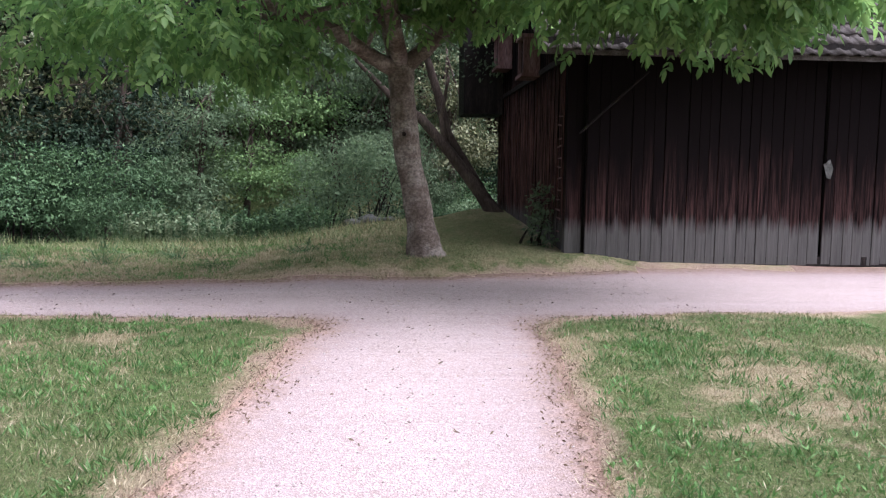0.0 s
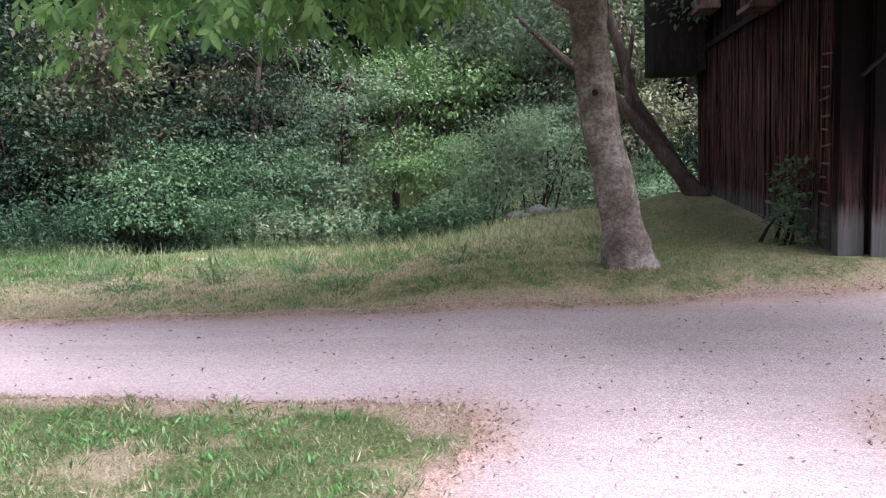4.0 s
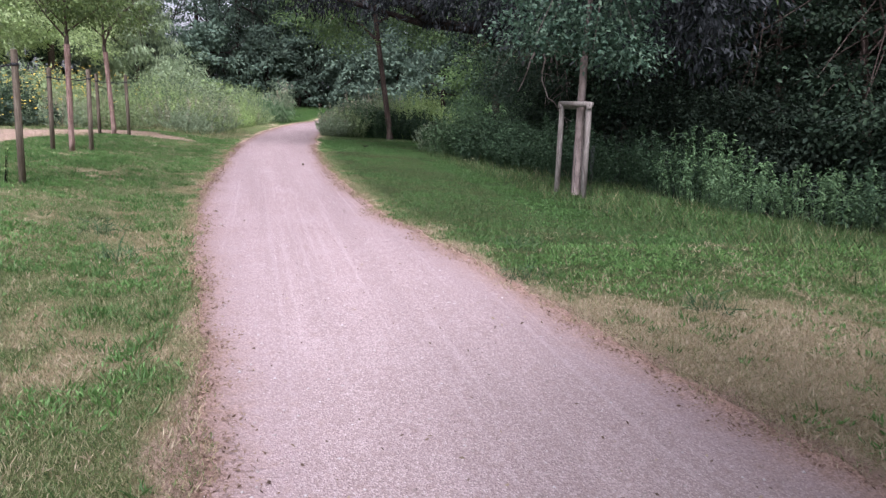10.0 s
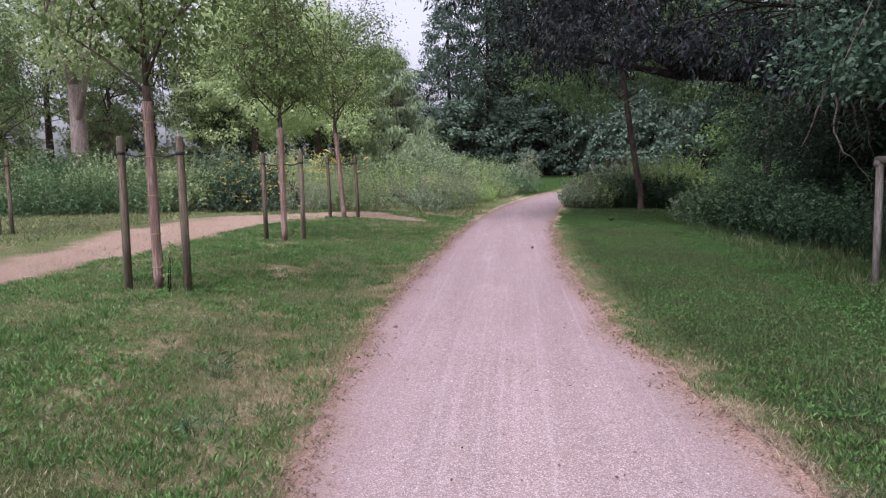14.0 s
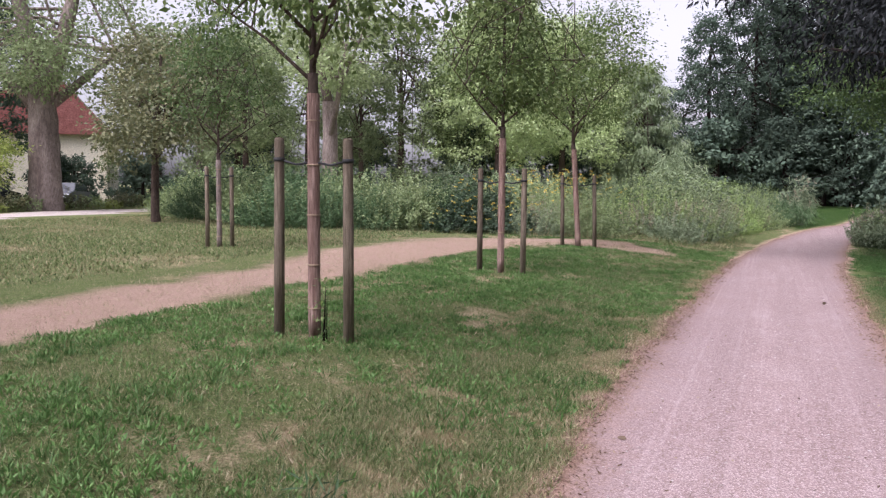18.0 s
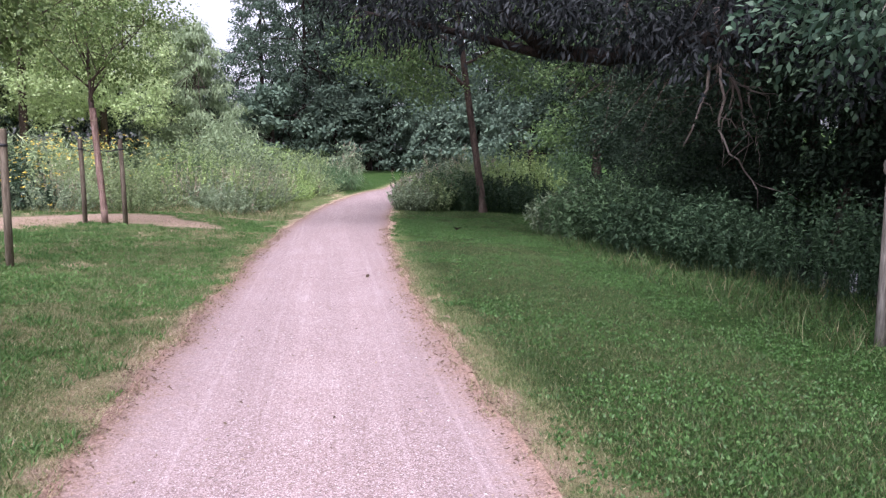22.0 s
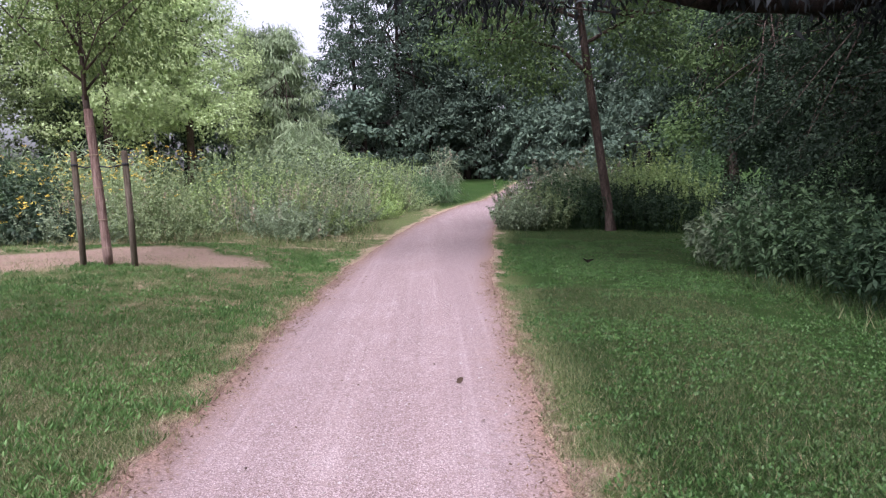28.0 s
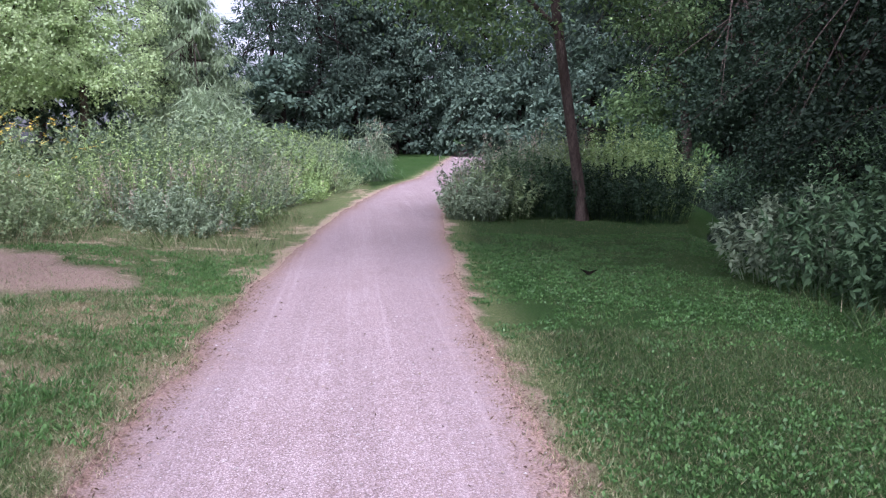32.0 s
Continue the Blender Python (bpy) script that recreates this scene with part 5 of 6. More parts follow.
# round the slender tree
for x, y, h, r, leaf in ((-34.6, 11.0, 0.95, 0.6, LEAF_GREY), (-35.3, 11.6, 1.25, 0.8, LEAF_BED), (-36.0, 12.4, 1.45, 0.9, LEAF_NETTLE), (-35.3, 13.2, 1.3, 0.8, LEAF_BANK_SHADED), (-34.9, 14.0, 1.3, 0.8, LEAF_BANK_SHADED), (-34.1, 14.6, 1.2, 0.8, LEAF_BANK_SHADED), (-36.4, 11.5, 1.4, 0.9, LEAF_GREY),
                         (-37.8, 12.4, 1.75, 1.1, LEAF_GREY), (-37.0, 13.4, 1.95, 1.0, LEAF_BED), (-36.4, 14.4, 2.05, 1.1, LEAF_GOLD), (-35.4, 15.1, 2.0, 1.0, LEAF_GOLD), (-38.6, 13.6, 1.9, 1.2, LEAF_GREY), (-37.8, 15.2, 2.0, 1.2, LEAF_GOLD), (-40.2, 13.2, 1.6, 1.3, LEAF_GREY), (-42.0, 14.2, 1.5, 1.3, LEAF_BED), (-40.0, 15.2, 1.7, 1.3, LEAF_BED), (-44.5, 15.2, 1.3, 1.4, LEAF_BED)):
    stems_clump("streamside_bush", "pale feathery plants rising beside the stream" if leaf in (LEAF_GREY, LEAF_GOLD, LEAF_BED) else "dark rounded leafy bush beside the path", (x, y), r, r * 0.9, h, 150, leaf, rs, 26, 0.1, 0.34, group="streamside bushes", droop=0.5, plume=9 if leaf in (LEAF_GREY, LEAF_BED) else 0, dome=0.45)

# rocks at the stream's edge
for x, y, s in ((-1.35, 17.55, 0.2), (-1.8, 17.75, 0.17), (-2.2, 17.7, 0.13), (-0.95, 17.5, 0.12), (-1.6, 17.45, 0.09)):
    bm = bmesh.new()
    bmesh.ops.create_icosphere(bm, subdivisions=3, radius=1.0)
    for v in bm.verts:
        n = noise.noise(v.co * 1.3 + Vector((x, y, 0)) * 3)
        v.co = Vector((v.co.x * 1.3, v.co.y, v.co.z * 0.75)) * s * (1 + 0.35 * n)
    ob = tagged(new("rock", to_mesh(bm, "rock", ROCK, True)), "grey boulder at the edge of the stream", "rock", "stream boulders")
    ob.location = (x, y, float(ground_z(x, y)) + s * 0.05)


# ---- woods beyond the stream ----
def wood_tree(seed, h, leaf, bark, count, size, label, spread=2.2, low=0.25):
    r = R(seed)
    lean = r.normal(0, 0.5, 2)
    return tree("woodland_tree", label, (0.0, -500.0),
                [[(0, 0, -0.8, 0.22), (0, 0, 0.5, 0.17), (lean[0] * 0.3, lean[1] * 0.3, h * 0.35, 0.14), (lean[0], lean[1], h * 0.85, 0.04)]],
                [(lean[0] * 0.6, lean[1] * 0.6, h * 0.72, spread, spread, h * 0.27), (lean[0] * 0.3 + r.normal(0, 0.6), r.normal(0, 0.6), h * (low + 0.2), spread * 1.1, spread * 1.1, h * 0.2),
                 (r.normal(0, 1.0), r.normal(0, 1.0), h * (low + 0.08), spread * 0.9, spread * 0.9, h * 0.13)],
                count, size, leaf, bark, r, group="trees beyond the stream", clump=0.46, per=120, limbs=12, shell=0.25, limb_r=0.05, layer=0.3, face=0.3)


def put(proto, x, y, turn, s=1.0, dz=0.0):
    z = float(np.minimum(ground_z(x, y), 6.0)) - 0.05 + dz
    return copy_thing(proto, pose(x, y, z, 0, 0, turn) @ Matrix.Diagonal((s, s, s, 1)))


def drop_proto(ob):
    for o in (*ob.children_recursive, ob):
        bpy.data.objects.remove(o)


wl = "leafy woodland tree on the far bank"
far_wood = [wood_tree(105, 9, LEAF_WOOD, BARK_BROWN, 3600, 0.3, wl), wood_tree(106, 10, LEAF_DARK, BARK_BROWN, 3600, 0.3, "dark shaded woodland tree on the far bank", 2.4), wood_tree(107, 9, LEAF_BROWN, BARK_BROWN, 3200, 0.27, "thinly leaved woodland tree on the far bank", 2.0)]
protos = [wood_tree(101, 9, LEAF_WOOD, BARK_BROWN, 9500, 0.17, wl), wood_tree(102, 10, LEAF_DARK, BARK_BROWN, 9500, 0.15, "dark shaded woodland tree on the far bank", 2.4), wood_tree(103, 8, LEAF_FRESH, BARK_BROWN, 9000, 0.15, wl, 2.0), wood_tree(104, 9, LEAF_BROWN, BARK_BROWN, 6500, 0.165, "thinly leaved woodland tree on the far bank", 2.0)]
rw = R(60)
for x in np.arange(-46, 16, 2.9):
    for row, (d0, s0) in enumerate(((4.6, 0.85), (8.5, 1.2), (14.0, 1.6), (20.0, 2.1))):
        xx = x + rw.uniform(-1, 1) + row * 1.3
        yy = float(bank_line(xx)) + d0 + rw.uniform(-0.8, 0.8)
        if -6.8 < xx < 1.5 and row < 2:
            continue
        if xx > 0.6 and yy < 27:
            continue
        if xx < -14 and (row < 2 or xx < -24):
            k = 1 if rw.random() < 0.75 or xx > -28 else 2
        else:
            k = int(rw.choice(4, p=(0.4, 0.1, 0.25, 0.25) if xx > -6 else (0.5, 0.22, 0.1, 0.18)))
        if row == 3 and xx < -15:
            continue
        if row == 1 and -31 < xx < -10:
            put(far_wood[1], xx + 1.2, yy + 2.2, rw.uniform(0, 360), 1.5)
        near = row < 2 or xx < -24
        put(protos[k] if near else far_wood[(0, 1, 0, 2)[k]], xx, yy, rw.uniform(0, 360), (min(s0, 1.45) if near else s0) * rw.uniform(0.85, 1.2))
for k, (x, y, s0) in enumerate(((-5, 29, 1.5), (-2, 31, 1.6), (1, 29.5, 1.5), (4, 31, 1.6), (7, 29, 1.5), (-8, 31, 1.6), (10, 31, 1.6), (-3, 26.5, 0.9), (0.2, 26, 0.9))):
    put(protos[(0, 1, 0, 2)[k % 4]], x, y, 40.0 * k, s0)
for k, (x, y, s0) in enumerate(((-5.6, 24.4, 0.7), (-1.4, 25.4, 0.7), (0.8, 24.4, 0.75), (-6.8, 22.9, 0.7), (-3.4, 23.6, 0.42), (-0.2, 22.8, 0.45))):
    put(protos[(2, 0, 3, 0)[k % 4]], x, y, 55.0 * k, s0)
for k, (x, y, s0) in enumerate(((-38.5, 21.5, 1.1), (-41.0, 23.5, 1.3), (-44.0, 22.5, 1.3), (-47.5, 24.0, 1.4), (-51.0, 23.0, 1.4), (-55.0, 24.0, 1.5), (-36.5, 24.5, 1.35), (-42.5, 27.0, 1.6), (-33.5, 22.5, 1.25))):
    put(protos[(1, 2, 1)[k % 3]], x, y, 65.0 * k, s0)
for p in protos + far_wood:
    drop_proto(p)


def bank_shrub(seed, leaf, h, label):
    r = R(seed)
    return shrub("bank_shrub", label, (0.0, -500.0), [(0, 0, h * 0.55, 1.1, 1.0, h * 0.5), (0.5, 0.2, h * 0.35, 1.0, 0.9, h * 0.38), (-0.5, -0.2, h * 0.4, 0.9, 0.9, h * 0.4)], 3000, 0.1, leaf, r, group="shrubs beyond the stream", clump=0.33, per=100)


sh_shaded = bank_shrub(115, LEAF_SHADED, 2.2, "dark shaded bush on the stream bank")
sh = [bank_shrub(111, LEAF_WOOD, 2.0, "green bush on the stream bank"), bank_shrub(112, LEAF_DARK, 2.2, "dark shaded bush on the stream bank"), bank_shrub(113, LEAF_PALE, 1.6, "light green bush on the stream bank"), bank_shrub(114, LEAF_NETTLE, 1.8, "green bush on the stream bank")]
for x in np.arange(-44, 9, 1.25):
    for row, d0 in enumerate((3.2, 5.4, 8.0, 11.0)):
        xx = x + rw.uniform(-0.4, 0.4) + 0.6 * row
        yy = float(bank_line(xx)) + d0 + rw.uniform(-0.7, 0.7)
        if row > 1 and (xx < -13 or rw.random() < 0.25):
            continue
        if row < 2 and (-10.3 < xx < -6.7 or -3.2 < xx < -0.6):
            continue
        if xx > 1.0 and yy < 23:
            continue
        if row == 0 and -34 < xx < -27.5:
            yy += 1.6
        if -6.5 < xx < -0.3:
            k = int(rw.choice((2, 0, 2, 3)))
        else:
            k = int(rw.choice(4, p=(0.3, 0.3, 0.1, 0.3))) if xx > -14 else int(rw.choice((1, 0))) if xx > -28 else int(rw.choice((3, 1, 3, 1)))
        put(sh_shaded if -28 < xx < -13.5 else sh[k], xx, yy, rw.uniform(0, 360), rw.uniform(0.75, 1.2))
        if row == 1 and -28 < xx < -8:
            put(sh_shaded, xx, yy + 4.2, rw.uniform(0, 360), rw.uniform(2.2, 2.8))
for k, (x, y) in enumerate(((0.4, 20.6), (1.3, 21.6), (-0.5, 21.8), (-1.6, 21.2), (0.8, 23.4), (-2.6, 22.4))):
    put(sh[(3, 0, 3, 1)[k % 4]], x, y, 70.0 * k, 0.85)
for k, (x, y) in enumerate(((-35.5, 19.8), (-37.5, 20.4), (-39.5, 19.9), (-41.8, 20.6), (-44.2, 20.2), (-46.6, 20.8), (-33.4, 20.6), (-49.0, 20.4))):
    put(sh[(1, 3)[k % 2]], x, y, 50.0 * k, 1.35)
for p in sh + [sh_shaded]:
    drop_proto(p)

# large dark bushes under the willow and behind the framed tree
for x, y, h, leaf in ((-29.5, 18.4, 3.6, LEAF_BANK_SHADED), (-27.5, 18.6, 4.0, LEAF_SHADED), (-21.5, 18.6, 4.2, LEAF_SHADED), (-19.0, 18.4, 4.0, LEAF_SHADED), (-16.5, 18.9, 4.6, LEAF_SHADED), (-13.5, 19.6, 5.0, LEAF_DARK), (-11.0, 20.4, 4.6, LEAF_BANK_SHADED), (-32.2, 19.2, 3.4, LEAF_NETTLE)):
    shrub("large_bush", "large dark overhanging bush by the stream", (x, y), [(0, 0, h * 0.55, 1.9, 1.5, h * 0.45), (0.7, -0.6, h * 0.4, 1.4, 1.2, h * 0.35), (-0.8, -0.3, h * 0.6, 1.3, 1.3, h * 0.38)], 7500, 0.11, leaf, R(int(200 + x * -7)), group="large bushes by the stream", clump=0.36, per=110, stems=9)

for x, y in ((-9.7, 18.8), (-8.4, 19.0), (-7.1, 19.1), (-2.6, 20.2), (-1.6, 20.4)):
    shrub("overhanging_bush", "dark bush hanging over the stream water", (x, y), [(0, 0, 2.2, 1.3, 1.2, 0.6), (0.1, -0.8, 1.75, 1.1, 0.6, 0.35), (0, 1.0, 1.1, 1.5, 0.4, 1.2), (0, 0.3, 2.8, 1.0, 1.0, 0.5)], 4200, 0.1, LEAF_NETTLE if x < -5 else LEAF_WOOD, R(int(300 - x * 10)), group="bushes over the water", clump=0.24, per=40, stems=8, zmin=0.5)

# ---- the perennial bed ----
rb = R(70)
bed = []
edge = [(-36, -17), (-32, -10.5), (-29.8, -7), (-30.4, -2.5), (-31.2, 0.2), (-30.4, 3.4), (-31.4, 5.2), (-34, 6.0), (-37, 6.5), (-41, 6.8), (-46.5, 7.3), (-52, 7.9)]
for (ax, ay), (bx, by) in zip(edge, edge[1:]):
    n = max(1, int(math.hypot(bx - ax, by - ay) / 1.25))
    for k in range(n):
        s = k / n
        bed.append((ax + (bx - ax) * s, ay + (by - ay) * s, 0))
for x, y, _ in list(bed):
    for d in (1.8, 3.8, 6.2):
        bed.append((x - d * 0.9, y - d * 0.35 + rb.uniform(-0.5, 0.5), d))
for x, y, d in bed:
    if d > 3 and rb.random() < 0.2:
        continue
    xx, yy = x - 0.7 + rb.uniform(-0.35, 0.35), y + rb.uniform(-0.4, 0.4)
    h = (1.15 if d == 0 else 1.7 if d < 3 else 2.1) + rb.uniform(-0.42, 0.42) * (1.0 if d < 3 else 0.4)
    r = rb.uniform(0.6, 1.2) if d == 0 else rb.uniform(1.0, 1.4)
    fl = pl = 0
    size, wid = rb.uniform(0.065, 0.095), rb.uniform(0.28, 0.4)
    label = "tall bushy perennials in the wild bed"
    if yy < -2.0:
        leaf, h = (LEAF_BED, LEAF_NETTLE, LEAF_BED)[int(rb.integers(3))], h + (0.5 if d == 0 else 0.15)
        size, wid = size * 1.2, 0.42
    elif yy < 0.5:
        if d < 3:
            leaf, h, size, wid, fl = LEAF_SUN, h + 0.2, 0.12, 0.5, 48 if d else 34
            label = "dark-leaved stand with yellow daisy flowers on top"
        else:
            leaf, fl = LEAF_BED, 30
            label = "tall yellow-flowered perennials in the wild bed"
    elif yy < 4.2:
        leaf = (LEAF_BED, LEAF_GREY, LEAF_BED, LEAF_WOOD)[int(rb.integers(4))]
        fl = 0 if d == 0 or yy > 2.6 else 60
        label = "tall yellow-flowered perennials in the wild bed" if fl else "grey-green bushy perennials at the edge of the bed"
    elif d == 0:
        leaf = (LEAF_GREY, LEAF_BED, LEAF_GREY, LEAF_GOLD)[int(rb.integers(4))]
        pl = 6 if rb.random() < 0.4 else 0
        label = "rounded grey-green mound of perennials at the edge of the bed"
    else:
        leaf = (LEAF_GOLD, LEAF_BED, LEAF_GOLD, LEAF_GREY)[int(rb.integers(4))]
        label = "fresh green goldenrod mass in the wild bed"
    n, per = (140, 36) if d < 3 else (75, 18)
    stems_clump("perennial_clump", label, (xx, yy), r, r * rb.uniform(0.8, 1.2), h, n, leaf, rb, per, size if d < 3 else size * 1.6, wid, group="plants of the wild bed", flowers=fl, flower_size=0.085 if size == 0.12 else 0.06, plume=pl, droop=0.3, lean=0.26 if d == 0 else 0.18, dome=0.78 if d == 0 else 0.55 if d < 3 else 0.2, bare=0.04, tips=1.15)
for x, y, h in ((-38.0, -3.6, 2.5), (-38.4, -1.4, 2.3)):
    stems_clump("ornamental_grass", "tall arching pale green ornamental grass", (x, y), 0.7, 0.9, h, 120, LEAF_WEEP, rb, 10, 0.5, 0.07, group="plants of the wild bed", lean=0.16, droop=0.9, bare=0.5)
for x, y in ((-34.2, 5.4), (-38.5, 6.6), (-32.2, 2.6), (-45.3, 7.6), (-33.2, 4.3), (-35.8, 5.8), (-31.9, 1.4), (-36.9, 6.2), (-41.5, 6.6)):
    stems_clump("dry_stalks", "pinkish-brown dried flower stalks in the bed", (x, y), 0.5, 0.5, 1.35, 60, PLUME, rb, 7, 0.09, 0.2, group="plants of the wild bed", lean=0.1, droop=0.0)
stems_clump("sedge_tussock", "dark arching tussock at the bed's edge", (-47.4, 8.5), 0.6, 0.6, 1.4, 150, LEAF_NETTLE, rb, 8, 0.45, 0.06, group="plants of the wild bed", lean=0.4, droop=1.2, bare=0.4)
stems_clump("ornamental_grass", "tall arching pale green ornamental grass", (-43.4, 4.4), 0.8, 0.8, 3.2, 260, LEAF_WEEP, rb, 10, 0.5, 0.07, group="plants of the wild bed", lean=0.1, droop=0.9, bare=0.55)
stems_clump("plume_grass", "pale plumed ornamental grass at the corner of the bed", (-49.5, 9.3), 0.5, 0.5, 2.3, 120, LEAF_GREY, rb, 8, 0.5, 0.06, plume=22, lean=0.1)


# ---- trees in the west and south-west ----
def far_tree(seed, h, leaf, bark, count, size, label, r, low, name="park_tree", trunk=0.3, droop=0.3, width=0.55, cone=False, group="distant trees", lobes=30):
    q = R(seed)
    if cone:
        bl = [(q.normal(0, 0.2), q.normal(0, 0.2), h * z, r * f, r * f, h * 0.13) for z, f in ((0.2, 1.0), (0.35, 0.92), (0.5, 0.75), (0.65, 0.6), (0.8, 0.4), (0.92, 0.2))]
    else:
        bl = [(0, 0, h * 0.58, r * 0.7, r * 0.7, h * 0.36, 0.5)]
        for k in range(lobes):
            a, u = 2.4 * k + q.uniform(-0.4, 0.4), (k + 0.5) / lobes
            rr = r * (0.95 - 0.75 * u ** 2.2) * q.uniform(0.75, 1.05)
            w = r * q.uniform(0.27, 0.42)
            bl.append((rr * math.cos(a), rr * math.sin(a), h * (low + 0.06 + (0.92 - low) * u), w, w, w * 0.75))
    return tree(name, label, (0.0, -500.0), [[(0, 0, -0.6, trunk * 1.3), (0, 0, 0.6, trunk), (0, 0, h * 0.4, trunk * 0.7), (0, 0, h * 0.85, trunk * 0.15)]], bl, count, size, leaf, bark, q, group=group, clump=0.26, per=34, limbs=14, shell=0.6, width=width, droop=droop, limb_r=0.08, face=0.9)


lime = far_tree(301, 14, LEAF_LIME, BARK_BROWN, 40000, 0.19, "broad light green park tree", 5.2, 0.2, lobes=64, width=0.7)
dark = far_tree(302, 17, LEAF_CONIFER, BARK_DARK, 16000, 0.3, "tall dark green tree at the wood's edge", 4.0, 0.1, droop=0.8, width=0.45, lobes=48)
dark2 = far_tree(303, 18, LEAF_CONIFER, BARK_DARK, 16000, 0.3, "tall dark conifer at the wood's edge", 3.6, 0.1, cone=True)
weep = far_tree(304, 11, LEAF_WEEP, BARK_BROWN, 16000, 0.42, "pale green weeping willow tree", 3.0, 0.1, droop=1.6, width=0.2)
mid = far_tree(305, 13, LEAF_PARK, BARK_BROWN, 13000, 0.25, "green broad-leaved park tree", 4.2, 0.1)
grey = far_tree(306, 15, LEAF_GREY, BARK_PALE, 5500, 0.3, "airy grey-green park tree", 4.0, 0.25)
for ob, spots in ((lime, [(-63, -10.5, 1.05), (-66, -6.5, 0.95), (-70, -13, 1.15)]),
                  (dark, [(-78, 6.5, 1.05), (-81, 12, 1.05), (-74, 24, 1.1), (-63, 25, 1.05), (-56, 27.5, 0.95), (-50, 28, 1.0), (-82, 14, 1.2), (-42, 31, 1.0), (-84, 2.5, 1.0), (-77, 24, 1.2), (-95, 8, 1.2), (-97, 17, 1.25), (-92, 26, 1.2), (-37.6, -32.6, 1.0)]),
                  (dark2, [(-86, 20, 1.1), (-69, 25, 1.15), (-60, 29, 1.1), (-80, 9.5, 1.1), (-52, 30, 1.1)]),
                  (weep, [(-70, -1.2, 0.95), (-77, -4, 1.05)]),
                  (mid, [(-57, -23, 1.0), (-60, -17, 1.05), (-54, -17, 0.72), (-58, -30, 1.0), (-51, -24, 0.85), (-56, -36, 1.0), (-64, -34, 1.1), (-84, -20, 1.0), (-80, -14, 1.1), (-88, -6, 1.0)]),
                  (grey, [(-22, -40, 1.0), (-56, -32, 0.9)])):
    for x, y, s in spots:
        put(ob, x, y, rw.uniform(0, 360), s)
    drop_proto(ob)
# far low hedges that close the view along the horizon
hedge = far_tree(307, 6, LEAF_CONIFER, BARK_DARK, 4200, 0.42, "dense dark thicket at the wood's edge", 3.6, 0.05, name="thicket", group="thickets at the wood's edge")
for x, y in ((-74, 4), (-62, 22), (-73, -1), (-64, -22), (-67, -14), (-70, -8), (-60, -30), (-77, 18), (-84, 8), (-80, -4), (-82, 13), (-79, 22), (-86, 17), (-74, 20.5), (-88, 24), (-76, 9), (-68, 22), (-81, 4), (-90, 12), (-84, 28)):
    put(hedge, x, y, rw.uniform(0, 360), rw.uniform(0.8, 1.1))
for x, y in ((-24, -36), (-29, -37), (-34, -36), (-40, -35), (-44, -33), (-48, -36), (-52, -33), (-47, -29)):
    put(hedge, x, y, rw.uniform(0, 360), 0.5)
for x in np.arange(-34, 12, 5.0):
    put(hedge, x, 43.0 + rw.uniform(-1.5, 1.5) - 0.12 * x, rw.uniform(0, 360), 2.0)
drop_proto(hedge)

# plane tree and tall pale-trunked tree
tree("plane_tree", "massive old tree with pale pinkish bark beyond the road", (-37.4, -26.3),
     [[(0, 0, -0.3, 1.0), (0, 0, 0.5, 0.84), (0, 0, 1.6, 0.78), (0, 0, 4.0, 0.72), (0.05, -0.05, 6.4, 0.62), (0.3, -0.3, 8.0, 0.45), (0.8, -1.0, 12, 0.25)], [(-0.1, 0.1, 5.8, 0.5), (-0.5, 0.6, 8.0, 0.42), (-1.2, 1.4, 12, 0.25)], [(0.2, -0.3, 5.2, 0.3), (1.6, -1.8, 8, 0.2), (2.8, -3.4, 10, 0.1)], [(-0.3, 0.4, 5.5, 0.25), (-1.8, 2.0, 7.5, 0.18), (-3.0, 3.8, 9, 0.08)]],
     [(0, 0, 11, 6.5, 6.5, 4.0), (-3.4, 3.6, 8.6, 2.6, 2.6, 1.6), (1.2, 1.6, 7.2, 3.0, 3.0, 1.6, 2.2), (-2.6, 3.4, 6.4, 2.2, 2.2, 1.3, 1.6), (3.0, -3.6, 7.0, 2.6, 2.6, 1.8), (4.4, -4.4, 5.4, 2.2, 2.2, 1.5)], 16000, 0.22, LEAF_PARK, BARK_PALE, R(81), clump=0.5, limbs=16, limb_r=0.1, sides=16, wob=0.12)
tree("tall_park_tree", "tall airy tree with pale forked trunk behind the bed", (-46.9, -15.1),
     [[(0, 0, -0.3, 0.6), (0, 0, 0.6, 0.5), (0, 0, 4.5, 0.42), (0.1, 0, 6.2, 0.4)], [(0.1, 0, 6.0, 0.28), (0.5, -0.6, 9, 0.2), (0.6, -0.8, 13, 0.08)], [(0.1, 0, 4.2, 0.22), (0.9, 0.9, 5.6, 0.16), (1.6, 2.0, 9, 0.06)]],
     [(0.2, 0, 11, 4.5, 4.5, 3.2), (1.5, 1.5, 7.8, 2.6, 2.6, 1.5), (-2.5, -1.5, 8.2, 2.4, 2.4, 1.4)], 8000, 0.27, LEAF_LIME, BARK_PALE, R(82), clump=0.45, limbs=14, limb_r=0.1)
for x, y, s in ((-32.4, -29.3, 1.35), (-34.6, -28.2, 1.2), (-30.0, -30.9, 1.4)):
    shrub("maple_shrub", "spreading yellow-green shrub beyond the road", (x, y), [(0, 0, 2.5 * s, 2.8, 2.8, 1.5), (0.6, 0.5, 1.6 * s, 2.6, 2.6, 0.9)], 6500, 0.17, LEAF_MAPLE, R(int(90 + s * 10)), group="shrubs beyond the road", clump=0.5, per=90, stems=8)
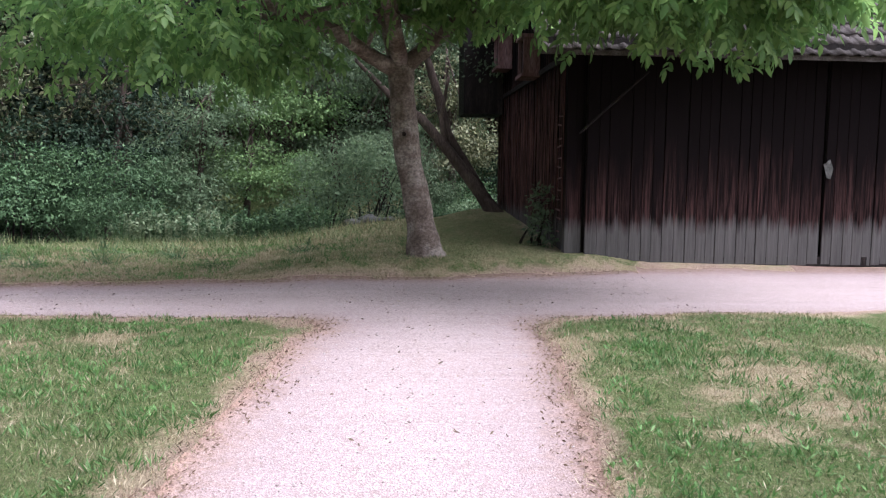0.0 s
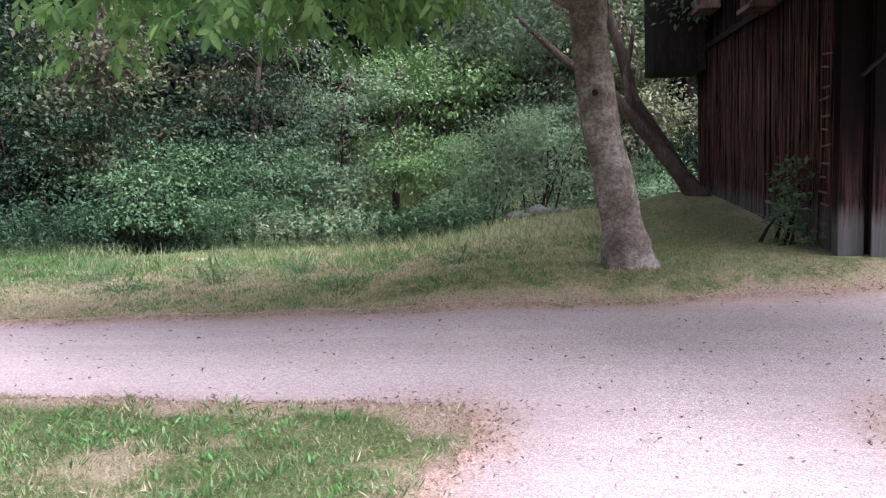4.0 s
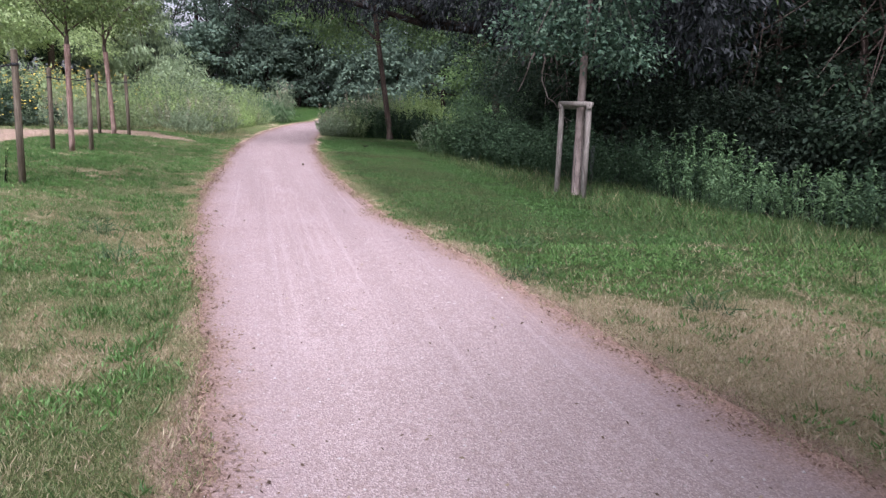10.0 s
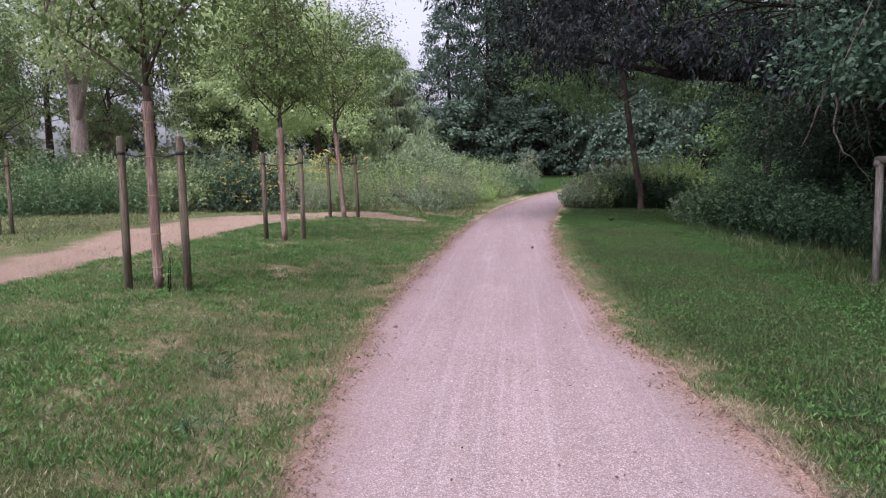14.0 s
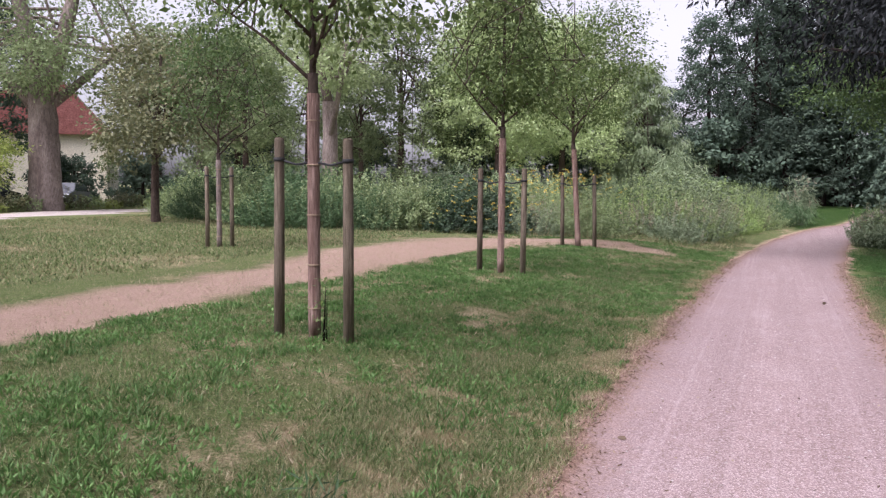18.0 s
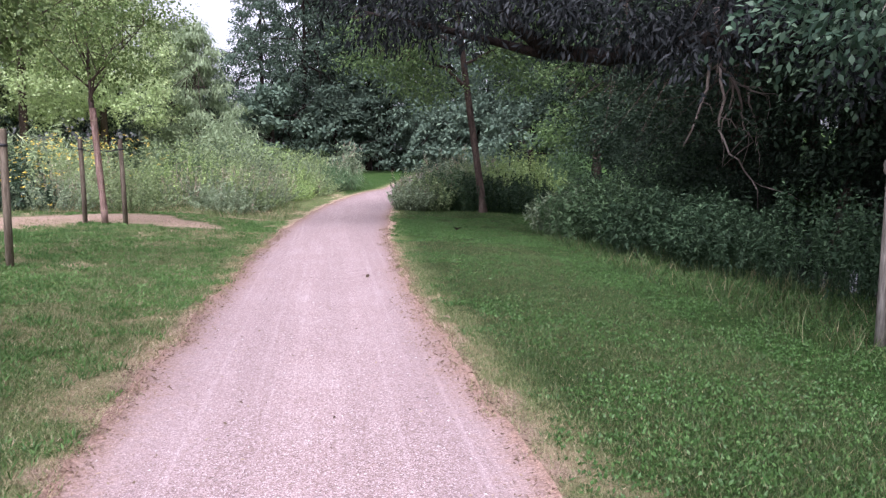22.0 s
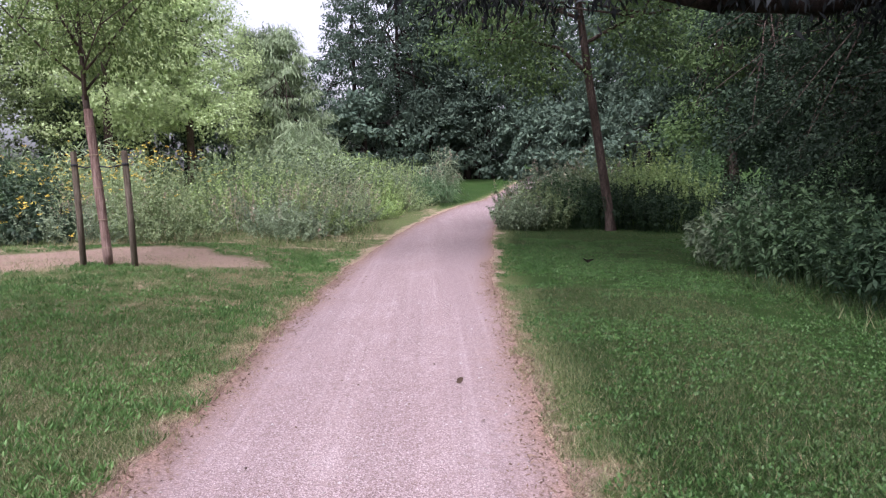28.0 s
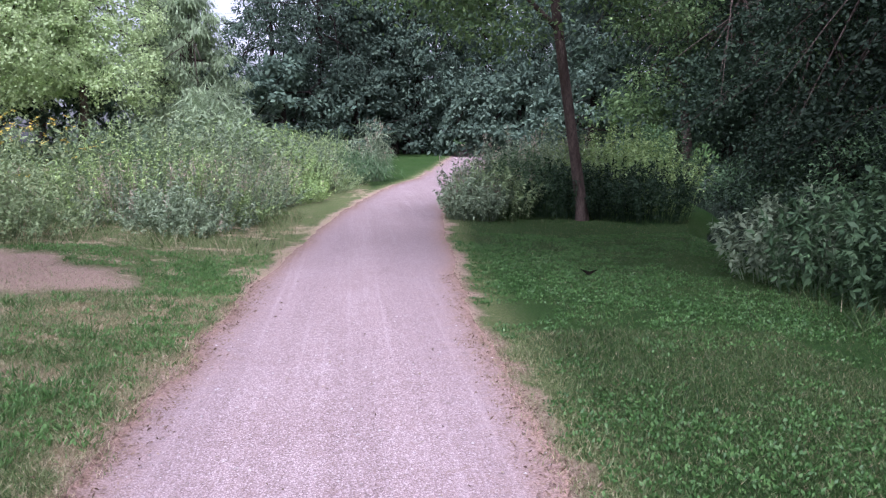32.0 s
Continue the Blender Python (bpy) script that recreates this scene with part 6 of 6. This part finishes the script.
for k, x in enumerate(np.arange(-46, -22, 1.4)):
    y = float(interp(x, [(-60, -26), (-48, -24.0), (-38, -23.2), (-29, -21.6), (-21.7, -18.8)])) - 3.2
    stems_clump("border_plant", "low mixed border plants along the road", (x, y), 1.0, 0.6, 0.6 + 0.25 * (k % 3), 60, (LEAF_MAPLE, LEAF_BED, LEAF_BROWN)[k % 3], rb, 14, 0.16, 0.4, group="border along the road")


# ---- houses and cars beyond the road ----
def house(label, at, turn, w, d, h, roof_h, roof_mat, rows, cols):
    root = thing("house", label, "house", (*at, float(ground_z(*at)) - 0.1), turn=turn)
    part("wall", Buf().box(-w / 2, -d / 2, 0, w / 2, d / 2, h).mesh("wall", PLASTER, False), root)
    b = Buf()
    o = 0.5
    b.v += [(-w / 2 - o, -d / 2 - o, h - 0.1), (w / 2 + o, -d / 2 - o, h - 0.1), (w / 2 + o, d / 2 + o, h - 0.1), (-w / 2 - o, d / 2 + o, h - 0.1), (-w / 2 - o, 0, h + roof_h), (w / 2 + o, 0, h + roof_h)]
    b.f += [(0, 1, 5, 4), (2, 3, 4, 5), (1, 2, 5), (3, 0, 4), (3, 2, 1, 0)]
    part("roof", b.mesh("roof", roof_mat, False), root)
    for r in range(rows):
        for c in range(cols):
            x = -w / 2 + (c + 0.5) * w / cols
            z = 1.1 + r * 3.0
            win = part("window", Buf().box(x - 0.65, d / 2 - 0.02, z - 0.1, x + 0.65, d / 2 + 0.06, z).box(x - 0.65, d / 2 - 0.02, z, x - 0.55, d / 2 + 0.05, z + 1.5).box(x + 0.55, d / 2 - 0.02, z, x + 0.65, d / 2 + 0.05, z + 1.5).box(x - 0.65, d / 2 - 0.02, z + 1.5, x + 0.65, d / 2 + 0.05, z + 1.6).box(x - 0.04, d / 2 - 0.02, z, x + 0.04, d / 2 + 0.045, z + 1.5).mesh("window", WHITE, False), root)
            part("pane", Buf().box(x - 0.55, d / 2 - 0.015, z, x + 0.55, d / 2 + 0.02, z + 1.5).mesh("pane", GLASS_DARK, False), win)
    return root


house("cream plastered villa behind garden trees", (-32.3, -44.5), 32, 13, 9, 13.5, 4, ROOF_RED, 4, 3)
house("pale house with a steep red tiled roof", (-56, -47), 42, 15, 9, 5.2, 5.5, ROOF_RED, 1, 6)
tagged(new("garden_wall", Buf().box(-40, -32.6, -0.1, -18, -32.3, 1.0).mesh("garden_wall", PLASTER, False)), "low pale garden wall behind the shrubs", "wall", kind="structure")


def car(label, at, turn, paint):
    root = thing("car", label, "car", (*at, float(ground_z(*at))), turn=turn)
    prof = [(-2.1, 0.35), (-2.15, 0.75), (-1.6, 0.9), (-1.0, 1.4), (0.5, 1.45), (1.15, 0.98), (2.0, 0.85), (2.15, 0.6), (2.1, 0.35)]
    b = Buf()
    for y in (-0.82, 0.82):
        b.v += [(x, y * (0.82 if z > 1.2 else 1.0), z) for x, z in prof]
    n = len(prof)
    b.f += [tuple(range(n)), tuple(reversed(range(n, 2 * n)))] + [(k, n + k, n + (k + 1) % n, (k + 1) % n) for k in range(n)]
    part("body", b.mesh("body", paint, False), root)
    for s in (-1, 1):
        g = Buf()
        g.v += [(-1.35, s * 0.83, 0.95), (0.95, s * 0.83, 0.98), (0.45, s * 0.70, 1.38), (-0.95, s * 0.70, 1.36)]
        g.v += [(x, y - s * 0.03, z) for x, y, z in g.v]
        g.f += [(0, 1, 2, 3), (7, 6, 5, 4), (0, 4, 5, 1), (1, 5, 6, 2), (2, 6, 7, 3), (3, 7, 4, 0)]
        part("side_window", g.mesh("side_window", GLASS_DARK, False), root)
        for x in (-1.3, 1.3):
            wh = part("wheel", Buf().tube([(x, s * 0.66, 0.31), (x, s * 0.85, 0.31)], [0.31, 0.31], 18).mesh("wheel", TYRE), root)
            part("rim", Buf().tube([(x, s * 0.84, 0.31), (x, s * 0.87, 0.31)], [0.19, 0.17], 12).mesh("rim", CAR_SILVER), wh)


car("silver parked car half hidden behind a tree trunk", (-41.6, -29.6), 30, CAR_SILVER)
car("dark parked car beyond the shrubs", (-37.2, -30.6), 200, CAR_DARK)


# ---- grass, weeds, litter ----
def scatter(n, box, rng):
    x0, x1, y0, y1 = box
    return rng.uniform(x0, x1, n), rng.uniform(y0, y1, n)


def lawn_mask(x, y):
    return (sd_path(x, y) > 0.06 - 0.22 * vnoise(x, y, 0.16, 17)) & (y < bank_line(x) - 0.1) & ~((x > 1.7) & (y > 11.7))


def blades(name, zones, h, w, label, seed, sparse_dry=0.5):
    rng = R(seed)
    xs, ys = [], []
    for n, box in zones:
        x, y = scatter(n, box, rng)
        xs.append(x)
        ys.append(y)
    x, y = np.concatenate(xs), np.concatenate(ys)
    dry, dirt = dry_at(x, y), dirt_at(x, y)
    keep = lawn_mask(x, y) & (rng.random(len(x)) > sparse_dry * dry) & (rng.random(len(x)) > 0.62 * dirt)
    x, y, dry, dirt = x[keep], y[keep], dry[keep], dirt[keep]
    n = len(x)
    z = ground_z(x, y) - 0.004
    lush = 0.75 + 0.6 * vnoise(x, y, 0.8, 61)
    hh = h * rng.uniform(0.5, 1.2, n) * (1 - 0.2 * dry) * lush
    a = rng.uniform(0, 2 * math.pi, n)
    wx, wy = np.cos(a) * w * 0.5, np.sin(a) * w * 0.5
    lean = hh * rng.uniform(0.2, 1.3, n)
    b = rng.uniform(0, 2 * math.pi, n)
    v = np.stack([np.stack([x - wx, y - wy, z], 1), np.stack([x + wx, y + wy, z], 1), np.stack([x + np.cos(b) * lean, y + np.sin(b) * lean, z + hh], 1)], 1).reshape(-1, 3)
    me = quad_mesh(name, v, np.arange(3 * n).reshape(-1, 3), BLADE, 3)
    at = me.attributes.new("dry", "FLOAT", "POINT")
    val = np.clip(np.maximum(dry, dirt) + rng.normal(0, 0.3, n), 0, 1)
    at.data.foreach_set("value", np.repeat(val, 3).astype(np.float32))
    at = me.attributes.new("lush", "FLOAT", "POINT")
    at.data.foreach_set("value", np.repeat(lush_shade_at(x, y), 3).astype(np.float32))
    tagged(new(name, me), label, "grass", kind="stuff")


blades("grass", [(130000, (-7, 4, 2.6, 8)), (70000, (-15, -5, 2.5, 6.0)), (170000, (-13, -4, 5.6, 7.9)), (70000, (-28, -14, 2.0, 6.0)), (190000, (-27, -12, 5.4, 7.4)), (240000, (-13, 0.5, 9.9, 14.2)), (40000, (-13, 2, 14, 17.5)), (22000, (0.5, 2.0, 10.6, 16)), (250000, (-25, -11, 9.4, 12.2)), (90000, (-35, -13, 10.5, 15.5)), (26000, (-36, -28, 3, 13)), (50000, (-32, -10, -6, 3))], 0.036, 0.0062, "short mown grass blades, green and straw-dry", 401, 0.1)
blades("far_grass", [(90000, (-40, -12, -18, -1.2))], 0.07, 0.022, "short grass of the far lawn", 407, 0.1)
blades("long_grass", [(9000, (-13, 0, 13.5, 18)), (6000, (-26, -13, 12.9, 15.6)), (6000, (-36, -30, -2, 7.5))], 0.2, 0.012, "longer grass along the banks and beds", 402, 0.3)


def weeds():
    rng = R(403)
    x = np.concatenate([rng.uniform(-7, 4, 7000), rng.uniform(-30, -6, 40000), rng.uniform(-32, -3, 62000)])
    y = np.concatenate([rng.uniform(2, 7.6, 7000), rng.uniform(1.5, 7.4, 40000), rng.uniform(9.6, 15.5, 62000)])
    keep = lawn_mask(x, y) & (0.6 * fbm(x, y, 1.6, 71) + 0.4 * vnoise(x, y, 0.35, 72) + rng.uniform(-0.12, 0.12, len(x)) > np.where((x < -10.5) & (y > 9), 0.455 + 0.08 * sstep((0.9 - sd_path(x, y)) / 0.7), 0.515)) & (dirt_at(x, y) < 0.3) & (rng.random(len(x)) > 0.8 * dry_at(x, y))
    x, y = x[keep], y[keep]
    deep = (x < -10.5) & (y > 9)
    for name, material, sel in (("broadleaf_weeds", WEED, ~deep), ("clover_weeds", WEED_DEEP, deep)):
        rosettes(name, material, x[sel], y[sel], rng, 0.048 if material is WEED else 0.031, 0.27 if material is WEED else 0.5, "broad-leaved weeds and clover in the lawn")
    x = np.concatenate([rng.uniform(-7, 3, 5000), rng.uniform(-30, -6, 9000), rng.uniform(-12, 0, 15000)])
    y = np.concatenate([rng.uniform(2, 7.6, 5000), rng.uniform(-0.6, 7.2, 9000), rng.uniform(9.7, 14.6, 15000)])
    keep = lawn_mask(x, y) & (rng.random(len(x)) < np.maximum(dry_at(x, y), 0.6 * dirt_at(x, y)))
    rosettes("straw_tufts", STRAW_LEAF, x[keep], y[keep], rng, 0.06, 0.09, "bleached straw tufts in the dry lawn")
    x = np.concatenate([rng.uniform(-7, 3, 9000), rng.uniform(-30, -6, 42000), rng.uniform(-12, 0, 9000)])
    y = np.concatenate([rng.uniform(2, 7.6, 9000), rng.uniform(0.5, 7.3, 42000), rng.uniform(9.7, 14.6, 9000)])
    keep = lawn_mask(x, y) & (0.5 * fbm(x, y, 0.9, 75) + 0.5 * vnoise(x, y, 0.22, 76) + rng.uniform(-0.08, 0.08, len(x)) > 0.575) & (dirt_at(x, y) < 0.4)
    rosettes("grass_tufts", WEED, x[keep], y[keep], rng, 0.072, 0.11, "fresh green tufts of coarse grass in the lawn")


def rosettes(name, material, x, y, rng, size, width, label):
    k = 6
    pos = np.repeat(np.stack([x, y, ground_z(x, y) + 0.004], 1), k, 0)
    a = rng.uniform(0, 2 * math.pi, len(pos))
    out = np.stack([np.cos(a), np.sin(a), rng.uniform(0.4, 2.0, len(pos))], 1) * 2
    pos = pos + out * np.array([0.012, 0.012, 0.0])
    tagged(new(name, leaves(name, pos, out, size, material, width, 0.0, 0.6, rng, face=0.1)), label, "weeds", kind="stuff")


weeds()


def litter():
    rng = R(404)
    n = 2400
    x = np.concatenate([rng.uniform(-6, 3, 1700), rng.uniform(-30, -6, n - 1700)])
    y = np.where(x > -6, rng.uniform(4, 11.5, n), rng.uniform(6.9, 10.4, n))
    ok = sd_path(x, y) < 0.05
    x, y = x[ok], y[ok]
    pos = np.stack([x, y, ground_z(x, y) + 0.008], 1)
    a = rng.uniform(0, 2 * math.pi, len(pos))
    out = np.stack([np.cos(a), np.sin(a), np.zeros(len(pos))], 1) * 3
    tagged(new("leaf_litter", leaves("leaf_litter", pos, out, 0.034, LITTER, 0.4, 0.0, 0.9, rng)), "small fallen leaves and twigs on the gravel", "litter", kind="stuff")
    n = 330000
    x, y = rng.uniform(-28, 3, n), rng.uniform(3, 12, n)
    ok = np.abs(sd_path(x, y) + 0.04) < 0.06 + 0.3 * vnoise(x, y, 0.4, 18) * rng.random(n) ** 1.5
    x, y = x[ok], y[ok]
    pos = np.stack([x, y, ground_z(x, y) + 0.006], 1)
    a = rng.uniform(0, 2 * math.pi, len(pos))
    out = np.stack([np.cos(a), np.sin(a), rng.uniform(0, 0.5, len(a))], 1) * 3
    tagged(new("rim_litter", leaves("rim_litter", pos, out, 0.03, CRUMB, 0.35, 0.0, 0.8, rng)), "brown crumbs of leaves and dry grass along the path's edge", "litter", kind="stuff")
    m = 9000
    x, y = rng.uniform(-26, 3, m), rng.uniform(3, 11, m)
    ok = sd_path(x, y) < -0.02
    x, y = x[ok], y[ok]
    z = ground_z(x, y)
    r = rng.uniform(0.004, 0.011, len(x))
    o = np.array([(1, 0, 0.1), (0, 1, 0.1), (-1, 0, 0.1), (0, -1, 0.1), (0, 0, 0.8), (0, 0, -0.4)])
    v = (np.stack([x, y, z], 1)[:, None] + o[None] * r[:, None, None] * rng.uniform(0.7, 1.3, (len(x), 6, 1))).reshape(-1, 3)
    t = np.array([(0, 1, 4), (1, 2, 4), (2, 3, 4), (3, 0, 4), (1, 0, 5), (2, 1, 5), (3, 2, 5), (0, 3, 5)])
    f = (np.arange(len(x))[:, None, None] * 6 + t[None]).reshape(-1, 3)
    tagged(new("pebbles", quad_mesh("pebbles", v, f, PEBBLE, 3)), "loose pale pebbles on the gravel path", "pebbles", kind="stuff")


PEBBLE = leaf_mat("pebble", (0.24, 0.17, 0.155), (0.42, 0.345, 0.325), (0.72, 0.68, 0.66), 0.9, 0.0)
litter()

# small dark V-shaped object in the lawn, kind unknown, bark as a stand-in
sc = Buf()
sc.v += [(-0.11, 0, 0.09), (-0.03, -0.03, 0.03), (0.0, 0.03, 0.0), (0.04, -0.02, 0.03), (0.12, 0.0, 0.08), (0.0, -0.04, 0.06)]
sc.f += [(0, 1, 5), (1, 2, 3, 5), (5, 3, 4), (0, 2, 1), (2, 4, 3)]
ob = tagged(new("bark_scrap", sc.mesh("bark_scrap", BARK_DARK)), "small dark V-shaped object of unknown kind in the lawn", "bark")
ob.location = (-27.75, 11.35, float(ground_z(-27.75, 11.35)) + 0.01)
ob.rotation_euler = (0, 0, radians(75))

# single pale leaves lying about
rl = R(405)
for x, y in ((-19.94, 9.36), (-17.79, 9.6), (-20.75, 8.95), (-13.24, 7.33), (-15.6, 6.9), (-21.9, 10.6), (-20.9, 10.9), (-11.9, 7.2), (-8.1, 8.6), (0.83, 8.56), (-2.4, 10.3), (-4.0, 9.66)):
    a = rl.uniform(0, 360)
    lf = leaves("fallen_leaf", np.array([(-0.035, 0.0, 0.0)]), np.array([(4.0, 0.0, 0.0)]), 0.075, LITTER, 0.5, 0.0, 0.95, rl, True)
    ob = tagged(new("fallen_leaf", lf), "curled dry fallen leaf lying on the ground", "leaf", "fallen leaves")
    ob.location = (x, y, float(ground_z(x, y)) + 0.012)
    ob.rotation_euler = (0, 0, radians(a))
shrub("basal_shoots", "thin leafy shoots at the foot of the young tree", (-14.12, 4.5), [(0, 0, 0.32, 0.1, 0.1, 0.28), (0.05, 0.1, 0.5, 0.08, 0.1, 0.15)], 80, 0.04, LEAF_YOUNG, R(406), clump=0.04, stems=4, stem_r=0.006)
for x, y, h in ((-5.27, 12.83, 0.34), (-3.38, 11.95, 0.2), (-9.08, 10.32, 0.18), (-6.3, 12.2, 0.22), (-8.0, 11.6, 0.2), (-4.4, 13.6, 0.3), (-7.2, 13.1, 0.26), (-2.1, 12.6, 0.22), (-10.4, 10.7, 0.18), (-9.9, 6.6, 0.2), (-7.8, 5.9, 0.22), (-11.2, 6.2, 0.2)):
    stems_clump("grass_tuft", "taller tuft of green grass in the dry lawn", (x, y), 0.14, 0.14, h, 34, LEAF_NETTLE, R(int(500 - x * 10)), 3, h * 0.7, 0.07, group="grass tufts", lean=0.35, droop=0.2, bare=0.0)
